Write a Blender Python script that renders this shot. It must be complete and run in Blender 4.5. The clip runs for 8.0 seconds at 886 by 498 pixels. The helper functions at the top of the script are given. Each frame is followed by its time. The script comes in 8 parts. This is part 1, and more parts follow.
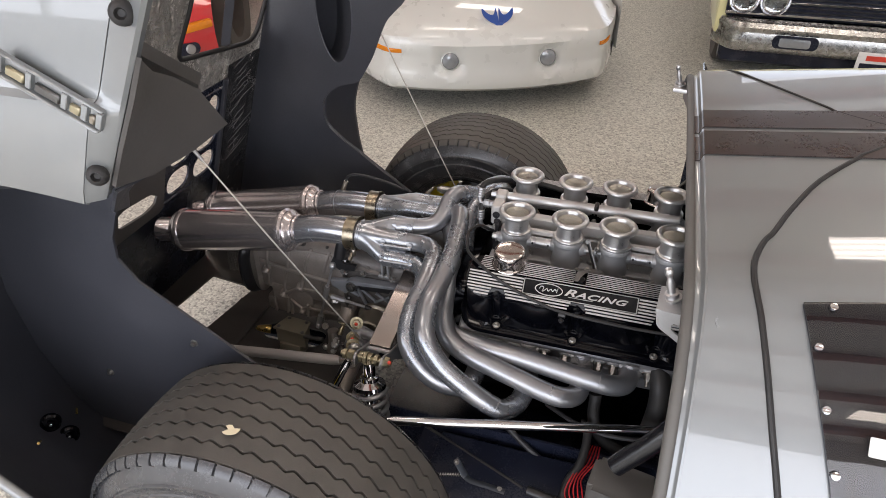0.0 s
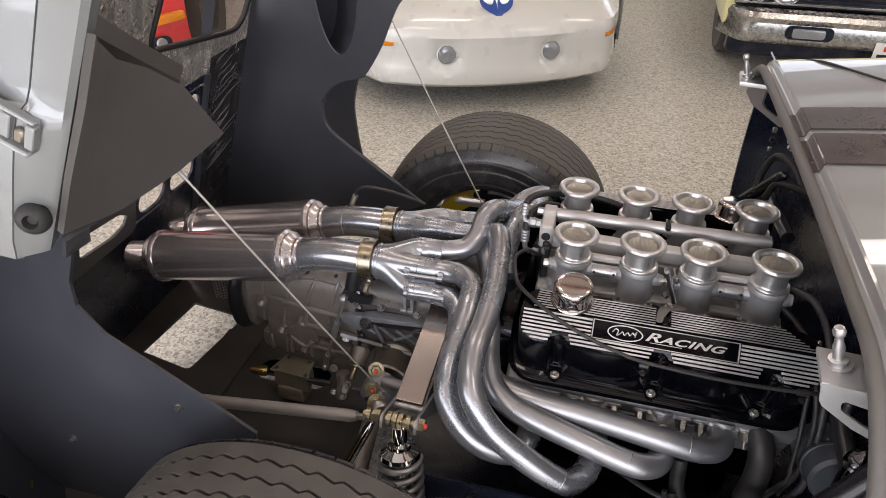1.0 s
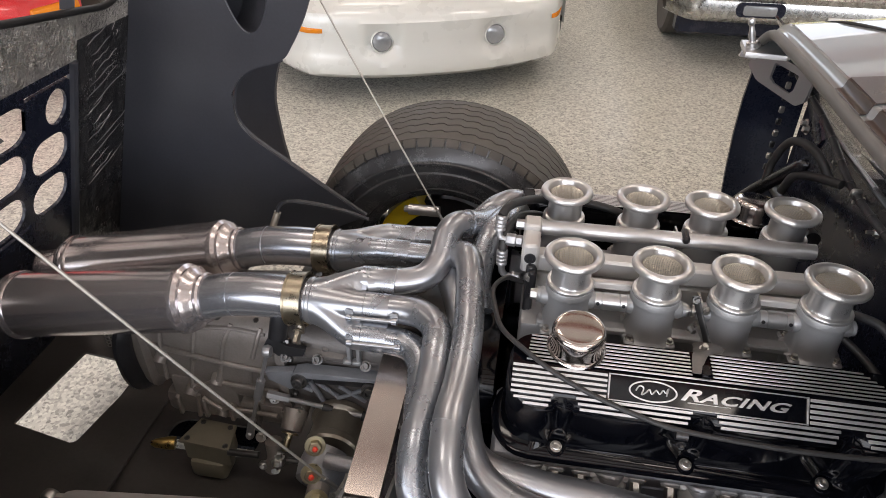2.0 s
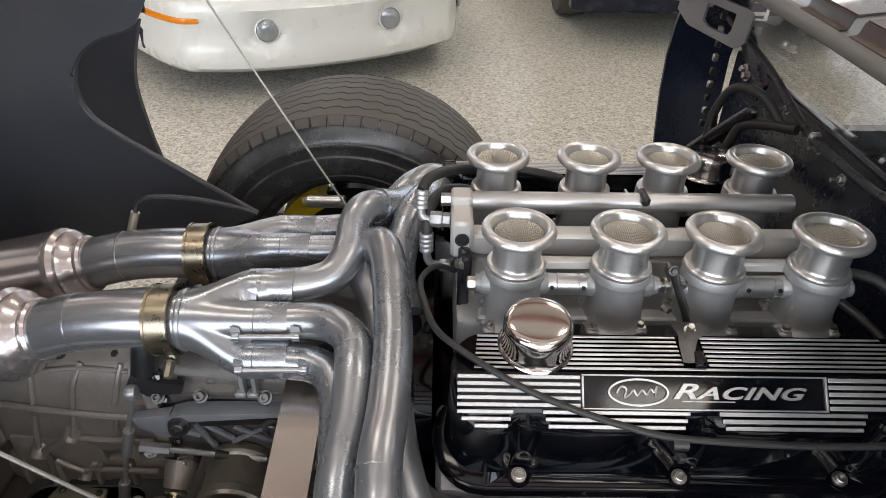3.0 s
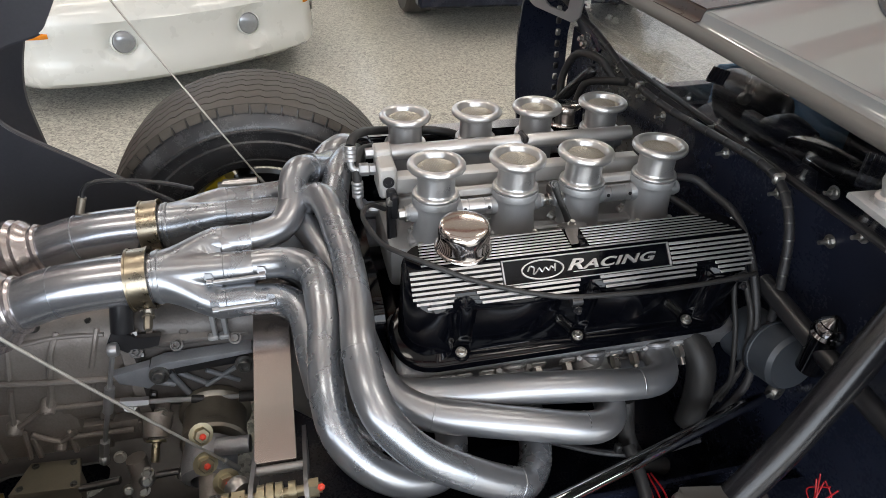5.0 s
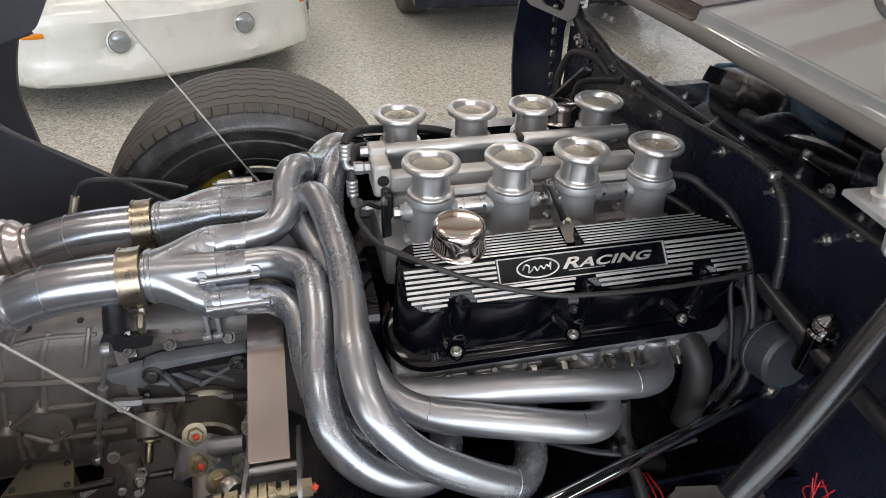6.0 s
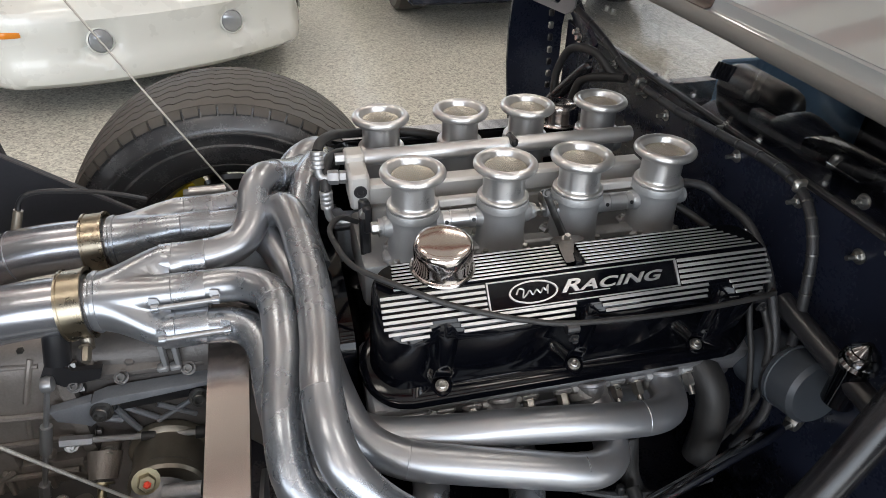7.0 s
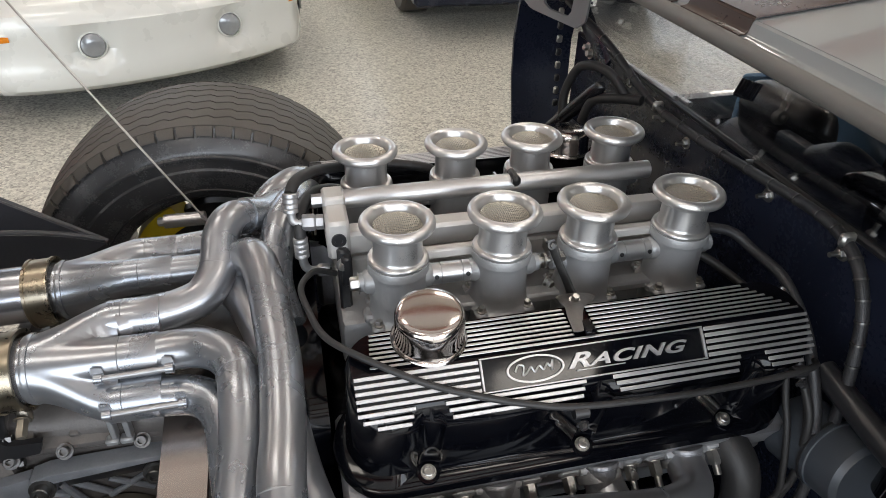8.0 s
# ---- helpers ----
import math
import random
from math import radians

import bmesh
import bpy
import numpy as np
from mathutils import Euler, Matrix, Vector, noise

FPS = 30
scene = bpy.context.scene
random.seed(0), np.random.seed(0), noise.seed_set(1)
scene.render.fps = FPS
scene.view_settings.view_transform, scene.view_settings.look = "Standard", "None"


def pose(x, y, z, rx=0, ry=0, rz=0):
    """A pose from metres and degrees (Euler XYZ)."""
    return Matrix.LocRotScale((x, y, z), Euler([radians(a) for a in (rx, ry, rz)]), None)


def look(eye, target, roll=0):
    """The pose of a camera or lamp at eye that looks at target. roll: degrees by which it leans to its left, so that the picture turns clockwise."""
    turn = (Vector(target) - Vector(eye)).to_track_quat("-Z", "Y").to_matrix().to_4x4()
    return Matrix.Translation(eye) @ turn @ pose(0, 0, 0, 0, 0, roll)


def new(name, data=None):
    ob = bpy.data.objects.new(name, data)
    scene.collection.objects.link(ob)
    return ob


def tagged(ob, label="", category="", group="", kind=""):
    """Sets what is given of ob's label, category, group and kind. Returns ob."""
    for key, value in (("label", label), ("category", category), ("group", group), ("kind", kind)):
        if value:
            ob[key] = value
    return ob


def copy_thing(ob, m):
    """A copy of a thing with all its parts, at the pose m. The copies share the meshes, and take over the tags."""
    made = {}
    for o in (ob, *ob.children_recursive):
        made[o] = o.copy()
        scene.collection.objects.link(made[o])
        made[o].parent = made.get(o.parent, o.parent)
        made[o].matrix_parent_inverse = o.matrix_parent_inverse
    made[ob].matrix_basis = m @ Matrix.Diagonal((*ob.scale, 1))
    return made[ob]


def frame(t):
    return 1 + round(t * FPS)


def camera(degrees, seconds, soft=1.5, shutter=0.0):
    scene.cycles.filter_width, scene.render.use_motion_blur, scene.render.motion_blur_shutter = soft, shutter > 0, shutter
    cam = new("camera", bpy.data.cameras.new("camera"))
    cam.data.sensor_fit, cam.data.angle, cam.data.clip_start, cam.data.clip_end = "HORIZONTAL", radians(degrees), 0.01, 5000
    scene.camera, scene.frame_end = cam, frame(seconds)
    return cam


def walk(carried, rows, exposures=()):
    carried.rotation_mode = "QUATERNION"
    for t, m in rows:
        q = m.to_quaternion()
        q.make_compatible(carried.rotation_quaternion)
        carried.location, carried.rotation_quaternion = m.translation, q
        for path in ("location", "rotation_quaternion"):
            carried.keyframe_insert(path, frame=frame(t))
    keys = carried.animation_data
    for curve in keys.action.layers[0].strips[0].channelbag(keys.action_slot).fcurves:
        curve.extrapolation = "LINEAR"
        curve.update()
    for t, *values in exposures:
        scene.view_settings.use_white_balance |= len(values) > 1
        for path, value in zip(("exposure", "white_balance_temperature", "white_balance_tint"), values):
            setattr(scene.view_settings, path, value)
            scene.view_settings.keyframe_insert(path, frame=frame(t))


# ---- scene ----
cam = camera(68.0, 8.0, 0.9)
PATH = [
    (0, (0.213, -1.23, 1.549), (-0.28, 0.347, 0.421), -0.1),
    (0.5, (0.147, -1.148, 1.504), (-0.296, 0.44, 0.372), 0.2),
    (1, (0.021, -1.012, 1.448), (-0.401, 0.578, 0.312), 0.4),
    (1.5, (-0.04, -0.889, 1.396), (-0.423, 0.705, 0.25), 0.5),
    (1.7, (-0.051, -0.825, 1.361), (-0.387, 0.778, 0.215), 0.6),
    (2.8, (-0.083, -0.595, 1.209), (-0.114, 1.046, 0.065), 1.2),
    (3, (-0.085, -0.584, 1.181), (-0.072, 1.061, 0.043), 1.1),
    (3.5, (-0.097, -0.603, 1.168), (0.056, 1.038, 0.035), 1.3),
    (4, (-0.119, -0.648, 1.176), (0.18, 0.977, 0.049), 1.5),
    (4.5, (-0.141, -0.705, 1.185), (0.26, 0.902, 0.064), 1.8),
    (5, (-0.186, -0.776, 1.206), (0.225, 0.829, 0.086), 1.8),
    (6.5, (-0.17, -0.772, 1.191), (0.251, 0.832, 0.073), 1.8),
    (7, (-0.14, -0.685, 1.167), (0.28, 0.917, 0.046), 1.6),
    (7.5, (-0.104, -0.6, 1.164), (0.315, 1.001, 0.04), 1.6),
    (8, (-0.091, -0.568, 1.163), (0.305, 1.036, 0.035), 1.5),
]
walk(cam, [(t, look(eye, target, roll)) for t, eye, target, roll in PATH],
     [(0, -0.14, 7000, 17), (1.0, 0.0, 7150, 19), (1.7, 0.12, 7100, 18), (3.0, 0.17, 6850, 12), (8, 0.17, 6780, 11)])


# ---------------------------------------------------------------- light and exposure
scene.view_settings.exposure = 0.0
world = bpy.data.worlds.new("world")
scene.world = world
world.use_nodes = True
_wn = world.node_tree.nodes
_sky = _wn.new("ShaderNodeTexSky")
_sky.sky_type, _sky.sun_disc = "NISHITA", False
_sky.sun_elevation, _sky.sun_rotation = radians(42), radians(160)
_wn["Background"].inputs["Strength"].default_value = 0.12
world.node_tree.links.new(_sky.outputs["Color"], _wn["Background"].inputs["Color"])
sun_data = bpy.data.lights.new("sun", "SUN")
sun_data.energy, sun_data.angle, sun_data.color = 2.5, radians(0.53), (1.0, 0.95, 0.88)
sun = new("sun", sun_data)
sun.matrix_world = pose(0, -20, 20, 48, 0, -20)


# ---------------------------------------------------------------- mesh helpers
def mesh_of(bm, name, angle=38):
    bmesh.ops.recalc_face_normals(bm, faces=bm.faces)
    me = bpy.data.meshes.new(name)
    bm.to_mesh(me)
    bm.free()
    me.polygons.foreach_set("use_smooth", [True] * len(me.polygons))
    me.set_sharp_from_angle(angle=radians(angle))
    return me


def thing(name, at, label, category, group="", kind=""):
    ob = new(name)
    ob.empty_display_size = 0.05
    ob.location = at
    return tagged(ob, label, category, group, kind)


def part(name, bm, material, parent=None, label="", at=None):
    me = bm if isinstance(bm, bpy.types.Mesh) else mesh_of(bm, name)
    if not me.materials:
        me.materials.append(material)
    ob = new(name, me)
    if parent is not None:
        ob.parent = parent
        if parent.type == "EMPTY":
            ob.matrix_parent_inverse = Matrix.Translation(-parent.location)
    if at is not None:
        ob.matrix_basis = at
    if label:
        ob["label"] = label
    return ob


def fixed(name, bm, material, label, category, kind="structure"):
    """A piece of the setting: one mesh at top level."""
    return tagged(part(name, bm, material), label, category, kind=kind)


def along(p, d, up=(0, 0, 1)):
    """A frame at p whose z points along d."""
    z = Vector(d).normalized()
    u = Vector(up)
    if abs(z.dot(u)) > 0.99:
        u = Vector((1, 0, 0))
    x = u.cross(z).normalized()
    y = z.cross(x)
    return Matrix.Translation(p) @ Matrix((x, y, z)).transposed().to_4x4()


def box(bm, c, s, bev=0.0, m=None, seg=1):
    r = bmesh.ops.create_cube(bm, size=1.0)
    vs = r["verts"]
    bmesh.ops.transform(bm, matrix=Matrix.Translation(c) @ Matrix.Diagonal((*s, 1)), verts=vs)
    es = list({e for v in vs for e in v.link_edges})
    if bev:
        out = bmesh.ops.bevel(bm, geom=es, offset=bev, segments=seg, profile=0.5, affect="EDGES")
        vs = list({v for v in vs if v.is_valid} | set(out["verts"]))
    if m is not None:
        bmesh.ops.transform(bm, matrix=m, verts=vs)
    return bm


def lathe(bm, profile, seg=24, m=None, squash=1.0):
    """A body turned round the local z from (radius, height) pairs; radius 0 closes an end."""
    rings = []
    for r, z in profile:
        if r <= 1e-6:
            rings.append([bm.verts.new((0, 0, z))])
        else:
            rings.append([bm.verts.new((r * math.cos(2 * math.pi * k / seg), squash * r * math.sin(2 * math.pi * k / seg), z)) for k in range(seg)])
    for a, b in zip(rings, rings[1:]):
        if len(a) == 1 and len(b) == 1:
            continue
        for k in range(seg):
            j = (k + 1) % seg
            if len(a) == 1:
                bm.faces.new((a[0], b[j], b[k]))
            elif len(b) == 1:
                bm.faces.new((a[k], a[j], b[0]))
            else:
                bm.faces.new((a[k], a[j], b[j], b[k]))
    if m is not None:
        bmesh.ops.transform(bm, matrix=m, verts=[v for r in rings for v in r])
    return bm


def smooth_path(pts, n=8):
    P = [Vector(p) for p in pts]
    if len(P) < 3:
        return P
    Q = [2 * P[0] - P[1]] + P + [2 * P[-1] - P[-2]]
    out = []
    for i in range(1, len(Q) - 2):
        a, b, c, d = Q[i - 1], Q[i], Q[i + 1], Q[i + 2]
        for k in range(n):
            s = k / n
            out.append(0.5 * (2 * b + (c - a) * s + (2 * a - 5 * b + 4 * c - d) * s * s + (3 * b - a - 3 * c + d) * s ** 3))
    out.append(Q[-2])
    return out


def sweep(bm, pts, r, seg=16, n=8, smooth=True, wide=1.0, up=None):
    """A round (or, with wide, flattened) bar along a path; r is one radius or one for each given point."""
    P = smooth_path(pts, n) if smooth else [Vector(p) for p in pts]
    if isinstance(r, (list, tuple)):
        if smooth and len(pts) > 2:
            rr = []
            for a, b in zip(r, r[1:]):
                rr += [a + (b - a) * k / n for k in range(n)]
            rr.append(r[-1])
        else:
            rr = list(r)
    else:
        rr = [r] * len(P)
    t0 = (P[1] - P[0]).normalized()
    ref = Vector(up) if up else (Vector((0, 0, 1)) if abs(t0.z) < 0.9 else Vector((1, 0, 0)))
    x = ref.cross(t0).normalized()
    rings = []
    for i, p in enumerate(P):
        t = (P[min(i + 1, len(P) - 1)] - P[max(i - 1, 0)]).normalized()
        x = (x - t * x.dot(t)).normalized()
        y = t.cross(x)
        rings.append([bm.verts.new(p + rr[i] * (wide * x * math.cos(2 * math.pi * k / seg) + y * math.sin(2 * math.pi * k / seg))) for k in range(seg)])
    for a, b in zip(rings, rings[1:]):
        for k in range(seg):
            j = (k + 1) % seg
            bm.faces.new((a[k], a[j], b[j], b[k]))
    bm.faces.new(rings[0][::-1])
    bm.faces.new(rings[-1])
    return bm


def prism(bm, outline, depth, m=None, bev=0.0):
    """A plate: the outline in the local xy, as thick as depth along z."""
    lo = [bm.verts.new((x, y, 0)) for x, y in outline]
    hi = [bm.verts.new((x, y, depth)) for x, y in outline]
    fs = [bm.faces.new(lo[::-1]), bm.faces.new(hi)]
    k = len(lo)
    for i in range(k):
        fs.append(bm.faces.new((lo[i], lo[(i + 1) % k], hi[(i + 1) % k], hi[i])))
    vs = lo + hi
    if bev:
        out = bmesh.ops.bevel(bm, geom=[e for e in fs[1].edges], offset=bev, segments=2, profile=0.5, affect="EDGES")
        vs = list({v for v in vs if v.is_valid} | set(out["verts"]))
    if m is not None:
        bmesh.ops.transform(bm, matrix=m, verts=vs)
    return bm


def sheet(bm, grid, thick=0.0):
    """A surface through rows of points, given thickness along its normals."""
    rows = [[bm.verts.new(p) for p in row] for row in grid]
    fs = []
    for a, b in zip(rows, rows[1:]):
        for k in range(len(a) - 1):
            fs.append(bm.faces.new((a[k], a[k + 1], b[k + 1], b[k])))
    if thick:
        bmesh.ops.recalc_face_normals(bm, faces=fs)
        bmesh.ops.solidify(bm, geom=fs, thickness=thick)
    return bm


def rounded(w, h, r, n=5):
    """The outline of a rounded rectangle round the origin."""
    out = []
    for cx, cy, a0 in ((w / 2 - r, h / 2 - r, 0), (r - w / 2, h / 2 - r, 90), (r - w / 2, r - h / 2, 180), (w / 2 - r, r - h / 2, 270)):
        for k in range(n + 1):
            a = radians(a0 + 90 * k / n)
            out.append((cx + r * math.cos(a), cy + r * math.sin(a)))
    return out


def curve_outline(pts, n=6):
    """A closed smooth outline in 2D through points."""
    k = len(pts)
    out = []
    for i in range(k):
        a, b, c, d = (Vector(pts[(i + j - 1) % k]) for j in range(4))
        for s in (q / n for q in range(n)):
            v = 0.5 * (2 * b + (c - a) * s + (2 * a - 5 * b + 4 * c - d) * s * s + (3 * b - a - 3 * c + d) * s ** 3)
            out.append((v.x, v.y))
    return out


def bolt(bm, p, d, r=0.006, h=0.006, washer=True):
    """A hexagon bolt head with its washer."""
    m = along(p, d)
    if washer:
        lathe(bm, [(0, 0), (r * 1.5, 0), (r * 1.5, 0.0012), (0, 0.0012)], 14, m)
    lathe(bm, [(0, 0), (r, 0), (r, h * 0.85), (r * 0.86, h), (0, h)], 6, m)
    return bm


def clamp_ring(bm, p, d, r, w=0.012, t=0.0025, screw=True):
    """A band clamp round a pipe, with its screw housing."""
    m = along(p, d)
    lathe(bm, [(r, -w / 2), (r + t, -w / 2), (r + t, w / 2), (r, w / 2), (r, -w / 2)], 28, m)
    if screw:
        box(bm, (r + t + 0.003, 0, 0), (0.008, 0.018, w * 0.9), 0.002, m)
    return bm


# ---------------------------------------------------------------- materials
def material(name, color, rough=0.5, metal=0.0, var=0.12, scale=20.0, fine=220.0, rvar=0.08, bump=0.1, depth=0.0006, coat=0.0, spec=0.5, streak=None, tint=None):
    """A surface with stains at one scale and grain at another; streak stretches the grain."""
    mt = bpy.data.materials.new(name)
    mt.use_nodes = True
    nt = mt.node_tree
    N, L = nt.nodes, nt.links.new
    b = N["Principled BSDF"]
    co = N.new("ShaderNodeTexCoord")
    mp = N.new("ShaderNodeMapping")
    L(co.outputs["Object"], mp.inputs["Vector"])
    if streak:
        mp.inputs["Scale"].default_value = streak
    n1 = N.new("ShaderNodeTexNoise")
    n1.inputs["Scale"].default_value, n1.inputs["Detail"].default_value = scale, 5
    n2 = N.new("ShaderNodeTexNoise")
    n2.inputs["Scale"].default_value, n2.inputs["Detail"].default_value = fine, 3
    L(co.outputs["Object"], n1.inputs["Vector"])
    L(mp.outputs["Vector"], n2.inputs["Vector"])
    mix = N.new("ShaderNodeMix")
    mix.data_type = "RGBA"
    c2 = tint or tuple(min(1, c * (1 + 2 * var)) for c in color)
    mix.inputs["A"].default_value = (*[c * (1 - var) for c in color], 1)
    mix.inputs["B"].default_value = (*c2, 1)
    ma = N.new("ShaderNodeMath")
    ma.operation = "MULTIPLY_ADD"
    ma.inputs[1].default_value = 0.35
    L(n2.outputs["Fac"], ma.inputs[0])
    mb = N.new("ShaderNodeMath")
    mb.operation = "MULTIPLY"
    mb.inputs[1].default_value = 0.65
    L(n1.outputs["Fac"], mb.inputs[0])
    L(mb.outputs[0], ma.inputs[2])
    L(ma.outputs[0], mix.inputs["Factor"])
    L(mix.outputs["Result"], b.inputs["Base Color"])
    rr = N.new("ShaderNodeMapRange")
    rr.inputs["From Min"].default_value, rr.inputs["From Max"].default_value = 0.3, 0.7
    rr.inputs["To Min"].default_value, rr.inputs["To Max"].default_value = max(0.01, rough - rvar), min(1, rough + rvar)
    L(ma.outputs[0], rr.inputs["Value"])
    L(rr.outputs["Result"], b.inputs["Roughness"])
    b.inputs["Metallic"].default_value = metal
    b.inputs["Specular IOR Level"].default_value = spec
    if coat:
        b.inputs["Coat Weight"].default_value, b.inputs["Coat Roughness"].default_value = coat, 0.015
    if bump:
        bp = N.new("ShaderNodeBump")
        bp.inputs["Strength"].default_value, bp.inputs["Distance"].default_value = bump, depth
        L(n2.outputs["Fac"], bp.inputs["Height"])
        L(bp.outputs["Normal"], b.inputs["Normal"])
    return mt


def turned(mt, amount, turn=0.0):
    """Lathe marks round the local z: the gloss spreads across them."""
    nt = mt.node_tree
    tg = nt.nodes.new("ShaderNodeTangent")
    tg.direction_type, tg.axis = "RADIAL", "Z"
    b = nt.nodes["Principled BSDF"]
    nt.links.new(tg.outputs["Tangent"], b.inputs["Tangent"])
    b.inputs["Anisotropic"].default_value, b.inputs["Anisotropic Rotation"].default_value = amount, turn
    return mt


def glass(name, color=(1, 1, 1), rough=0.0, ior=1.49):
    mt = bpy.data.materials.new(name)
    mt.use_nodes = True
    b = mt.node_tree.nodes["Principled BSDF"]
    b.inputs["Base Color"].default_value = (*color, 1)
    b.inputs["Transmission Weight"].default_value = 1.0
    b.inputs["Roughness"].default_value, b.inputs["IOR"].default_value = rough, ior
    return mt


def glow(name, color, strength):
    mt = bpy.data.materials.new(name)
    mt.use_nodes = True
    b = mt.node_tree.nodes["Principled BSDF"]
    b.inputs["Base Color"].default_value = (0.8, 0.8, 0.8, 1)
    b.inputs["Emission Color"].default_value = (*color, 1)
    b.inputs["Emission Strength"].default_value = strength
    return mt


def flake_floor():
    """Epoxy with broadcast vinyl flakes under a clear coat."""
    mt = material("flake_floor", (0.5, 0.49, 0.46), 0.36, coat=0.08, bump=0.12, depth=0.0008)
    nt = mt.node_tree
    N, L = nt.nodes, nt.links.new
    b = N["Principled BSDF"]
    co = N.new("ShaderNodeTexCoord")
    last = None
    for sc, stops in ((130.0, ((0.0, 0.06), (0.16, 0.10), (0.17, 0.27), (0.42, 0.30), (0.43, 0.52), (0.72, 0.56), (0.73, 0.78))),
                      (75.0, ((0.0, 0.20), (0.25, 0.22), (0.26, 0.46), (0.65, 0.50), (0.66, 0.70)))):
        v = N.new("ShaderNodeTexVoronoi")
        v.inputs["Scale"].default_value = sc
        L(co.outputs["Object"], v.inputs["Vector"])
        sep = N.new("ShaderNodeSeparateColor")
        L(v.outputs["Color"], sep.inputs["Color"])
        ramp = N.new("ShaderNodeValToRGB")
        ramp.color_ramp.interpolation = "CONSTANT"
        els = ramp.color_ramp.elements
        for i, (p, g) in enumerate(stops):
            e = els[i] if i < 2 else els.new(p)
            g = 0.215 + 0.58 * (g if g < 0.25 else min(0.92, 0.06 + 1.2 * g))
            e.position, e.color = p, (g, g * 0.985, g * 0.885, 1)
        L(sep.outputs["Red"], ramp.inputs["Fac"])
        if last is None:
            last = ramp.outputs["Color"]
        else:
            mx = N.new("ShaderNodeMix")
            mx.data_type = "RGBA"
            mx.inputs["Factor"].default_value = 0.3
            L(last, mx.inputs["A"])
            L(ramp.outputs["Color"], mx.inputs["B"])
            last = mx.outputs["Result"]
    L(last, b.inputs["Base Color"])
    return mt


M_FLOOR = flake_floor()
M_WALL = material("painted_wall", (0.72, 0.71, 0.68), 0.7, var=0.05, scale=3)
M_CEIL = material("ceiling_lining", (0.84, 0.82, 0.79), 0.75, var=0.06, scale=2)
M_IRON = material("red_primer_steel", (0.25, 0.07, 0.045), 0.55, var=0.2, scale=4)
M_LED = glow("led_tube", (1.0, 0.95, 0.88), 5.0)
M_LED.cycles.emission_sampling = "NONE"
M_FIXTURE = material("white_enamel", (0.8, 0.8, 0.78), 0.35, var=0.04)
M_PAINT = material("silver_grey_paint", (0.235, 0.25, 0.255), 0.34, 0.3, var=0.05, scale=6, fine=900, rvar=0.03, bump=0.02, depth=0.0002, coat=1.0, spec=0.4)
M_PAINT.node_tree.nodes["Principled BSDF"].inputs["Coat IOR"].default_value = 1.55
M_STRIPE = material("dark_brown_stripe_paint", (0.026, 0.014, 0.010), 0.3, var=0.15, scale=8, coat=0.25, bump=0.02, depth=0.0002, spec=0.4)
M_BLACKGRP = material("black_gelcoat", (0.036, 0.039, 0.050), 0.38, var=0.3, scale=7, fine=160, rvar=0.1, bump=0.15, depth=0.0008, tint=(0.068, 0.071, 0.085))
M_WEB = material("matt_dark_grey_panel", (0.066, 0.062, 0.060), 0.5, var=0.15, scale=9, fine=160, bump=0.12, depth=0.0006)
M_BLACKSHEET = material("black_satin_sheet", (0.009, 0.011, 0.020), 0.27, var=0.3, scale=10, rvar=0.08, bump=0.04, tint=(0.020, 0.025, 0.046), spec=0.36)
M_BLACKTUBE = material("black_powder_coat", (0.011, 0.011, 0.013), 0.32, var=0.2, scale=30, rvar=0.04, bump=0.08, tint=(0.024, 0.024, 0.026))
M_RUBBER = material("black_rubber", (0.012, 0.012, 0.013), 0.55, var=0.25, scale=30, fine=400, bump=0.2, tint=(0.026, 0.025, 0.025))
M_TYRE = material("tyre_rubber", (0.055, 0.051, 0.046), 0.62, var=0.25, scale=18, fine=350, rvar=0.1, bump=0.35, depth=0.0007, tint=(0.12, 0.108, 0.094))
M_SIDEWALL = material("tyre_sidewall", (0.045, 0.047, 0.052), 0.26, var=0.2, scale=20, fine=300, rvar=0.06, bump=0.05, tint=(0.07, 0.071, 0.075), spec=0.7)
M_HOSE = material("braided_hose", (0.014, 0.014, 0.016), 0.42, 0.15, var=0.5, scale=60, fine=700, bump=0.5, depth=0.001, tint=(0.05, 0.05, 0.054))
# Reflected window blue and purlin pink are tinted into this base.
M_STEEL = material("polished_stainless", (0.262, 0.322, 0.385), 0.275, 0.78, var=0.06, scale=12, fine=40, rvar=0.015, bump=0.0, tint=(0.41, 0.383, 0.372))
M_STEELD = material("brushed_stainless", (0.36, 0.36, 0.365), 0.4, 0.75, var=0.1, scale=14, fine=400, rvar=0.03, bump=0.0)
# Mirror pipe and muffler: blue and pink reflections mixed into the colour.
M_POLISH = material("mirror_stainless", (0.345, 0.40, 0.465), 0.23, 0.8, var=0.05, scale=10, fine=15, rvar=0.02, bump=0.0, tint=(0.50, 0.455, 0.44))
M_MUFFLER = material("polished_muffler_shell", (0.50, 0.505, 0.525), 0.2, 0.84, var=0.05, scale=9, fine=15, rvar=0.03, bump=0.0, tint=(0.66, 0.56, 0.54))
M_BRACE = material("gloss_black_brace", (0.007, 0.007, 0.009), 0.24, var=0.2, scale=30, rvar=0.04, bump=0.05, tint=(0.015, 0.015, 0.018))
M_DULLCHROME = material("pitted_old_chrome", (0.40, 0.40, 0.385), 0.27, 0.9, var=0.25, scale=40, fine=300, rvar=0.1, bump=0.25, depth=0.0006)
M_REDWIRE = material("red_wire", (0.42, 0.012, 0.018), 0.4, var=0.1)
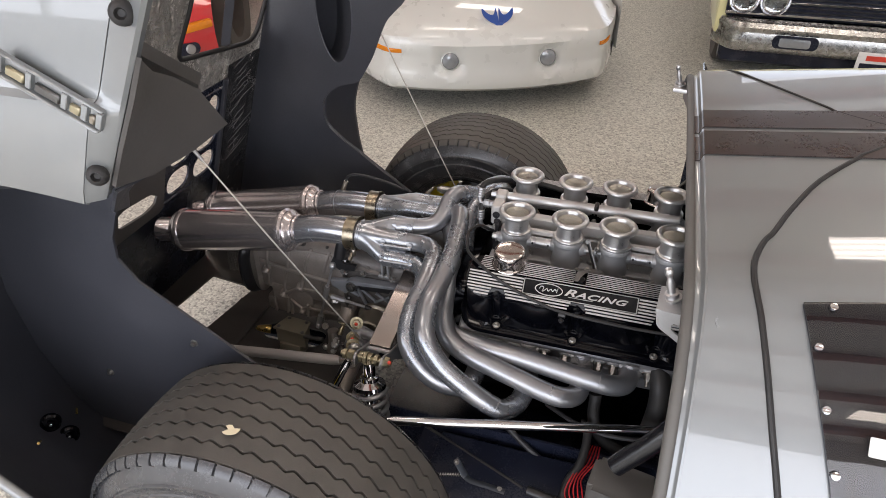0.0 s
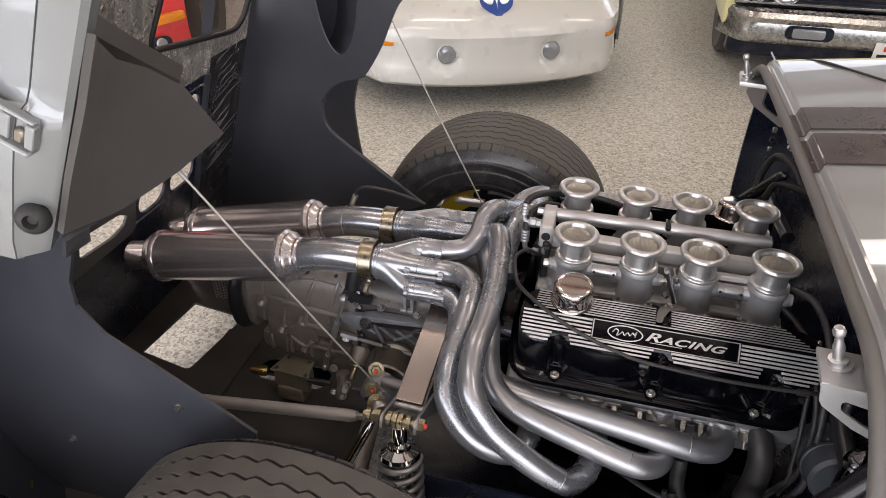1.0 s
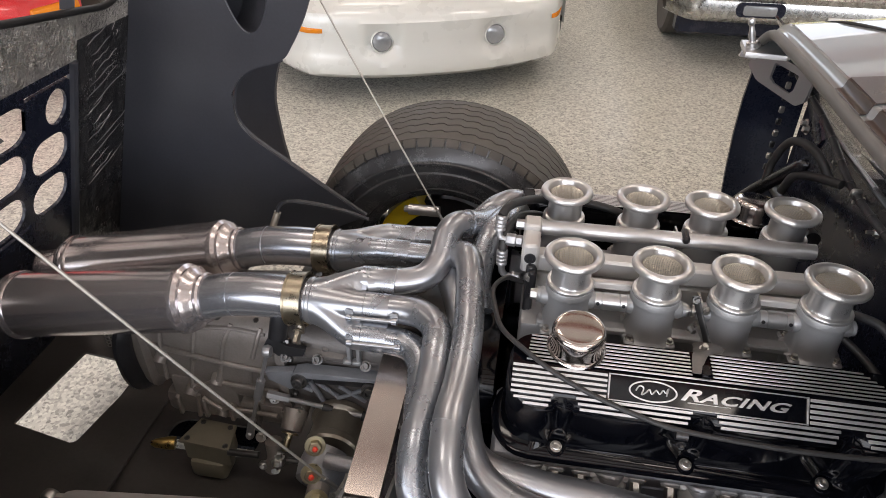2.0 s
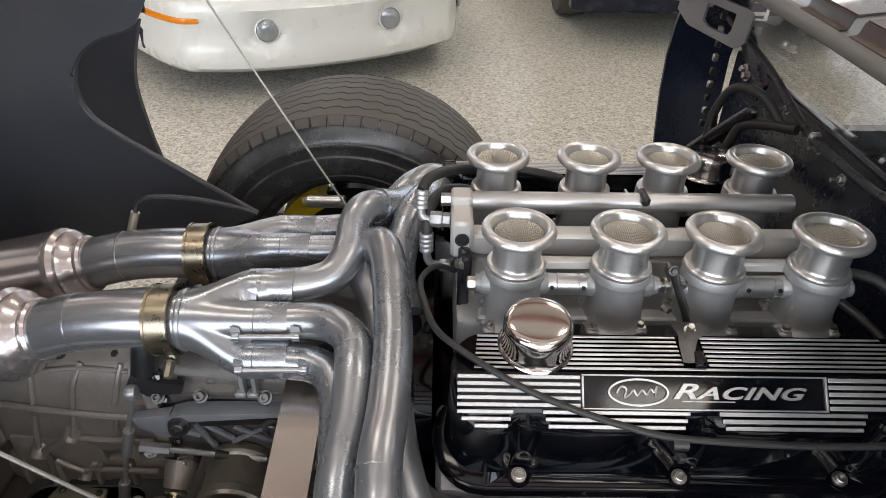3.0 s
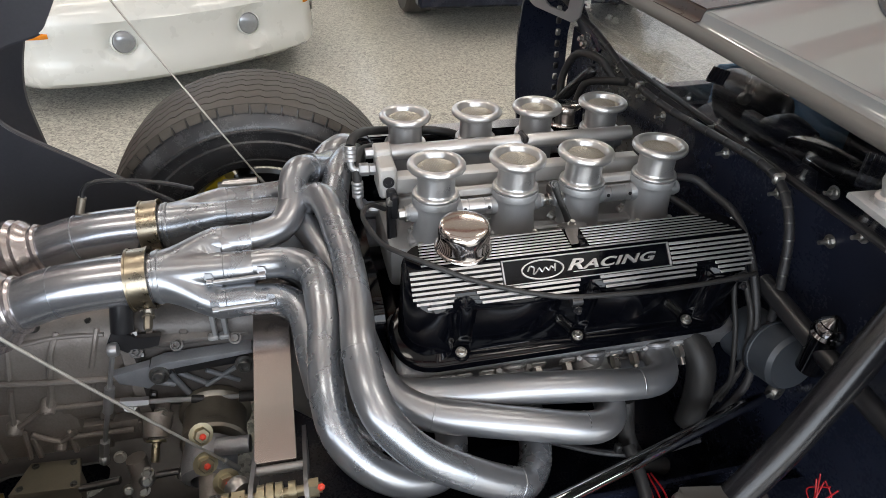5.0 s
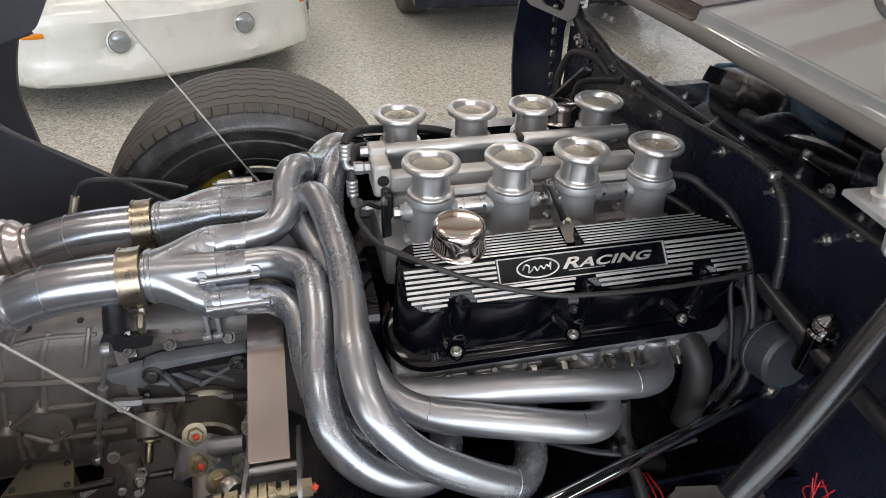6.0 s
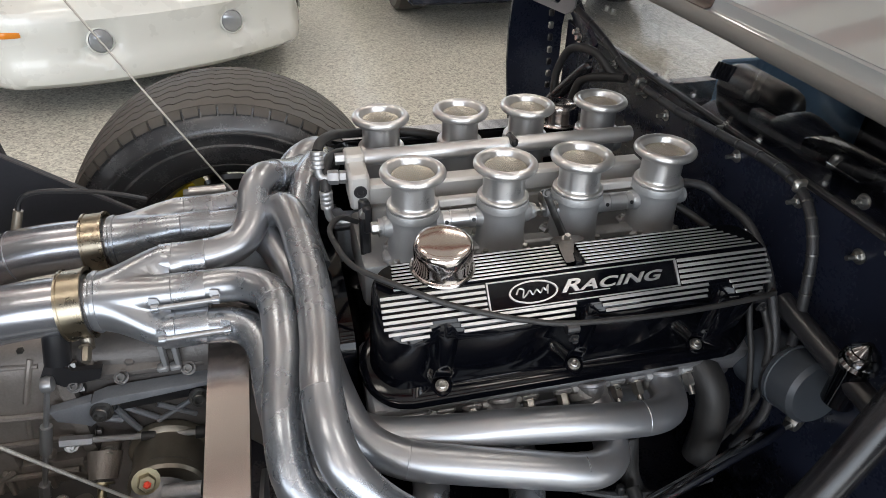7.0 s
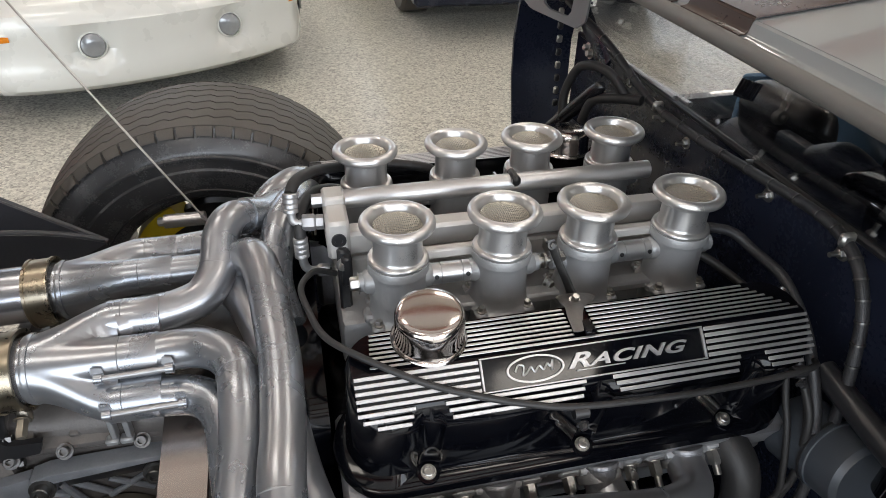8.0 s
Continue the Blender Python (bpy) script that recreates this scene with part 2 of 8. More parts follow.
# This satin tube also carries painted blue and pink reflections.
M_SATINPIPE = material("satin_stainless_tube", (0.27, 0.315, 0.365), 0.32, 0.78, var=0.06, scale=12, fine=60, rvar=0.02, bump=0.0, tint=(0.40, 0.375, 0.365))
M_CHROME = material("chrome", (0.62, 0.62, 0.63), 0.06, 1.0, var=0.04, scale=20, rvar=0.03, bump=0.0)
# The ceiling's copper reflection is tinted into the cap's chrome.
M_CAP = material("copper_tinted_chrome_cap", (0.54, 0.50, 0.48), 0.12, 1.0, var=0.05, scale=20, rvar=0.03, bump=0.0)
M_BRONZE = material("heat_bronzed_band", (0.33, 0.285, 0.215), 0.3, 1.0, var=0.2, scale=40, rvar=0.1)
M_TRUMPET = turned(material("polished_trumpet_alloy", (0.60, 0.597, 0.595), 0.295, 0.85, var=0.05, scale=30, fine=600, rvar=0.03, bump=0.03, depth=0.0002, streak=(1, 1, 40)), 0.65, 0.25)
M_ALU = material("machined_aluminium", (0.53, 0.53, 0.535), 0.33, 0.85, var=0.06, scale=25, fine=500, rvar=0.02, bump=0.0)
M_SATIN = material("satin_aluminium", (0.56, 0.545, 0.525), 0.42, 0.45, var=0.06, scale=20, fine=300, bump=0.05, depth=0.0002)
M_CASTALU = material("cast_aluminium", (0.33, 0.335, 0.34), 0.46, 0.45, var=0.1, scale=35, fine=420, rvar=0.08, bump=0.35, depth=0.0008)
M_GEARCASE = material("magnesium_gearbox_casting", (0.205, 0.183, 0.165), 0.46, 0.4, var=0.25, scale=26, fine=300, rvar=0.06, bump=0.5, depth=0.001, tint=(0.40, 0.36, 0.33))
M_GEARFRONT = material("pale_aluminium_casting", (0.21, 0.215, 0.23), 0.40, 0.6, var=0.25, scale=24, fine=320, rvar=0.08, bump=0.45, depth=0.001, tint=(0.38, 0.38, 0.395))
# Warm base stands in for copper-toned reflections on the plate.
M_BRUSHED = material("brushed_aluminium_plate", (0.35, 0.315, 0.30), 0.24, 0.9, var=0.06, scale=9, fine=40, rvar=0.03, bump=0.0, tint=(0.47, 0.405, 0.37))
M_GLOSSBLACK = material("gloss_black_powder", (0.0016, 0.0018, 0.003), 0.09, var=0.2, scale=20, fine=120, rvar=0.03, bump=0.03, depth=0.0003, coat=0.0, spec=0.28)
M_PLATED = material("yellow_zinc", (0.36, 0.32, 0.22), 0.33, 0.9, var=0.2, scale=60)
M_ZINC = material("zinc_plated", (0.40, 0.39, 0.37), 0.33, 0.95, var=0.2, scale=80)
M_DARKZINC = material("dark_oiled_zinc", (0.13, 0.128, 0.125), 0.35, 0.95, var=0.25, scale=80)
# Chrome with the dark surroundings it mirrors put into its base.
M_DARKCHROME = material("darkened_chrome", (0.10, 0.10, 0.105), 0.14, 1.0, var=0.1, scale=40, rvar=0.02, bump=0.0)
M_FLANGE = material("bronzed_steel", (0.26, 0.232, 0.19), 0.38, 0.8, var=0.2, scale=40)
M_BRASS = material("brass", (0.55, 0.38, 0.13), 0.3, 1.0, var=0.2, scale=60)
M_REDMARK = material("red_torque_paint", (0.7, 0.06, 0.03), 0.5, var=0.1, bump=0)
M_YELLOW = material("yellow_caliper", (0.75, 0.55, 0.02), 0.4, var=0.1)
M_WHITEPAINT = material("white_car_paint", (0.655, 0.665, 0.635), 0.3, var=0.03, scale=3, fine=12, coat=0.8, bump=0.0)
M_CREAM = material("pale_yellow_car_paint", (0.72, 0.68, 0.36), 0.3, var=0.04, scale=3, coat=1.0, bump=0.0)
M_REDPAINT = material("red_car_paint", (0.6, 0.02, 0.025), 0.3, var=0.08, scale=3, coat=1.0, bump=0.0)
M_AMBER = material("amber_lens", (0.72, 0.22, 0.006), 0.2, var=0.1, scale=60, coat=0.4)
M_LENS = glass("clear_lens", (0.92, 0.93, 0.93), 0.05)
M_PLEXI = glass("clear_acrylic", (1.0, 1.0, 1.0), 0.0)
M_SMOKE = glass("tinted_acrylic", (0.45, 0.42, 0.4), 0.02)
# Brown-grey mottling: the trays' sheen is painted into the colour.
M_TRAY = material("brown_grey_sheen_tray", (0.042, 0.038, 0.036), 0.42, var=0.35, scale=8, fine=140, rvar=0.1, bump=0.1, tint=(0.105, 0.095, 0.088))
M_PUMP = material("olive_grey_casting", (0.20, 0.18, 0.135), 0.5, 0.2, var=0.2, scale=30, fine=300, bump=0.3)
# Darker casting for the front case, top cover and linkage bracket.
M_DARKCAST = material("dark_casting", (0.095, 0.087, 0.081), 0.42, 0.35, var=0.25, scale=22, fine=300, rvar=0.08, bump=0.4, depth=0.001, tint=(0.19, 0.175, 0.165))
M_ARM = material("blue_grey_cast_arm", (0.19, 0.203, 0.225), 0.42, 0.4, var=0.2, scale=30, fine=320, bump=0.35, depth=0.0008, tint=(0.32, 0.335, 0.36))
M_FROST = material("pale_lamp_glass", (0.27, 0.285, 0.30), 0.16, 0.3, var=0.15, scale=70, fine=300, bump=0.2, coat=0.8)
M_INTERIOR = material("black_interior_trim", (0.012, 0.014, 0.022), 0.5, var=0.3, scale=20, bump=0.2)
M_BLUESEAT = material("blue_grey_seat_cloth", (0.20, 0.34, 0.50), 0.7, var=0.2, scale=30, bump=0.2)
M_CABLE = material("steel_cable", (0.42, 0.40, 0.37), 0.4, 0.8, var=0.3, scale=300, fine=900, bump=0.4)
M_WHITETUBE = material("grey_painted_tube", (0.36, 0.34, 0.33), 0.4, 0.2, var=0.1, scale=30)
M_BLUEWIRE = material("blue_wire", (0.03, 0.08, 0.4), 0.4, var=0.1)
M_BLUE = material("blue_emblem", (0.03, 0.08, 0.3), 0.25, var=0.1)
M_COATGREY = material("grey_cylinder_paint", (0.050, 0.058, 0.070), 0.4, 0.1, var=0.08)
M_PEELED = material("dried_residue", (0.6, 0.52, 0.36), 0.7, var=0.2)
M_LABEL = material("white_card", (0.8, 0.8, 0.78), 0.5, var=0.03)


def foil_lining():
    """Crinkled silver heat-shield foil over black."""
    mt = material("crinkled_heat_foil", (0.50, 0.48, 0.45), 0.24, 0.6, var=0.3, scale=14, bump=0.0)
    nt = mt.node_tree
    N, L = nt.nodes, nt.links.new
    b = N["Principled BSDF"]
    co = N.new("ShaderNodeTexCoord")
    mp = N.new("ShaderNodeMapping")
    mp.inputs["Scale"].default_value = (1, 1.6, 0.8)
    L(co.outputs["Object"], mp.inputs["Vector"])
    v = N.new("ShaderNodeTexVoronoi")
    v.feature = "DISTANCE_TO_EDGE"
    v.inputs["Scale"].default_value = 34
    w = N.new("ShaderNodeTexNoise")
    w.inputs["Scale"].default_value, w.inputs["Detail"].default_value, w.inputs["Distortion"].default_value = 30, 6, 1.5
    L(mp.outputs["Vector"], w.inputs["Vector"])
    mx = N.new("ShaderNodeMix")
    mx.data_type = "VECTOR"
    mx.inputs["Factor"].default_value = 0.12
    L(mp.outputs["Vector"], mx.inputs["A"])
    L(w.outputs["Color"], mx.inputs["B"])
    L(mx.outputs["Result"], v.inputs["Vector"])
    ad = N.new("ShaderNodeMath")
    ad.operation = "ADD"
    L(v.outputs["Distance"], ad.inputs[0])
    L(w.outputs["Fac"], ad.inputs[1])
    bp = N.new("ShaderNodeBump")
    bp.inputs["Strength"].default_value, bp.inputs["Distance"].default_value = 1.0, 0.02
    L(ad.outputs[0], bp.inputs["Height"])
    L(bp.outputs["Normal"], b.inputs["Normal"])
    return mt


# Paler than the black foil: the wrinkles' glint as colour.
M_CREASE_SHEEN = material("foil_crease_sheen", (0.22, 0.22, 0.23), 0.2, 0.7, var=0.3)
M_SEAL = material("dark_grey_rubber_edging", (0.10, 0.095, 0.088), 0.5, var=0.15, scale=14, fine=300, bump=0.15)
M_FOIL = foil_lining()
M_BLACKFOIL = foil_lining()
M_BLACKFOIL.name = "black_crinkled_foil"
_b = M_BLACKFOIL.node_tree.nodes["Principled BSDF"]
for _l in list(_b.inputs["Base Color"].links):
    M_BLACKFOIL.node_tree.links.remove(_l)
_b.inputs["Base Color"].default_value = (0.03, 0.03, 0.034, 1)
_b.inputs["Metallic"].default_value = 0.0

# ---------------------------------------------------------------- the showroom
C = 0.086                      # the racing car's centre line
X0, X1, Y0, Y1, HIGH = -8.0, 9.0, -5.5, 10.0, 4.4

fixed("floor", box(bmesh.new(), ((X0 + X1) / 2, (Y0 + Y1) / 2, -0.05), (X1 - X0 + 0.4, Y1 - Y0 + 0.4, 0.1)), M_FLOOR,
      "grey and white flake epoxy showroom floor, glossy", "floor")
fixed("ceiling", box(bmesh.new(), ((X0 + X1) / 2, (Y0 + Y1) / 2, HIGH + 0.06), (X1 - X0 + 0.4, Y1 - Y0 + 0.4, 0.1)), M_CEIL,
      "white insulated metal building ceiling", "ceiling")
fixed("wall_east", box(bmesh.new(), (X1 + 0.1, (Y0 + Y1) / 2, HIGH / 2), (0.2, Y1 - Y0, HIGH)), M_WALL, "plain off-white painted showroom wall", "wall")
fixed("wall_west", box(bmesh.new(), (X0 - 0.1, (Y0 + Y1) / 2, HIGH / 2), (0.2, Y1 - Y0, HIGH)), M_WALL, "plain off-white painted showroom wall", "wall")
# shop windows to the south; the high north ones are added to brighten reflections
def window_wall(name, y, out, wins, lo, hi, label, first, power):
    """A wall along x with window openings; out: which way is outdoors."""
    bm = bmesh.new()
    yw = y + out * 0.1
    ends = [X0 - 0.2] + [v for w in wins for v in w] + [X1 + 0.2]
    for a, b in zip(ends[::2], ends[1::2]):
        box(bm, ((a + b) / 2, yw, HIGH / 2), (b - a, 0.2, HIGH))
    for a, b in wins:
        box(bm, ((a + b) / 2, yw, lo / 2), (b - a, 0.2, lo))
        box(bm, ((a + b) / 2, yw, (hi + HIGH) / 2), (b - a, 0.2, HIGH - hi))
    fixed(name, bm, M_WALL, label, "wall")
    for i, (a, b) in enumerate(wins):
        w = thing("window_%d" % (first + i), ((a + b) / 2, yw, lo), "large shop window in a white metal frame", "window", kind="structure")
        bm = bmesh.new()
        for x in (a + 0.03, (a + b) / 2, b - 0.03):
            box(bm, (x, yw, (lo + hi) / 2), (0.06, 0.1, hi - lo), 0.005)
        for z in (lo + 0.03, hi - 0.03):
            box(bm, ((a + b) / 2, yw, z), (b - a, 0.098, 0.06), 0.005)
        part("window_frame", bm, M_FIXTURE, w)
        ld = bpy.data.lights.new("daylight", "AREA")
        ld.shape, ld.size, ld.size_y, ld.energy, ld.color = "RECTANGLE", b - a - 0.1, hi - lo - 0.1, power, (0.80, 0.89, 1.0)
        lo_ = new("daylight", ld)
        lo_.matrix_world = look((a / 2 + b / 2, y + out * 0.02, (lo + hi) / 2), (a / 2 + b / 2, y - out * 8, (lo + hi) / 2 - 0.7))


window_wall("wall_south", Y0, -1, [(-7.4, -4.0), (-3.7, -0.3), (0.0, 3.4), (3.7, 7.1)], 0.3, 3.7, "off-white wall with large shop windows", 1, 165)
# Unseen windows and lamps, added so the roof mirrors a bright north end.
window_wall("wall_north", Y1, 1, [(-5.0, -1.0), (1.0, 4.6), (5.4, 8.6)], 2.0, 4.0, "off-white wall with added high windows", 5, 46)
fixed("ground", box(bmesh.new(), (0, -60, -0.2), (240, 108, 0.1)), material("asphalt", (0.05, 0.05, 0.05), 0.85), "grey asphalt outside the windows", "ground")

# red-primed purlins under the ceiling, and the tube lights between them
bm = bmesh.new()
for k in range(11):
    y = Y0 + 0.7 + k * 1.45
    box(bm, ((X0 + X1) / 2, y, HIGH - 0.10), (X1 - X0, 0.2, 0.2), 0.006)
fixed("ceiling_purlins", bm, M_IRON, "red-primed steel roof purlins", "beam")


def tube_light(x, y):
    t = thing("ceiling_light", (x, y, HIGH - 0.3), "white high-bay ceiling light with four LED tubes", "ceiling light", "lights of the showroom")
    part("housing", box(bmesh.new(), (x, y, HIGH - 0.225), (1.24, 0.42, 0.05), 0.01), M_FIXTURE, t)
    for dx in (-0.5, 0.5):
        part("hanger", box(bmesh.new(), (x + dx, y, HIGH - 0.096), (0.02, 0.02, 0.212)), M_FIXTURE, t)
    for k in range(4):
        bm = bmesh.new()
        sweep(bm, [(x - 0.6, y - 0.15 + 0.1 * k, HIGH - 0.27), (x + 0.6, y - 0.15 + 0.1 * k, HIGH - 0.27)], 0.013, 10)
        part("led_tube", bm, M_LED, t)
    return t


# every fixture's tubes give their light through one lamp each
lamp_data = bpy.data.lights.new("tube_lamp", "AREA")
lamp_data.shape, lamp_data.size, lamp_data.size_y, lamp_data.energy, lamp_data.color = "RECTANGLE", 1.2, 0.40, 10, (1.0, 0.95, 0.88)
_first = None
# Columns at x 4.8 and 7.6 are unseen fixtures, added to brighten the east.
for lx, js in ((-4.85, range(4)), (-1.45, range(5)), (1.95, range(4)), (4.8, (5,)), (7.6, (0, 1, 2, 3, 5))):
    for j in js:
        ly = -3.85 + 2.61 * j
        if _first is None:
            _first = tube_light(lx, ly)
        else:
            copy_thing(_first, Matrix.Translation((lx, ly, HIGH - 0.3)))
        lo = new("tube_lamp", lamp_data)
        lo.matrix_world = Matrix.Translation((lx, ly, HIGH - 0.287))


# ---------------------------------------------------------------- the cars behind
def white_car():
    """The low nose of a white coupe: bumper, fog lamps, side markers, badge."""
    ax = math.atan2(0.403, 0.915)
    F = pose(-0.642, 2.552, 0, 0, 0, math.degrees(ax))       # local x across, y backwards
    t = thing("white_coupe", F.translation, "glossy white sports coupe with a low pointed nose", "car")

    def front(u):
        a = min(1.0, abs(u) / 0.86)
        return -0.19 + 0.22 * a ** 2.1 + 0.42 * max(0.0, a - 0.72) ** 1.5 * 6

    rows = []
    us = [-0.90 + 1.755 * k / 60 for k in range(61)]
    prof = [(0.130, 0.12), (0.140, 0.045), (0.165, 0.010), (0.205, 0.0), (0.25, 0.012), (0.30, 0.022), (0.36, 0.012), (0.415, 0.0), (0.455, 0.02), (0.49, 0.08), (0.53, 0.20), (0.58, 0.42), (0.63, 0.70), (0.68, 1.05), (0.72, 1.45)]
    for z, back in prof:
        row = []
        for u in us:
            a = abs(u) / 0.9
            zz = z + 0.03 * a ** 4 * (1 if z < 0.3 else 0) - 0.04 * a ** 3 * (1 if z > 0.46 else 0)
            d = back
            for s in (-0.284, 0.284):                        # dished recesses round the fog lamps
                q = ((u - s) / 0.075) ** 2 + ((z - 0.318) / 0.065) ** 2
                d += 0.042 * math.exp(-q * q)
            row.append(F @ Vector((u, front(u) + d, zz)))
        rows.append(row)
    part("body", sheet(bmesh.new(), rows, 0.004), M_WHITEPAINT, t)
    rows = []
    for x in (-0.9, 0.9):
        rows.append([F @ Vector((x * (1 if y > 0.5 else 0.97), y, z)) for y, z in ((0.36, 0.2), (0.36, 0.5), (1.45, 0.66), (4.2, 0.8), (4.2, 0.2))])
    bm = bmesh.new()
    for row in rows:
        bm.faces.new([bm.verts.new(p) for p in row])
    part("side", bm, M_WHITEPAINT, t)
    bm = bmesh.new()
    box(bm, (0, 2.6, 0.75), (1.7, 2.6, 0.12), 0.03, F)
    box(bm, (0, 2.9, 0.98), (1.25, 1.6, 0.36), 0.12, F, 3)
    part("cabin", bm, M_WHITEPAINT, t)
    part("underbody", box(bmesh.new(), (0, 2.1, 0.24), (1.6, 3.8, 0.14), 0.03, F), M_BLACKSHEET, t)
    for s in (-0.284, 0.284):
        lm = part("fog_lamp", lathe(bmesh.new(), [(0.0, 0.0), (0.055, 0.0), (0.055, 0.03), (0.049, 0.034), (0.047, 0.02), (0.0, 0.01)], 24,
                  F @ along((s, front(s) + 0.062, 0.318), (0.0, -1, 0.1))), M_WHITEPAINT, t)
        part("reflector", lathe(bmesh.new(), [(0.0, 0.006), (0.02, 0.009), (0.044, 0.018), (0.048, 0.018), (0.046, 0.012), (0.0, 0.004)], 24,
             F @ along((s, front(s) + 0.062, 0.318), (0.0, -1, 0.1))), M_STEELD, lm)
        part("lens", lathe(bmesh.new(), [(0.0, 0.022), (0.048, 0.022), (0.045, 0.03), (0.024, 0.038), (0.0, 0.04)], 24,
             F @ along((s, front(s) + 0.062, 0.318), (0.0, -1, 0.1))), M_FROST, lm)
    for s in (-1, 1):
        u0, u1 = (0.775, 0.560) if s < 0 else (0.70, 0.60)
        rows = []
        for k in range(13):
            f = k / 12
            u = s * (u0 + (u1 - u0) * f)
            h = 0.017 - 0.006 * f if 0 < k < 12 else 0.010
            rows.append([F @ Vector((u, front(u) + dy, 0.380 - 0.004 * f + dz)) for dy, dz in ((0.030, -h), (0.006, -h), (0.003, -h + 0.004), (0.002, h - 0.004), (0.005, h), (0.030, h))])
        part("side_marker", sheet(bmesh.new(), rows), M_AMBER, t)
        wh = lathe(bmesh.new(), [(0.17, -0.1), (0.31, -0.11), (0.325, -0.09), (0.325, 0.09), (0.31, 0.11), (0.17, 0.1), (0.17, -0.1)], 36, F @ along((s * 0.78, 0.95, 0.326), (1, 0, 0)))
        part("tyre", wh, M_TYRE, t)
    bm = bmesh.new()
    for s in (-1, 1):
        prism(bm, curve_outline([(0, -0.05), (s * 0.018, -0.03), (s * 0.04, -0.015), (s * 0.062, 0.012), (s * 0.066, 0.05), (s * 0.04, 0.02), (s * 0.018, 0.018), (s * 0.006, 0.05)][::s], 3), 0.003,
              F @ along((0.0, front(0) + 0.15, 0.527), (0, -0.6, 0.8)) @ Matrix.Scale(1.35, 4))
    part("badge", bm, M_BLUE, t, "blue winged badge")
    return t


white_car()


def cream_car():
    """The front of a pale yellow muscle car: chrome bumper, grille, twin lamps."""
    x0, y0 = 0.58, 3.10
    t = thing("muscle_car", (x0 + 0.96, y0 + 0.5, 0), "pale yellow muscle car with a chrome front bumper", "car")
    W = 1.92
    bm = bmesh.new()
    rows = []
    for z, d in ((0.275, 0.10), (0.285, 0.03), (0.31, 0.005), (0.36, 0.0), (0.40, 0.012), (0.43, 0.0), (0.455, 0.02), (0.465, 0.09)):
        rows.append([(x0 + W * k / 40, y0 + d + 0.22 * max(0, abs(k / 20 - 1) - 0.86) ** 1.5 * 18, z + 0.0) for k in range(41)])
    sheet(bm, rows, 0.004)
    bp = part("bumper", bm, M_DULLCHROME, t, "pitted chrome bumper")
    for s in (0, 1):
        cx = x0 + (0.42 if s == 0 else W - 0.42)
        rec = part("recess", prism(bmesh.new(), rounded(0.25, 0.075, 0.030), 0.012, along((cx + 0.04, y0 + 0.008, 0.362), (0, -1, 0))), M_BLACKSHEET, bp)
        part("parking_lamp", prism(bmesh.new(), rounded(0.17, 0.05, 0.012), 0.012, along((cx + 0.035, y0 - 0.0045, 0.362), (0, -1, 0)), 0.004), M_FROST, bp)
    part("valance", box(bmesh.new(), (x0 + W / 2, y0 + 0.18, 0.24), (W - 0.12, 0.12, 0.12), 0.02), M_BLACKSHEET, t)
    g = part("grille", box(bmesh.new(), (x0 + W / 2, y0 + 0.16, 0.56), (W - 0.1, 0.08, 0.19), 0.01), M_BLACKSHEET, t)
    for k in range(7):
        part("grille_bar", box(bmesh.new(), (x0 + W / 2, y0 + 0.112, 0.487 + 0.024 * k), (W - 0.75 if k not in (0, 6) else W - 0.1, 0.012, 0.006 if k not in (0, 3, 6) else 0.014), 0.002), M_CHROME if k in (0, 3, 6) else M_BLACKTUBE, g)
    for cx in (0.14, 0.31, W - 0.31, W - 0.14):
        lm = part("headlight", lathe(bmesh.new(), [(0.0, -0.03), (0.078, -0.03), (0.088, 0.0), (0.083, 0.012), (0.075, 0.004), (0.07, -0.012), (0.0, -0.02)], 28, along((x0 + cx, y0 + 0.10, 0.568), (0, -1, 0))), M_CHROME, t)
        part("lens", lathe(bmesh.new(), [(0.0, -0.005), (0.072, -0.005), (0.06, 0.012), (0.03, 0.02), (0.0, 0.022)], 28, along((x0 + cx, y0 + 0.10, 0.568), (0, -1, 0))), M_LENS, lm)
    bm = bmesh.new()
    box(bm, (x0 + W / 2, y0 + 1.0, 0.70), (W - 0.02, 1.75, 0.14), 0.04, None, 3)
    for s in (0, 1):
        box(bm, (x0 + (0.05 if s == 0 else W - 0.05), y0 + 0.9, 0.52), (0.1, 1.5, 0.36), 0.03, None, 2)
    part("body", bm, M_CREAM, t)
    bm = bmesh.new()
    box(bm, (x0 + W / 2, y0 + 3.0, 0.72), (W - 0.02, 2.6, 0.5), 0.08, None, 3)
    box(bm, (x0 + W / 2, y0 + 2.9, 1.12), (W - 0.45, 1.7, 0.4), 0.15, None, 3)
    part("cabin", bm, M_CREAM, t)
    part("underbody", box(bmesh.new(), (x0 + W / 2, y0 + 2.2, 0.3), (W - 0.5, 3.6, 0.2), 0.03), M_BLACKSHEET, t)
    for s in (0, 1):
        part("tyre", lathe(bmesh.new(), [(0.18, -0.09), (0.31, -0.1), (0.33, -0.08), (0.335, 0), (0.33, 0.08), (0.31, 0.1), (0.18, 0.09), (0.18, -0.09)], 36,
             along((x0 + (0.17 if s == 0 else W - 0.17), y0 + 0.80, 0.335), (1, 0, 0))), M_TYRE, t)
    # dealer plate, its lettering reduced to bars
    pl = part("front_plate", box(bmesh.new(), (x0 + W / 2, y0 - 0.01, 0.27), (0.31, 0.008, 0.155), 0.002), M_LABEL, t, "white dealer plate with red and black marks")
    part("plate_mark", box(bmesh.new(), (x0 + W / 2 - 0.01, y0 - 0.0165, 0.315), (0.2, 0.004, 0.028)), M_REDMARK, pl)
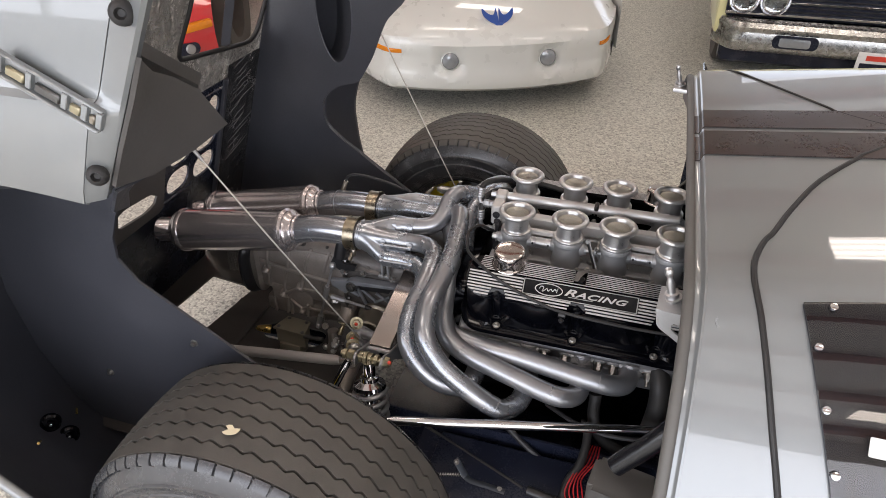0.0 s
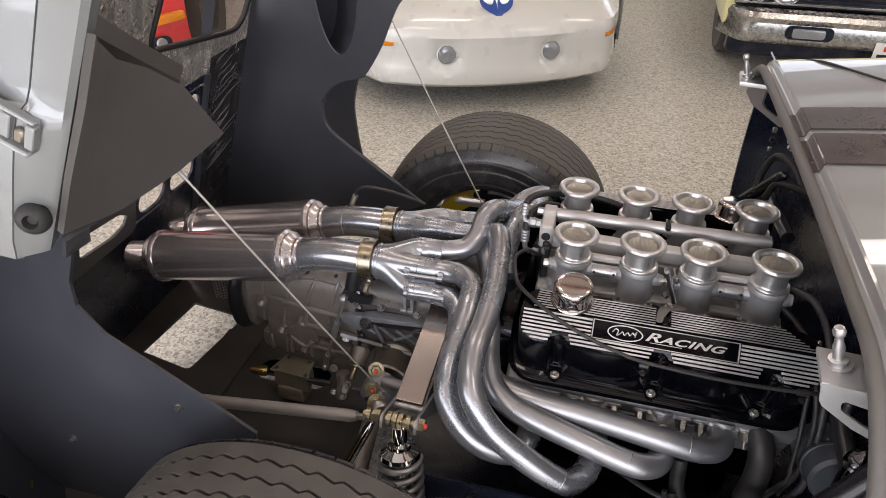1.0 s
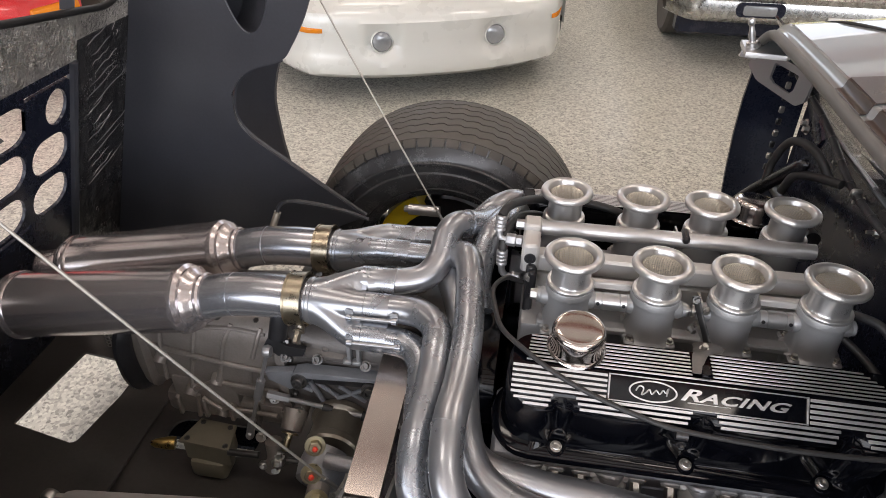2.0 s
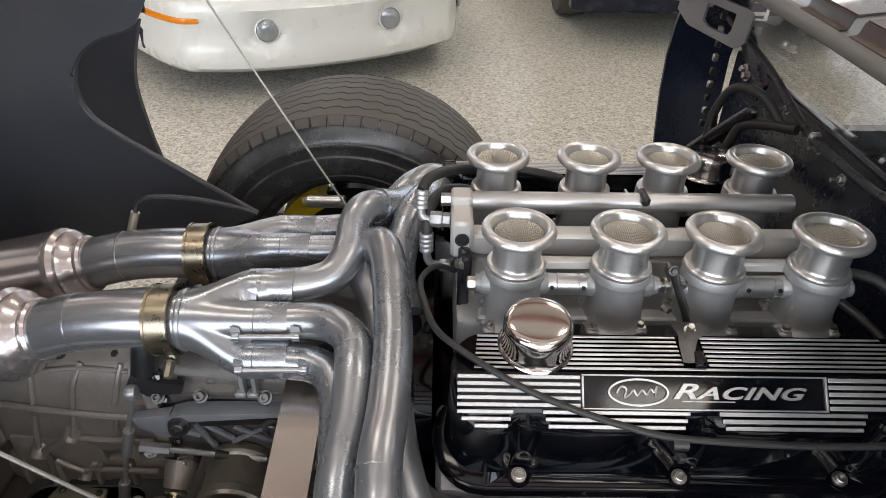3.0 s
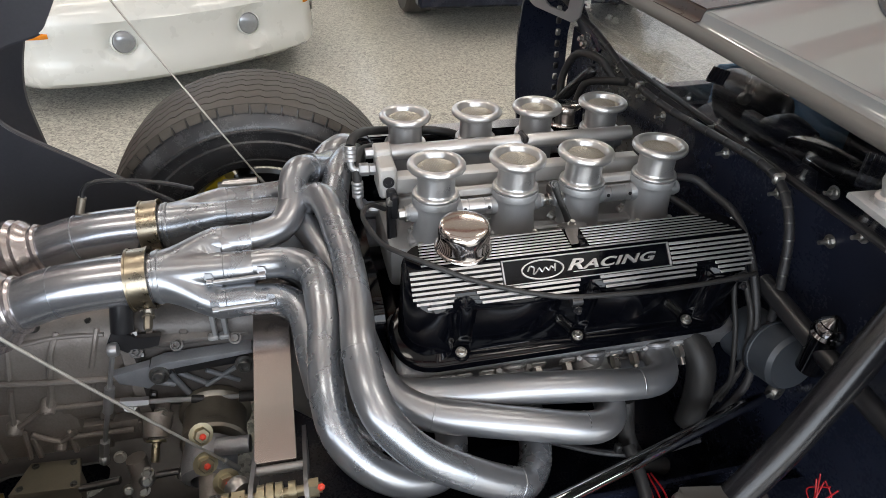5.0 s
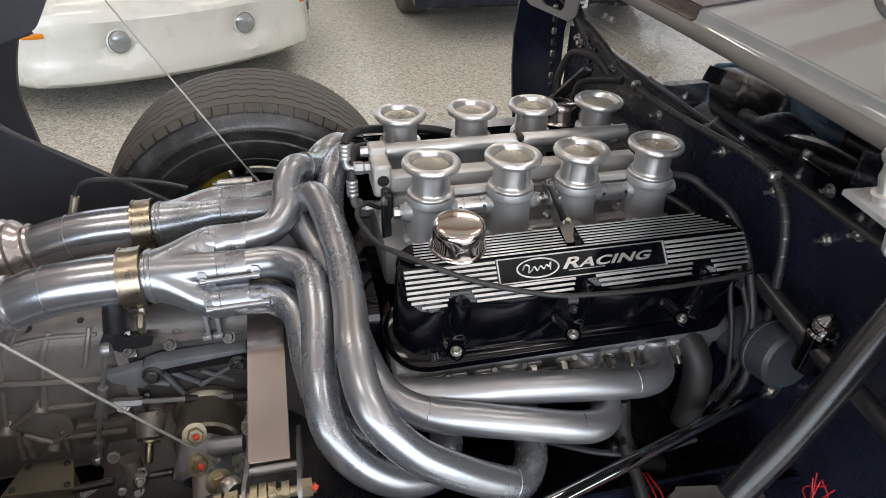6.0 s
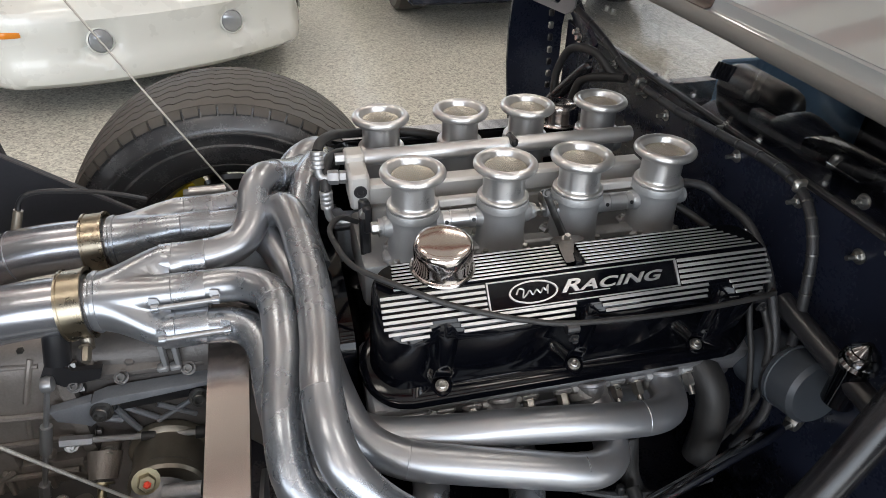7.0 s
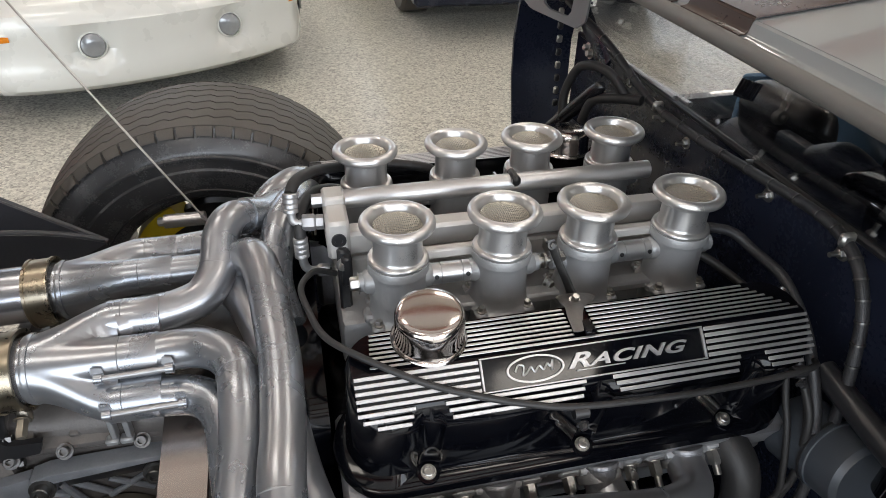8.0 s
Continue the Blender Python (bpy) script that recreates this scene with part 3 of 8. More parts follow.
    part("plate_mark", box(bmesh.new(), (x0 + W / 2, y0 - 0.0165, 0.262), (0.27, 0.004, 0.045)), M_BLACKSHEET, pl)
    part("plate_mark", box(bmesh.new(), (x0 + W / 2, y0 - 0.0165, 0.213), (0.26, 0.004, 0.014)), M_BLACKSHEET, pl)
    return t


cream_car()


def red_car():
    """The front corner of a red coupe behind the open tail."""
    F = pose(-3.13, 1.74, 0, 0, 0, 18)
    t = thing("red_coupe", F.translation, "bright red coupe with an amber corner lamp", "car")
    rows = []
    prof = [(0.16, 0.08), (0.22, 0.0), (0.34, -0.02), (0.46, 0.0), (0.52, 0.06), (0.6, 0.25), (0.68, 0.7), (0.74, 1.3)]
    for z, back in prof:
        rows.append([F @ Vector((u * (1 - 0.25 * max(0.0, z - 0.45)), back + 0.35 * (abs(u) / 0.88) ** 3, z)) for u in [-0.88 + 1.76 * k / 30 for k in range(31)]])
    part("body", sheet(bmesh.new(), rows, 0.004), M_REDPAINT, t)
    bm = bmesh.new()
    box(bm, (-0.05, 2.6, 0.5), (1.56, 3.4, 0.5), 0.08, F, 3)
    box(bm, (-0.05, 2.8, 0.95), (1.15, 1.8, 0.5), 0.16, F, 3)
    part("cabin", bm, M_REDPAINT, t)
    for s in (-1, 1):
        m_ = F @ pose(s * 0.79, 0.235, 0.412, 0, -4 * s, 42 * s)
        part("corner_lamp", box(bmesh.new(), (0, 0, 0), (0.23, 0.05, 0.052), 0.014, m_, 2), M_AMBER, t)
        m_ = F @ pose(s * 0.72, 0.175, 0.29, 0, 0, 35 * s)
        fl = part("fog_recess", prism(bmesh.new(), rounded(0.20, 0.07, 0.033), 0.012, m_ @ along((0, 0, 0), (0, -1, 0)), 0.002), M_BLACKSHEET, t)
        part("fog_lamp", lathe(bmesh.new(), [(0, 0), (0.030, 0), (0.030, 0.012), (0.024, 0.018), (0, 0.020)], 20, m_ @ along((0.04 * s, -0.008, 0), (0, -1, 0))), M_STEELD, fl)
        lm = part("headlight", box(bmesh.new(), (s * 0.6, 0.2, 0.535), (0.3, 0.16, 0.08), 0.02, F, 2), M_LENS, t)
        part("tyre", lathe(bmesh.new(), [(0.18, -0.1), (0.31, -0.11), (0.325, 0), (0.31, 0.11), (0.18, 0.1), (0.18, -0.1)], 32, F @ along((s * 0.76, 0.95, 0.325), (1, 0, 0))), M_TYRE, t)
    return t


red_car()

# ---------------------------------------------------------------- the racing car: body
car = thing("racing_car", (0.0, C, 0.0), "silver-grey mid-engined racing coupe with brown stripes, tail raised open", "car")
LIP_X = 0.346


def roof_z(x, y):
    """Height of the cabin's outer skin."""
    a = abs(y - C)
    z = 0.996 + 0.056 * min(1.2, max(0, (x - LIP_X) / 0.5)) - 0.009 * (a / 0.5) ** 2
    return z - (3.0 * max(0, a - 0.46) ** 2 if y < C else 4.2 * max(0, a - 0.40) ** 2)


# cabin skin, from the rear lip forwards
rows = []
ys = [C - 0.83 + 1.62 * k / 54 for k in range(55)]
xs = [LIP_X + 0.004, LIP_X + 0.02, LIP_X + 0.05, LIP_X + 0.1, LIP_X + 0.2, LIP_X + 0.3, LIP_X + 0.45, LIP_X + 0.6, LIP_X + 0.8, LIP_X + 1.0]
for x in xs:
    rows.append([(x, y, roof_z(x, y)) for y in ys if y < C + 0.54])
roof = part("roof", sheet(bmesh.new(), rows, 0.006), M_PAINT, car, "silver-grey painted roof")


def roof_strip(y0, y1, x0, x1, up=0.003, n=14):
    return [[(x0 + (x1 - x0) * i / n, y0 + (y1 - y0) * k / 4, roof_z(x0 + (x1 - x0) * i / n, y0 + (y1 - y0) * k / 4) + up) for k in range(5)] for i in range(n + 1)]


for a, b in ((-0.010, 0.099), (0.119, 0.212)):
    part("stripe", sheet(bmesh.new(), roof_strip(a, b, LIP_X + 0.003, LIP_X + 1.0), 0.0015), M_STRIPE, roof, "dark brown painted stripe")

# the stepped lip with its rubber edging
def lip_rows(y_list, up):
    return [[(LIP_X + dx, y, roof_z(LIP_X, y) + dz + up) for dx, dz in ((-0.014, -0.020), (-0.011, -0.0155), (-0.004, -0.0145), (-0.002, -0.0125), (0.001, -0.002), (0.005, 0.0005))] for y in y_list]


part("rear_lip", sheet(bmesh.new(), lip_rows([y for y in ys[2:] if y < C + 0.54], 0.0), 0.003), M_PAINT, car)
for a, b in ((-0.010, 0.099), (0.119, 0.212)):                # the stripes run on over the lip
    part("stripe", sheet(bmesh.new(), lip_rows([a + (b - a) * k / 4 for k in range(5)], 0.0025), 0.0012), M_STRIPE, roof, "dark brown painted stripe")
bm = bmesh.new()
sweep(bm, [(LIP_X - 0.0165, y, roof_z(LIP_X, y) - 0.0215) for y in ys[2:] if y < C + 0.54], 0.0090, 12, 2, True)
part("rubber_seal", bm, M_SEAL, car, "dark grey rubber edging along the lip")

# shut lines of the doors, which wrap onto the roof
for gap in ([(0.72, 0.10), (0.66, 0.048), (0.625, 0.016), (0.603, -0.006), (0.529, -0.101), (0.476, -0.201), (0.444, -0.274), (0.429, -0.301), (0.414, -0.348), (0.410, -0.391), (0.414, -0.427), (0.42, -0.458), (0.433, -0.517), (0.446, -0.563), (0.465, -0.613), (0.475, -0.64)],
            [(0.385, 0.55), (0.427, 0.483), (0.472, 0.42), (0.503, 0.37), (0.586, 0.242), (0.607, 0.205), (0.668, 0.147), (0.73, 0.11)]):
    bm = bmesh.new()
    sweep(bm, [(x, y, roof_z(x, y) + 0.0005) for x, y in gap], 0.0045 if gap[0][1] < 0.3 else 0.003, 8, 6)
    part("door_gap", bm, M_RUBBER, roof, "dark shut line of the door")


def side_point(u, v):
    """The side window's plane: u forwards, v down from its upper rear corner."""
    x, y = 0.468 + u + 0.15 * v + 0.9 * v * v, -0.433 + 0.10 * u - v
    return x, y, roof_z(x, y)


def side_normal(y):
    return Vector((0, (roof_z(0.5, y - 0.001) - roof_z(0.5, y + 0.001)) / 0.002, 1)).normalized()


win = [[Vector(q) + 0.008 * side_normal(q[1]) for q in [side_point(0.5 * i / 10, 0.30 * k / 20) for k in range(21)]] for i in range(11)]
sw = part("side_window", sheet(bmesh.new(), win, 0.003), M_SMOKE, car, "tinted acrylic side window with bolts round its edge")
sw.visible_shadow = False
# Black sheet under the full pane, in place of the cabin's darkness.
part("window_surround", sheet(bmesh.new(), [[p - 0.005 * side_normal(p.y) for p in row] for row in win], 0.001), M_INTERIOR, car)
for x, y in ((0.502, -0.438), (0.486, -0.486), (0.501, -0.543), (0.521, -0.592), (0.59, -0.43), (0.68, -0.42)):
    part("window_bolt", lathe(bmesh.new(), [(0, 0), (0.0055, 0), (0.005, 0.003), (0, 0.004)], 12, along(Vector((x, y, roof_z(x, y))) + 0.010 * side_normal(y), side_normal(y))), M_CHROME, sw)
part("paper_tag", prism(bmesh.new(), rounded(0.05, 0.024, 0.002, 2), 0.001, along(Vector((0.575, -0.568, roof_z(0.575, -0.568))) + 0.013 * side_normal(-0.568), side_normal(-0.568))), M_LABEL, sw, "white paper tag behind the window")

# bulkhead below the lip: clear rear window above, black panel below
part("bulkhead", box(bmesh.new(), (0.50, C, 0.49), (0.012, 1.22, 0.58), 0.003), M_BLACKSHEET, car, "black bulkhead panel with bolts")
rw = part("rear_window", sheet(bmesh.new(), [[(0.494 - 0.128 * s, C - 0.56 + 1.12 * k / 10, 0.785 + 0.180 * s) for k in range(11)] for s in (0, 0.5, 1)], 0.004), M_PLEXI, car, "clear acrylic rear window of the cabin")
rw.visible_shadow = False
part("window_rail", box(bmesh.new(), (0.492, C, 0.782), (0.014, 1.16, 0.012), 0.004), M_BLACKTUBE, car)
# cabin floor, sides and far bulkhead, dark inside
bm = bmesh.new()
box(bm, (1.0, C, 0.22), (1.0, 1.3, 0.02))
box(bm, (1.0, C + 0.62, 0.39), (1.0, 0.02, 0.34))
box(bm, (1.0, C - 0.62, 0.45), (1.0, 0.02, 0.45))
box(bm, (1.45, C, 0.55), (0.02, 1.24, 0.7))
part("cockpit_tub", bm, M_INTERIOR, car)
for s in (-1, 1):
    m = pose(0.92, C + s * 0.375, 0.40, 0, -14, 0)
    st_ = part("seat", box(bmesh.new(), (0, 0, 0.0), (0.12, 0.40, 0.40), 0.05, m, 3), M_INTERIOR, car, "black padded seat behind the rear window")
    part("headrest", box(bmesh.new(), (0.0, 0, 0.255), (0.09, 0.23, 0.13), 0.04, m, 3), M_BLACKTUBE, st_)


def vent_panel(x, y, z, w, h, lean, turn):
    """A louvred panel: a black frame with slats across it."""
    m = pose(x, y, z, lean, 0, turn)
    v_ = part("vent_panel", box(bmesh.new(), (0, 0, -0.006), (w, h, 0.004), 0.001, m), M_INTERIOR, car, "black louvred vent in the cabin")
    n = max(5, round(w / 0.0075))
    for k in range(n):
        part("slat", box(bmesh.new(), (-w / 2 + w * (k + 0.5) / n, 0, 0), (0.003, h * 0.92, 0.005), 0.0008, m), M_BLACKTUBE, v_)


vent_panel(0.76, 0.478, 0.722, 0.042, 0.036, 52, -64)
vent_panel(0.615, -0.132, 0.800, 0.070, 0.055, 38, -50)
part("tunnel_cover", box(bmesh.new(), (0.80, 0.30, 0.655), (0.03, 0.20, 0.035), 0.010, None, 2), M_COATGREY, car, "grey trimmed tunnel cover")
bm = bmesh.new()
box(bm, (0.64, 0.010, 0.758), (0.060, 0.115, 0.026), 0.008, None, 2)
cbx = part("cabin_box", bm, M_GLOSSBLACK, car, "gloss black box behind the seats")
part("bright_edge", box(bmesh.new(), (0.607, -0.025, 0.757), (0.004, 0.062, 0.004), 0.001), M_CHROME, cbx)
part("harness_roll", sweep(bmesh.new(), [(0.66, 0.17, 0.735), (0.66, 0.12, 0.752), (0.665, 0.07, 0.75)], [0.02, 0.03, 0.022], 14, 5), M_INTERIOR, car)
for a_, b_ in (((0.489, 0.478, 0.7905), (0.489, 0.298, 0.7905)), ((0.595, 0.55, 0.724), (0.595, 0.405, 0.730))):
    part("window_edge", sweep(bmesh.new(), [a_, b_], 0.0045, 8, 4, True, 1.4), M_ALU, car, "pale ground edge of the acrylic")
part("door_trim", box(bmesh.new(), (1.16, C + 0.60, 0.52), (0.50, 0.012, 0.30), 0.005), M_BLUESEAT, car, "blue-grey inner door trim")

# the closed front of the body, forward of the cabin
def front_z(x, a):
    """Height of the front body at x, a metres from the centre line."""
    f = (x - 1.36) / 1.6
    mid = 0.80 - 0.38 * f ** 1.6
    fender = 0.06 * math.exp(-((a - 0.60) / 0.16) ** 2) * math.exp(-((x - 2.05) / 0.5) ** 2)
    return mid + fender - 0.35 * max(0.0, a - 0.62) ** 1.3


rows = []
for i in range(17):
    x = 1.36 + 1.6 * i / 16
    w = 0.80 - 0.30 * max(0.0, (x - 2.4) / 0.56) ** 2
    row = [(x, C - w - 0.02, 0.16), (x, C - w - 0.03, 0.32)]
    row += [(x, C + w * (k / 10 - 1), max(0.34, front_z(x, abs(w * (k / 10 - 1))))) for k in range(21)]
    row += [(x, C + w + 0.03, 0.32), (x, C + w + 0.02, 0.16)]
    rows.append(row)
rows.append([(2.99, C + (p[1] - C) * 0.9, 0.16 + (p[2] - 0.16) * 0.75) for p in rows[-1]])
part("front_body", sheet(bmesh.new(), rows, 0.005), M_PAINT, car, "silver-grey painted nose")
ws = part("windscreen", sheet(bmesh.new(), [[(1.36 + 0.52 * s_ - 0.12 * (k / 6 - 1) ** 2, C + (0.50 + 0.10 * s_) * (k / 6 - 1), roof_z(1.3, C + 0.50 * (k / 6 - 1)) - (0.30 * s_)) for k in range(13)] for s_ in (0, 0.25, 0.5, 0.75, 1)], 0.004), M_SMOKE, car, "curved windscreen")
ws.visible_shadow = False
for sg in (-1, 1):
    part("sill", sheet(bmesh.new(), [[(x, C + sg * 0.83, 0.525), (x, C + sg * 0.85, 0.40), (x, C + sg * 0.83, 0.24), (x, C + sg * 0.78, 0.15)] for x in (0.52, 0.95, 1.37)], 0.006), M_PAINT, car, "silver-grey painted sill")
    part("tyre", lathe(bmesh.new(), [(0.19, -0.10), (0.28, -0.11), (0.305, -0.09), (0.31, 0.0), (0.305, 0.09), (0.28, 0.11), (0.19, 0.10), (0.19, -0.10)], 40, along((2.09, C + sg * 0.735, 0.31), (0, sg, 0))), M_SIDEWALL, car)

# chassis tub round the engine
for s in (-1, 1):
    y = C + s * 0.50
    bm = bmesh.new()
    box(bm, (0.22, y, 0.30), (0.62, 0.24, 0.2), 0.012)
    part("side_pod", bm, M_BLACKSHEET, car, "black sheet side sponson")
    part("inner_panel", box(bmesh.new(), (0.15, C + s * 0.37, 0.28), (0.75, 0.006, 0.28)), M_BLACKSHEET, car)
part("undertray", box(bmesh.new(), (0.13, C, 0.15), (0.9, 0.9, 0.01)), M_BLACKSHEET, car)
part("undertray", box(bmesh.new(), (-0.6, C + 0.1, 0.19), (0.5, 0.24, 0.01)), M_BLACKSHEET, car)
# far body flank: black inside, open above for the door's window
edge = [(0.352, 0.590, 0.950), (0.368, 0.68, 0.90), (0.385, 0.765, 0.82), (0.390, 0.795, 0.74), (0.388, 0.785, 0.66), (0.382, 0.745, 0.58), (0.378, 0.70, 0.50), (0.378, 0.68, 0.38)]
part("far_flank", sheet(bmesh.new(), [[(x, y, z), (x + 0.06, y + 0.004, z), (x + 0.13, y - 0.01, z)] for x, y, z in edge], 0.008), M_BLACKSHEET, car, "black inner side of the far body flank")
part("door", sheet(bmesh.new(), [[(0.51, C + 0.66, z), (1.4, C + 0.70, z)] for z in (0.60, 0.5, 0.4, 0.25)], 0.03), M_PAINT, car, "silver-grey far door")

# ---------------------------------------------------------------- the raised tail
def ring_plate(bm, outer, inner, depth, m):
    """A plate with one hole: both outlines have the same number of points."""
    k = len(outer)
    a = [[bm.verts.new((*p, z)) for p in o] for o in (outer, inner) for z in (0, depth)]
    for i in range(k):
        j = (i + 1) % k
        bm.faces.new((a[0][i], a[0][j], a[2][j], a[2][i]))
        bm.faces.new((a[1][i], a[3][i], a[3][j], a[1][j]))
        bm.faces.new((a[0][i], a[1][i], a[1][j], a[0][j]))
        bm.faces.new((a[2][i], a[2][j], a[3][j], a[3][i]))
    bmesh.ops.transform(bm, matrix=m, verts=[v for r in a for v in r])
    return bm


def radial(pts, centre, n=48):
    """The outline met by n even rays from a centre (outline star-shaped round it)."""
    out = []
    c = Vector(centre)
    k = len(pts)
    for i in range(n):
        a = 2 * math.pi * i / n
        d = Vector((math.cos(a), math.sin(a)))
        best = None
        for j in range(k):
            p, q = Vector(pts[j]) - c, Vector(pts[(j + 1) % k]) - c
            e = q - p
            den = d.x * e.y - d.y * e.x
            if abs(den) < 1e-9:
                continue
            s = (p.x * e.y - p.y * e.x) / den
            u = (p.x * d.y - p.y * d.x) / den
            if s > 0 and -1e-6 <= u <= 1 + 1e-6 and (best is None or s < best):
                best = s
        out.append(tuple(c + d * best))
    return out


tail = thing("raised_tail_section", (-1.0, C, 0.5), "raised rear bodywork, grey outside and black inside", "car body panel")
XZ = Matrix(((1, 0, 0, 0), (0, 0, -1, 0), (0, 1, 0, 0), (0, 0, 0, 1)))     # outline in x, z; depth towards -y

far_edge = [(-0.438, 0.505), (-0.52, 0.563), (-0.607, 0.625), (-0.66, 0.662), (-0.700, 0.697), (-0.716, 0.735), (-0.712, 0.777), (-0.693, 0.813), (-0.653, 0.841), (-0.594, 0.860), (-0.572, 0.885), (-0.54, 0.939), (-0.52, 0.985), (-0.494, 1.04), (-0.464, 1.073), (-0.435, 1.105), (-0.40, 1.2), (-0.38, 1.34)]
far_curve = [(p[0], p[2]) for p in smooth_path([(x, 0, z) for x, z in far_edge], 4)]
oval_in = [(-0.650 + (0.056 + 0.008 * math.sin(a)) * math.cos(a), 1.045 + 0.135 * math.sin(a)) for a in [2 * math.pi * k / 180 for k in range(180)]]
far_up = far_curve[24:] + [(-0.79, 1.34), (-0.895, 1.0), (-0.962, 0.8)]
far_lo = far_curve[:25] + [(-0.962, 0.8), (-1.0, 0.66), (-1.12, 0.40), (-1.0, 0.30), (-0.8, 0.34), (-0.6, 0.42)]
part("inner_fender_panel", ring_plate(bmesh.new(), radial(far_up, (-0.650, 1.045), 180), oval_in, 0.006, Matrix.Translation((0, 0.506, 0)) @ XZ), M_BLACKGRP, tail, "black moulded inner fender with an oval hole")
part("inner_fender_panel", prism(bmesh.new(), far_lo, 0.006, Matrix.Translation((0, 0.506, 0)) @ XZ), M_BLACKGRP, tail, "black moulded inner fender")
part("oval_duct", sheet(bmesh.new(), [[(x + 0.0, 0.50, z) for x, z in oval_in + oval_in[:1]], [(x - 0.10, 0.62, z - 0.02) for x, z in oval_in + oval_in[:1]]], 0.003), M_BLACKGRP, tail)
part("duct_back", box(bmesh.new(), (-0.74, 0.63, 1.05), (0.24, 0.006, 0.40)), M_BLACKGRP, tail)
near_edge = [(-0.46, 0.577), (-0.55, 0.64), (-0.64, 0.70), (-0.70, 0.74), (-0.734, 0.79), (-0.728, 0.84), (-0.70, 0.90), (-0.66, 0.96)]
near_pts = near_edge + [(-0.9, 1.02), (-1.0, 0.96), (-1.12, 0.7), (-1.12, 0.4), (-1.08, 0.2), (-0.95, 0.10), (-0.60, 0.10), (-0.52, 0.3), (-0.47, 0.5)]
part("inner_fender_panel", prism(bmesh.new(), near_pts, 0.006, Matrix.Translation((0, -0.39, 0)) @ XZ), M_BLACKGRP, tail, "black moulded inner fender")

# wheelhouse behind the near tyre, out to the painted arch rim
rim = [(-0.46, 1.110), (-0.58, 1.110), (-0.74, 1.08), (-0.88, 1.005), (-0.955, 0.88), (-0.955, 0.73), (-0.89, 0.59), (-0.77, 0.48), (-0.66, 0.40), (-0.56, 0.34)]
inn = [(-0.66, 0.98), (-0.74, 0.99), (-0.86, 0.99), (-0.98, 0.94), (-1.07, 0.82), (-1.10, 0.62), (-1.08, 0.45), (-1.02, 0.30), (-0.92, 0.20), (-0.80, 0.14)]
part("wheelhouse_liner", sheet(bmesh.new(), [[(a[0] + (b[0] - a[0]) * s ** 0.7, -0.742 + 0.115 * max(0.0, (a[1] - 0.9) / 0.2) * (1 - s) + 0.35 * s, a[1] + (b[1] - a[1]) * s ** 0.7) for s in (0, 0.1, 0.3, 0.6, 1)] for a, b in zip(rim, inn)], 0.005), M_BLACKGRP, tail, "black inside of the near wheelhouse")
bm = bmesh.new()
sweep(bm, [(x, -0.745, z) for x, z in rim[3:]], 0.010, 10, 5)
part("arch_rim", bm, M_PAINT, tail)

# hollow of the far wheel arch, from the inner panel's edge out to the skin's edge
inner = far_curve[:37]
outer = [(-0.565, 0.317), (-0.63, 0.381), (-0.686, 0.406), (-0.729, 0.435), (-0.745, 0.50), (-0.752, 0.56), (-0.756, 0.644), (-0.744, 0.708), (-0.728, 0.755), (-0.715, 0.79)]
outer = [(p[0], p[2]) for p in smooth_path([(x, 0, z) for x, z in outer], 4)]
part("arch_liner", sheet(bmesh.new(), [[(a_[0] + (b_[0] - a_[0]) * s_ - 0.10 * math.sin(math.pi * s_), 0.507 + 0.293 * s_, a_[1] + (b_[1] - a_[1]) * s_ + 0.02 * math.sin(math.pi * s_)) for s_ in (0, 0.15, 0.35, 0.6, 0.85, 1)] for a_, b_ in zip(inner, outer)], 0.005), M_BLACKGRP, tail)
part("wheel_arch", sheet(bmesh.new(), [[(x, 0.802, z), (x + 0.002, 0.815, z - 0.004), (x - 0.02, 0.83, z)] for x, z in outer], 0.006), M_BLACKGRP, tail)

# back panel: black below with grille holes, crinkled foil above round the window opening
BZ = Vector((0.118, 0, 0.36)).normalized()


def back(y, z):
    """A point of the leaning back panel."""
    return Vector((-1.012 + 0.328 * (z - 0.636), y, z))


BM = Matrix.Translation(back(0, 0.636)) @ Matrix((Vector((0, 1, 0)), BZ, Vector((0, 1, 0)).cross(BZ))).transposed().to_4x4()
s = BZ.z


def bz(z):
    return (z - 0.636) / s


# panel cells between the holes
def cell(y0, y1, z0, z1, hole, mat, name="back_panel", label=""):
    cy, cz = sum(p[0] for p in hole) / len(hole), sum(p[1] for p in hole) / len(hole)
    rect = radial([(y0, bz(z0)), (y1, bz(z0)), (y1, bz(z1)), (y0, bz(z1))], (cy, cz), 40)
    return part(name, ring_plate(bmesh.new(), rect, radial(hole, (cy, cz), 40), 0.006, BM), mat, tail, label)


for cy, cz, w_ in ((0.246, 0.655, 0.118), (0.249, 0.742, 0.118), (0.122, 0.663, 0.118), (0.130, 0.750, 0.118), (0.270, 0.830, 0.076), (0.140, 0.837, 0.118)):
    hole = [(cy + x, bz(cz) + y) for x, y in rounded(w_ - 0.016, 0.076, 0.036)]
    y0, y1 = (0.186, 0.310) if cy > 0.2 else (0.062, 0.186)
    cell(y0, y1, cz - 0.0438, cz + 0.0438, hole, M_BLACKSHEET, "grille_panel", "black panel with rounded outlet holes")
for y0, y1, z0, z1 in ((-0.384, 0.062, 0.20, 0.595), (0.062, 0.31, 0.20, 0.612), (0.062, 0.31, 0.880, 0.90)):
    part("back_panel", prism(bmesh.new(), [(y0, bz(z0)), (y1, bz(z0)), (y1, bz(z1)), (y0, bz(z1))], 0.006, BM), M_BLACKSHEET, tail)
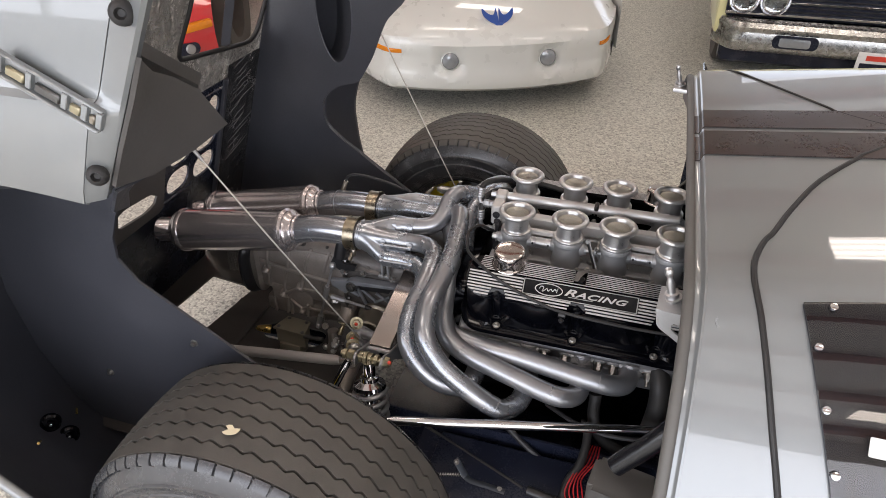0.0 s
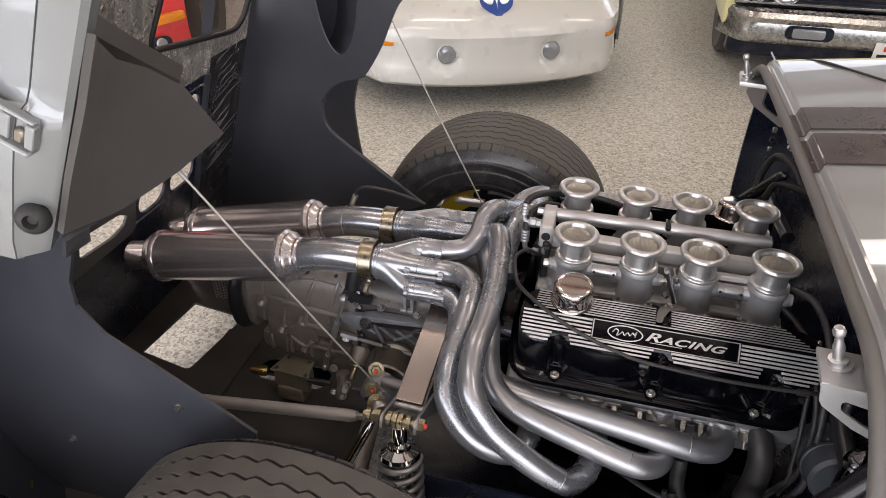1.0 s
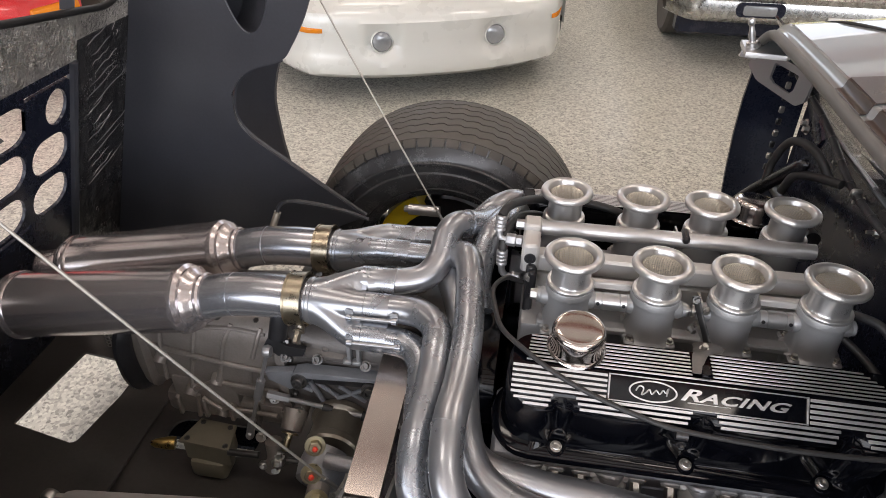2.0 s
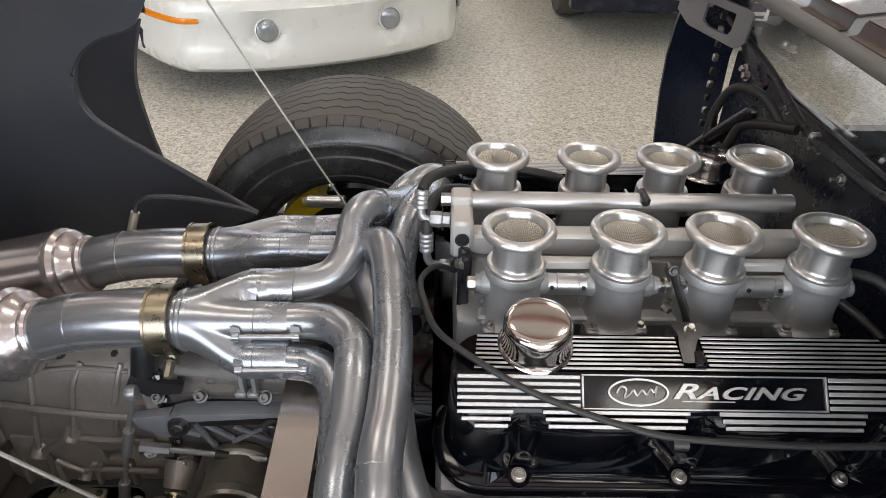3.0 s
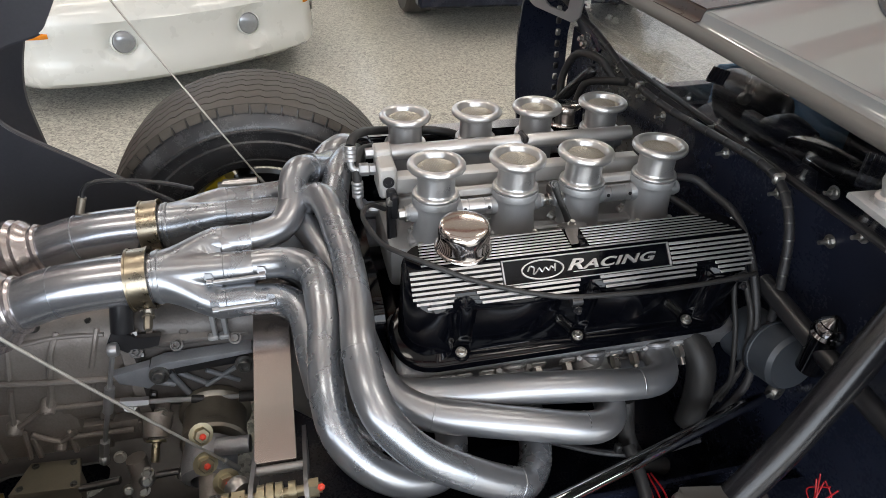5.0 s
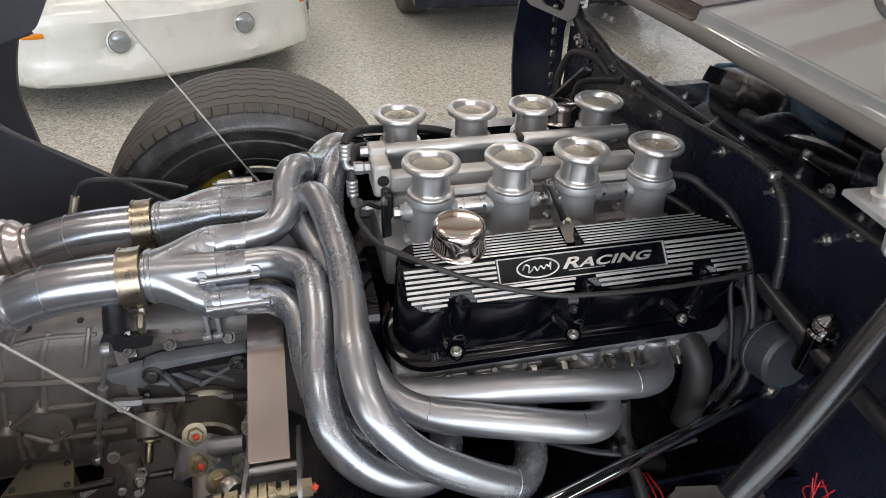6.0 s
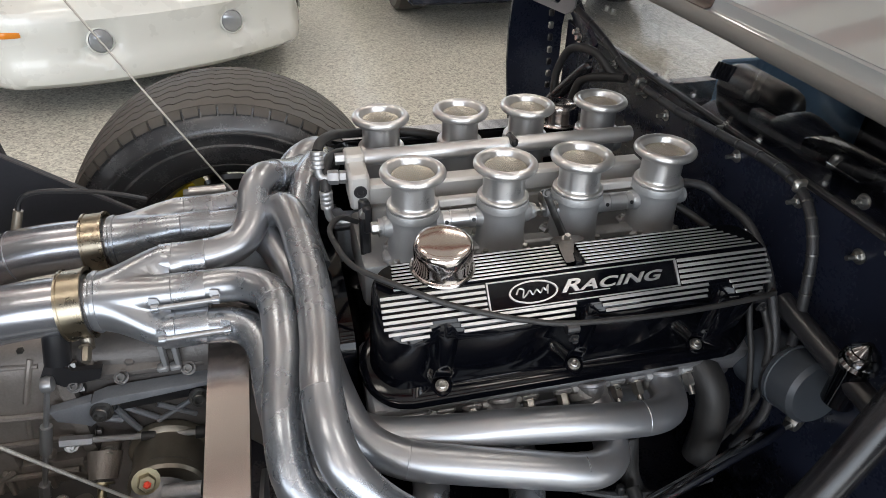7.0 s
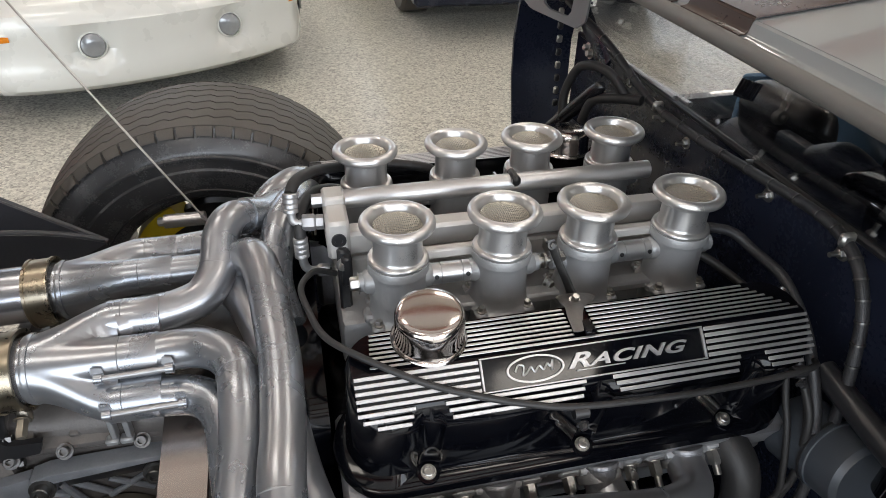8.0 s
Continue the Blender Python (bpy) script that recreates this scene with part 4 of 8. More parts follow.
# Unseen foil strip, added as a bright reflector for the mufflers.
part("foil_lined_panel", prism(bmesh.new(), [(-0.384, bz(0.765)), (0.062, bz(0.765)), (0.062, bz(0.90)), (-0.384, bz(0.90))], 0.006, BM), M_FOIL, tail, "panel lined with crinkled silver heat foil")
part("back_panel", prism(bmesh.new(), [(0.332, bz(0.20)), (0.53, bz(0.20)), (0.53, bz(0.935)), (0.332, bz(0.935))], 0.008, BM), M_BLACKFOIL, tail, "panel covered in black crinkled foil")
# creases in the black foil, drawn pale for the sheen along them
random.seed(11)
for k in range(16):
    y_, z_ = 0.345 + 0.05 * random.random(), 0.60 + 0.33 * k / 16 + 0.01 * random.random()
    l_ = 0.05 + 0.08 * random.random()
    pts_ = [BM @ Vector((y_ + l_ * i / 5, bz(z_ + 0.32 * l_ * i / 5) + random.uniform(-0.003, 0.003), 0.0078)) for i in range(6)]
    part("foil_crease", sweep(bmesh.new(), pts_, [0.0006, 0.0018, 0.0022, 0.0016, 0.0018, 0.0005], 6, 3), M_CREASE_SHEEN, tail)
for k in range(40):
    y_, z_ = random.uniform(-0.10, 0.50), random.uniform(0.905, 0.99)
    l_ = random.uniform(0.02, 0.07)
    pts_ = [BM @ Vector((y_ + 0.25 * l_ * i / 4 + random.uniform(-0.003, 0.003), bz(z_) + l_ * (i - 2) / 4, 0.0064)) for i in range(5)]
    if z_ - l_ / 2 > 0.9 and z_ + l_ / 2 < 0.975:
        part("foil_crease", sweep(bmesh.new(), pts_, [0.0005, 0.002, 0.0025, 0.002, 0.0005], 6, 3), M_FOIL, tail)
bm = bmesh.new()
sweep(bm, [BM @ Vector((0.320, bz(z), 0.006)) for z in (0.50, 0.60, 0.75, 0.90)], 0.010, 8)
part("panel_trim", bm, M_BLACKGRP, tail)
cell(-0.384, 0.062, 0.595, 0.765, [(-0.125, bz(0.640)), (-0.02, bz(0.628)), (0.02, bz(0.636)), (0.03, bz(0.660)), (0.0, bz(0.680)), (-0.10, bz(0.692)), (-0.125, bz(0.685))], M_WEB)
cell(-0.42, 0.56, 0.90, 1.36, [(y, bz(z)) for y, z in ((0.10, 1.03), (0.13, 1.02), (0.33, 0.988), (0.42, 0.975), (0.455, 0.985), (0.475, 1.01), (0.50, 1.09), (0.53, 1.20), (0.53, 1.30), (0.15, 1.30), (0.13, 1.16), (0.095, 1.06))], M_FOIL, "foil_lined_panel", "panel lined with crinkled silver heat foil")
bm = bmesh.new()
sweep(bm, [BM @ Vector((y, bz(z), 0.006)) for y, z in ((0.15, 1.30), (0.13, 1.16), (0.095, 1.06), (0.10, 1.03), (0.13, 1.02), (0.33, 0.988), (0.42, 0.975), (0.455, 0.985), (0.475, 1.01), (0.50, 1.09), (0.53, 1.20), (0.53, 1.30))], 0.0065, 10, 4)
part("opening_seal", bm, M_RUBBER, tail)
part("opening_divider", sheet(bmesh.new(), [[BM @ Vector((0.325, bz(z), -0.02)), BM @ Vector((0.337, bz(z), 0.0))] for z in (0.985, 1.15, 1.30)], 0.004), M_BLACKGRP, tail)

# painted front flange and outer skin of the near flank
def flank_x(z):
    """Front edge of the flank."""
    return -0.445 + 0.459 * (z - 1.154)


# heights and how far the skin swells out below the moulded step
FLANK = [(1.100, -0.010), (1.107, 0.0), (1.130, 0.006), (1.20, 0.012), (1.240, 0.014), (1.252, 0.013), (1.259, 0.004), (1.27, 0.002), (1.31, 0.002), (1.36, 0.002), (1.43, 0.002), (1.54, 0.002)]
rows = []
for k in range(15):
    back_ = 0.06 * k
    rows.append([(flank_x(z) - back_, -0.649 + 0.063 * (z - 1.154) - d, z + 0.006 * math.sin(math.pi * k / 5) * (1 if i < 3 else 0)) for i, (z, d) in enumerate(FLANK)])
part("outer_flank", sheet(bmesh.new(), rows, 0.005), M_PAINT, tail, "silver-grey painted outer flank")
rows = []
for z, d in FLANK[1:]:
    xo, yo = flank_x(z), -0.649 + 0.063 * (z - 1.154) - d
    xi, yi = -0.432 + 0.609 * (z - 1.133), -0.639 - 0.09 * (z - 1.133)
    rows.append([(xo + 0.001, yo + 0.001, z), (xo + 0.25 * (xi - xo), yo + 0.25 * (yi - yo) + 0.002, z), (xi - 0.004, yi, z), (xi, yi + 0.005, z), (xi - 0.006, yi + 0.022, z)])
part("front_flange", sheet(bmesh.new(), rows, 0.004), M_PAINT, tail, "painted front flange with rubber stops")
for p in ((-0.429, -0.648, 1.156), (-0.319, -0.652, 1.366)):
    part("rubber_stop", lathe(bmesh.new(), [(0, 0), (0.0125, 0), (0.0142, 0.004), (0.0135, 0.008), (0.010, 0.012), (0.0065, 0.0135), (0.005, 0.011), (0.004, 0.008), (0, 0.008)], 24, along(p, (0.45, -0.88, 0.12))), M_RUBBER, tail)
part("front_web", sheet(bmesh.new(), [[(-0.431, -0.632, 1.131), (-0.434, -0.56, 1.112), (-0.428, -0.47, 1.110), (-0.410, -0.400, 1.127)],
                                      [(-0.392, -0.641, 1.195), (-0.405, -0.58, 1.175), (-0.412, -0.51, 1.158), (-0.4095, -0.418, 1.150)],
                                      [(-0.352, -0.645, 1.262), (-0.385, -0.60, 1.235), (-0.401, -0.54, 1.205), (-0.409, -0.455, 1.202)],
                                      [(-0.320, -0.650, 1.318), (-0.355, -0.612, 1.300), (-0.385, -0.565, 1.268), (-0.401, -0.510, 1.240)]], 0.006), M_WEB, tail, "flat dark grey triangular panel")
# the moulded ledge behind it, along the fender's inner edge
part("raised_duct", sheet(bmesh.new(), [[(-0.440, -0.540, 1.318), (-0.455, -0.51, 1.298), (-0.51, -0.47, 1.26), (-0.545, -0.445, 1.235)],
                                        [(-0.479, -0.452, 1.262), (-0.495, -0.43, 1.248), (-0.55, -0.38, 1.215), (-0.585, -0.36, 1.195)],
                                        [(-0.524, -0.342, 1.197), (-0.54, -0.325, 1.186), (-0.59, -0.28, 1.155), (-0.62, -0.262, 1.135)],
                                        [(-0.562, -0.240, 1.138), (-0.578, -0.225, 1.128), (-0.625, -0.185, 1.098), (-0.652, -0.170, 1.080)],
                                        [(-0.570, -0.226, 1.128), (-0.585, -0.212, 1.116), (-0.63, -0.170, 1.084), (-0.656, -0.155, 1.066)]], 0.022), M_WEB, tail, "shallow moulded ledge along the fender's edge")
part("tip_rivet", lathe(bmesh.new(), [(0, 0), (0.0025, 0), (0.002, 0.001), (0, 0.0015)], 12, along((-0.409, -0.404, 1.126), (0.5, -0.6, 0.4))), M_ZINC, tail)
part("front_web", sheet(bmesh.new(), [[(-0.432, -0.630, 1.122), (-0.56, -0.53, 1.01), (-0.66, -0.40, 0.93)], [(-0.45, -0.52, 1.10), (-0.55, -0.45, 1.05), (-0.66, -0.385, 0.98)], [(-0.43, -0.46, 1.11), (-0.53, -0.40, 1.07), (-0.64, -0.36, 1.01)]], 0.005), M_BLACKGRP, tail)

# ---------------------------------------------------------------- wheels
def wheel(x, y, sgn):
    """A wide racing tyre with sawtooth grooves and lugged shoulders on a dark rim; sgn: which way it faces out."""
    R, hw = 0.345, 0.118
    prof = [(0.190, -hw * 0.86), (0.205, -hw * 0.98), (0.25, -hw * 1.13), (0.262, -hw * 1.15), (0.266, -hw * 1.13), (0.284, -hw * 1.155), (0.2865, -hw * 1.175), (0.290, -hw * 1.175), (0.2925, -hw * 1.145), (0.300, -hw * 1.13), (0.320, -hw * 1.00), (0.334, -hw * 0.95)]
    body = list(prof)
    for k in range(21):
        z = -hw * 0.90 + 2 * hw * 0.90 * k / 20
        body.append((R - 0.007 - 0.008 * (z / hw) ** 2, z))
    body += [(r, -z) for r, z in reversed(prof)]
    m = along((x, y, 0.347 if sgn > 0 else 0.342), (0, sgn, 0))
    tyre = part("tyre", lathe(bmesh.new(), body + [body[0]], 112, m), M_SIDEWALL, car, "wide black racing tyre with zigzag tread")
    per, steps, ribs = 56, 8, 7
    wave = [-1.0, -0.85, -0.4, 0.1, 0.55, 0.9, 1.0, 0.1]
    for i in range(ribs):
        bm = bmesh.new()
        z0 = -hw * 0.93 + 2 * hw * 0.93 * i / ribs
        z1 = z0 + 2 * hw * 0.93 / ribs
        loop = []
        for k in range(per * steps):
            a = 2 * math.pi * k / (per * steps)
            zig = 0.0034 * wave[k % steps] * sgn
            za = z0 + (zig if i else 0) + 0.0016
            zb = z1 + (zig if i < ribs - 1 else 0) - 0.0016
            row = []
            for z, r in ((za, R - 0.007), (za + 0.0008, R), (zb - 0.0008, R), (zb, R - 0.007)):
                rr = r - 0.008 * (z / hw) ** 2
                row.append(bm.verts.new((rr * math.cos(a), rr * math.sin(a), z)))
            loop.append(row)
        for k in range(per * steps):
            a, b = loop[k], loop[(k + 1) % (per * steps)]
            for j in range(3):
                bm.faces.new((a[j], a[j + 1], b[j + 1], b[j]))
        bmesh.ops.transform(bm, matrix=m, verts=bm.verts)
        part("tread_rib", bm, M_TYRE, tyre)
    # shoulder lugs: too many and too small to part
    bm = bmesh.new()
    for side in (-1, 1):
        for k in range(64):
            a = 2 * math.pi * (k + 0.3 * side) / 64
            lm_ = m @ Matrix.Rotation(a, 4, "Z")
            v8 = [bm.verts.new(lm_ @ Vector(p)) for p in ((0.338, -0.0145, side * hw * 0.94), (0.338, 0.0135, side * hw * 0.94), (0.331, 0.0135, side * hw * 1.02), (0.331, -0.0145, side * hw * 1.02), (0.324, 0.012, side * hw * 1.055), (0.324, -0.013, side * hw * 1.055))]
            bm.faces.new((v8[0], v8[1], v8[2], v8[3]))
            bm.faces.new((v8[3], v8[2], v8[4], v8[5]))
            low = [bm.verts.new(lm_ @ Vector(p)) for p in ((0.333, -0.0155, side * hw * 0.93), (0.333, 0.0145, side * hw * 0.93), (0.318, 0.0130, side * hw * 1.03), (0.318, -0.014, side * hw * 1.03))]
            bm.faces.new((v8[1], low[1], low[2], v8[4], v8[2]))
            bm.faces.new((v8[0], v8[3], v8[5], low[3], low[0]))
    tagged(part("shoulder_tread", bm, M_SIDEWALL if sgn < 0 else M_TYRE, tyre), kind="stuff")
    part("rim", lathe(bmesh.new(), [(0.216, -0.122), (0.222, -0.118), (0.215, -0.108), (0.200, -0.08), (0.198, 0.08), (0.212, 0.092), (0.218, 0.10), (0.212, 0.105), (0.205, 0.10), (0.192, 0.082), (0.190, -0.08), (0.207, -0.112), (0.216, -0.122)], 56, m), M_BLACKTUBE, car, "black wheel rim")
    bm = bmesh.new()
    for k in range(5):
        a = 2 * math.pi * k / 5
        ca, sa = math.cos(a), math.sin(a)
        sweep(bm, [m @ Vector((0.04 * ca, 0.04 * sa, 0.05)), m @ Vector((0.10 * ca, 0.10 * sa, 0.055)), m @ Vector((0.193 * ca, 0.193 * sa, 0.04))], [0.026, 0.022, 0.024], 10, 4)
    lathe(bm, [(0, 0.03), (0.06, 0.03), (0.06, 0.07), (0.03, 0.085), (0, 0.085)], 28, m)
    part("spokes", bm, M_BLACKTUBE, car)
    part("brake_disc", lathe(bmesh.new(), [(0.05, -0.03), (0.138, -0.03), (0.138, -0.005), (0.05, -0.005), (0.05, -0.03)], 40, m), M_BLACKTUBE, car)
    cal = bmesh.new()
    arc = [radians((8 if sgn > 0 else 114) + 57 * k / 9) for k in range(10)]
    prism(cal, [(0.173 * math.cos(a), 0.173 * math.sin(a)) for a in arc] + [(0.123 * math.cos(a), 0.123 * math.sin(a)) for a in reversed(arc)], 0.075, m @ Matrix.Translation((0, 0, -0.0675)), 0.004)
    part("brake_caliper", cal, M_YELLOW, car, "yellow brake caliper")
    return tyre


wheel(-0.270, 0.678, 1)
wheel(-0.338, -0.588, -1)

# ---------------------------------------------------------------- the engine
engine = thing("v8_engine", (0.16, C, 0.3), "V8 engine with polished intake trumpets and black finned valve covers", "engine")
NEAR_X, FAR_X = (0.0, 0.116, 0.218, 0.334), (-0.011, 0.105, 0.207, 0.323)
TOP = 0.81                                   # height of the trumpet mouths

# block, timing cover, valley
bm = bmesh.new()
box(bm, (0.16, C, 0.42), (0.50, 0.24, 0.26), 0.015, None, 2)
part("engine_block", bm, M_GLOSSBLACK, engine, "black painted engine block")
part("oil_pan", box(bmesh.new(), (0.16, C, 0.25), (0.46, 0.18, 0.14), 0.02, None, 2), M_GLOSSBLACK, engine)
bm = bmesh.new()
box(bm, (-0.105, C, 0.47), (0.03, 0.38, 0.36), 0.03, None, 3)
bp_ = part("bell_housing_plate", bm, M_GLOSSBLACK, engine, "black plate between engine and gearbox")
for k in range(6):
    part("plate_rib", box(bmesh.new(), (-0.124, C - 0.155, 0.35 + 0.055 * k), (0.012, 0.06, 0.016), 0.004), M_GLOSSBLACK, bp_)


FAR_DROP = 0.016                             # the far cover sits lower


def facet(sgn, xoff):
    """Frame on a cover's outer facet: origin on its crease, x along the engine, y down the facet, z out of it."""
    r = math.sqrt(0.5)
    y = Vector((0, sgn * r, -r))
    z = Vector((0, sgn * r, r))
    return Matrix.Translation((xoff, C + sgn * 0.229, 0.737 - (FAR_DROP if sgn > 0 else 0))) @ Matrix((y.cross(z), y, z)).transposed().to_4x4()


def polished_top(ob, up):
    """Leaves a fin bare on its crest; its flanks keep the black paint."""
    ob.data.materials.append(M_GLOSSBLACK)
    for f in ob.data.polygons:
        f.material_index = 0 if f.normal.dot(Vector(up).normalized()) > 0.5 else 1


def cover(sgn, xoff):
    """A valve cover: flat upper facet, 45 degree outer facet, deep side and a bolted rail."""
    B = facet(sgn, xoff)
    e = -1 if sgn < 0 else 1                 # local x runs backwards on the near bank, forwards on the far one

    def X(v):
        return v * e

    def W(x, out, z):                        # out: distance from the centre line
        return (x + xoff, C + sgn * out, z - (FAR_DROP if sgn > 0 else 0))

    def top(out):
        return 0.737 - max(0.0, out - 0.229) + min(0.0, 0.229 - out) * 0 + max(0.0, 0.229 - out) * 0.10

    fr_ = [0, 0.025, 0.07, 0.14, 0.24, 0.36, 0.417, 0.5, 0.62, 0.74, 0.86, 0.93, 0.975, 1]

    def level(o0, o1, xa, xb, r, zf):
        rows = []
        for f in fr_:
            o = o0 + (o1 - o0) * f
            d = min(o - o1, o0 - o)
            ins = r - math.sqrt(max(0, r * r - (r - min(d, r)) ** 2))
            rows.append((W(xa + ins, o, zf(o)), W(xb - ins, o, zf(o))))
        return rows

    def rail(z0):
        return lambda o: z0 + (0.260 - o) * 0.36

    levels = [level(0.262, 0.158, -0.090, 0.420, 0.055, rail(0.594)), level(0.262, 0.158, -0.090, 0.420, 0.055, rail(0.603)), level(0.259, 0.161, -0.087, 0.417, 0.052, rail(0.605)),
              level(0.247, 0.172, -0.077, 0.407, 0.040, rail(0.607)), level(0.257, 0.176, -0.075, 0.405, 0.036, lambda o: 0.655 + (0.26 - o) * 0.36), level(0.264, 0.178, -0.072, 0.404, 0.034, lambda o: top(o) - 0.012), level(0.2655, 0.179, -0.070, 0.402, 0.032, lambda o: top(o) - 0.005), level(0.263, 0.181, -0.067, 0.399, 0.030, top)]
    bm = bmesh.new()
    loops, lastrows = [], None
    for rows in levels:
        L_ = [bm.verts.new(p[0]) for p in rows]
        R_ = [bm.verts.new(p[1]) for p in rows]
        loops.append(L_ + R_[::-1])
        lastrows = (L_, R_)
    for p, q in zip(loops, loops[1:]):
        for k in range(len(p)):
            j = (k + 1) % len(p)
            bm.faces.new((p[k], p[j], q[j], q[k]))
    for k in range(len(fr_) - 1):
        bm.faces.new((lastrows[0][k], lastrows[1][k], lastrows[1][k + 1], lastrows[0][k + 1]))
    bm.faces.new(loops[0])
    bmesh.ops.recalc_face_normals(bm, faces=bm.faces)
    cv = part("valve_cover", mesh_of(bm, "valve_cover", 32), M_GLOSSBLACK, engine, "gloss black valve cover with polished fins and a badge panel")
    # bolts in troughs cut down the outer side
    cut = bmesh.new()
    for bx in (0.0, 0.164, 0.329):
        sweep(cut, [W(bx, 0.278, 0.760), W(bx, 0.266, 0.685), W(bx, 0.2575, 0.640), W(bx, 0.2555, 0.6095)], [0.0165, 0.0130, 0.0125, 0.0150], 24, 3)
    tool = bpy.data.objects.new("trough_cutter", mesh_of(cut, "trough_cutter", 32))
    scene.collection.objects.link(tool)
    cutting = cv.modifiers.new("troughs", "BOOLEAN")
    cutting.operation, cutting.object, cutting.solver = "DIFFERENCE", tool, "EXACT"
    carved = bpy.data.meshes.new_from_object(cv.evaluated_get(bpy.context.evaluated_depsgraph_get()))
    cv.modifiers.clear()
    cv.data = carved
    bpy.data.objects.remove(tool)
    for bx in (0.0, 0.164, 0.329):
        bm = bmesh.new()
        m = Matrix.Translation(W(bx, 0.248, 0.607)) @ along((0, 0, 0), (0, sgn * 0.34, 0.94))
        lathe(bm, [(0, -0.006), (0.0125, -0.006), (0.0125, 0.002), (0.0115, 0.0035), (0, 0.0035)], 20, m)
        part("bolt_boss", bm, M_GLOSSBLACK, cv)
        bm = bmesh.new()
        m = m @ Matrix.Translation((0, 0, 0.0036))
        lathe(bm, [(0, 0), (0.0078, 0), (0.0078, 0.0016), (0.0058, 0.0016), (0.0058, 0.0055), (0.0050, 0.0062), (0.0032, 0.0062), (0.0032, 0.003), (0, 0.003)], 20, m)
        part("cover_bolt", bm, M_ZINC, cv, "bright socket-head bolt")
    # polished fins: eight on the flat facet, eight on the outer one
    def spans(lo, hi, cuts):
        cur = lo
        for a, b in sorted(cuts):
            if a > cur:
                yield cur, min(a, hi)
            cur = max(cur, b)
        if hi > cur:
            yield cur, hi

    for k in range(8):
        o = 0.186 + 0.0056 * k
        for a, b in spans(-0.046 - 0.0006 * k, 0.352 + 0.006 * k, [(0.149, 0.173)] if k < 7 and sgn < 0 else []):
            polished_top(part("fin", box(bmesh.new(), W((a + b) / 2, o, top(o) + 0.0008), (b - a, 0.0032, 0.0034), 0.0005), M_ALU, cv), (0, 0, 1))
    for k in range(8):
        v = 0.0042 + 0.0064 * k
        cuts = []
        if k <= 4:
            cuts.append((0.0490, 0.2810))
        if k >= 5:
            for bx in (0.0, 0.164, 0.329):
                g = 0.0135 + 0.0025 * (k - 5)
                cuts.append((bx - g, bx + g))
        drop = max(0, k - 5)
        for a, b in spans(-0.066 + 0.004 * drop ** 2, 0.400 - 0.004 * drop ** 2, cuts):
            if b - a > 0.008:
                polished_top(part("fin", box(bmesh.new(), (X((a + b) / 2), v, 0.0008), (b - a, 0.0038, 0.0034), 0.0005, B), M_ALU, cv), B.to_3x3() @ Vector((0, 0, 1)))
    # badge panel: black field in a polished frame
    fr = bmesh.new()
    for a, b, c, d in ((0.05, 0.28, 0.0010, 0.0026), (0.05, 0.28, 0.0318, 0.0334), (0.05, 0.0522, 0.0028, 0.0316), (0.2778, 0.28, 0.0028, 0.0316)):
        box(fr, (X((a + b) / 2), (c + d) / 2, 0.0008), (b - a, d - c, 0.0034), 0.0004, B)
    part("badge_frame", fr, M_ALU, cv)
    od = bmesh.new()
    mo = B @ Matrix.Translation((X(0.103), 0.0172, 0.0))
    ell = [(0.0285 * math.cos(2 * math.pi * k / 48), 0.0128 * math.sin(2 * math.pi * k / 48)) for k in range(48)]
    eli = [(0.0266 * math.cos(2 * math.pi * k / 48), 0.0110 * math.sin(2 * math.pi * k / 48)) for k in range(48)]
    ring_plate(od, ell, eli, 0.0022, mo)
    # a plain swash in place of the maker's script
    sweep(od, [mo @ Vector((-x, -y, 0.001)) for x, y in ((-0.020, -0.001), (-0.016, 0.005), (-0.011, 0.003), (-0.013, -0.005), (-0.008, -0.002), (-0.004, 0.002), (-0.001, -0.003), (0.004, 0.002), (0.008, -0.002), (0.012, 0.003), (0.015, 0.0), (0.018, 0.006), (0.016, -0.004))], 0.0010, 6, 4)
    part("oval_badge", od, M_ALU, cv, "polished oval badge with a plain swash")
    cu = bpy.data.curves.new("lettering", "FONT")
    cu.body, cu.size, cu.extrude, cu.shear, cu.offset, cu.space_character = "Racing", 0.0200, 0.0011, 0.38, 0.0004, 1.06
    cu.small_caps_scale = 0.80
    for k in range(1, 6):
        cu.body_format[k].use_small_caps = True
    cu.align_x, cu.align_y = "CENTER", "CENTER"
    tmp = bpy.data.objects.new("lettering", cu)
    scene.collection.objects.link(tmp)
    me = bpy.data.meshes.new_from_object(tmp.evaluated_get(bpy.context.evaluated_depsgraph_get()))
    bpy.data.objects.remove(tmp)
    me.transform(B @ Matrix.Translation((X(0.1945), 0.0165, 0.001)) @ pose(0, 0, 0, 0, 0, 180) @ Matrix.Diagonal((1.86, 0.98, 1, 1)))
    part("lettering", me, M_ALU, cv, "polished raised lettering")
    bar = box(bmesh.new(), (X(0.168), 0.0250, 0.001), (0.050, 0.0012, 0.002), 0.0003, B)
    part("underline", bar, M_ALU, cv)
    return cv


cover(-1, 0.0)
cover(1, -0.011)

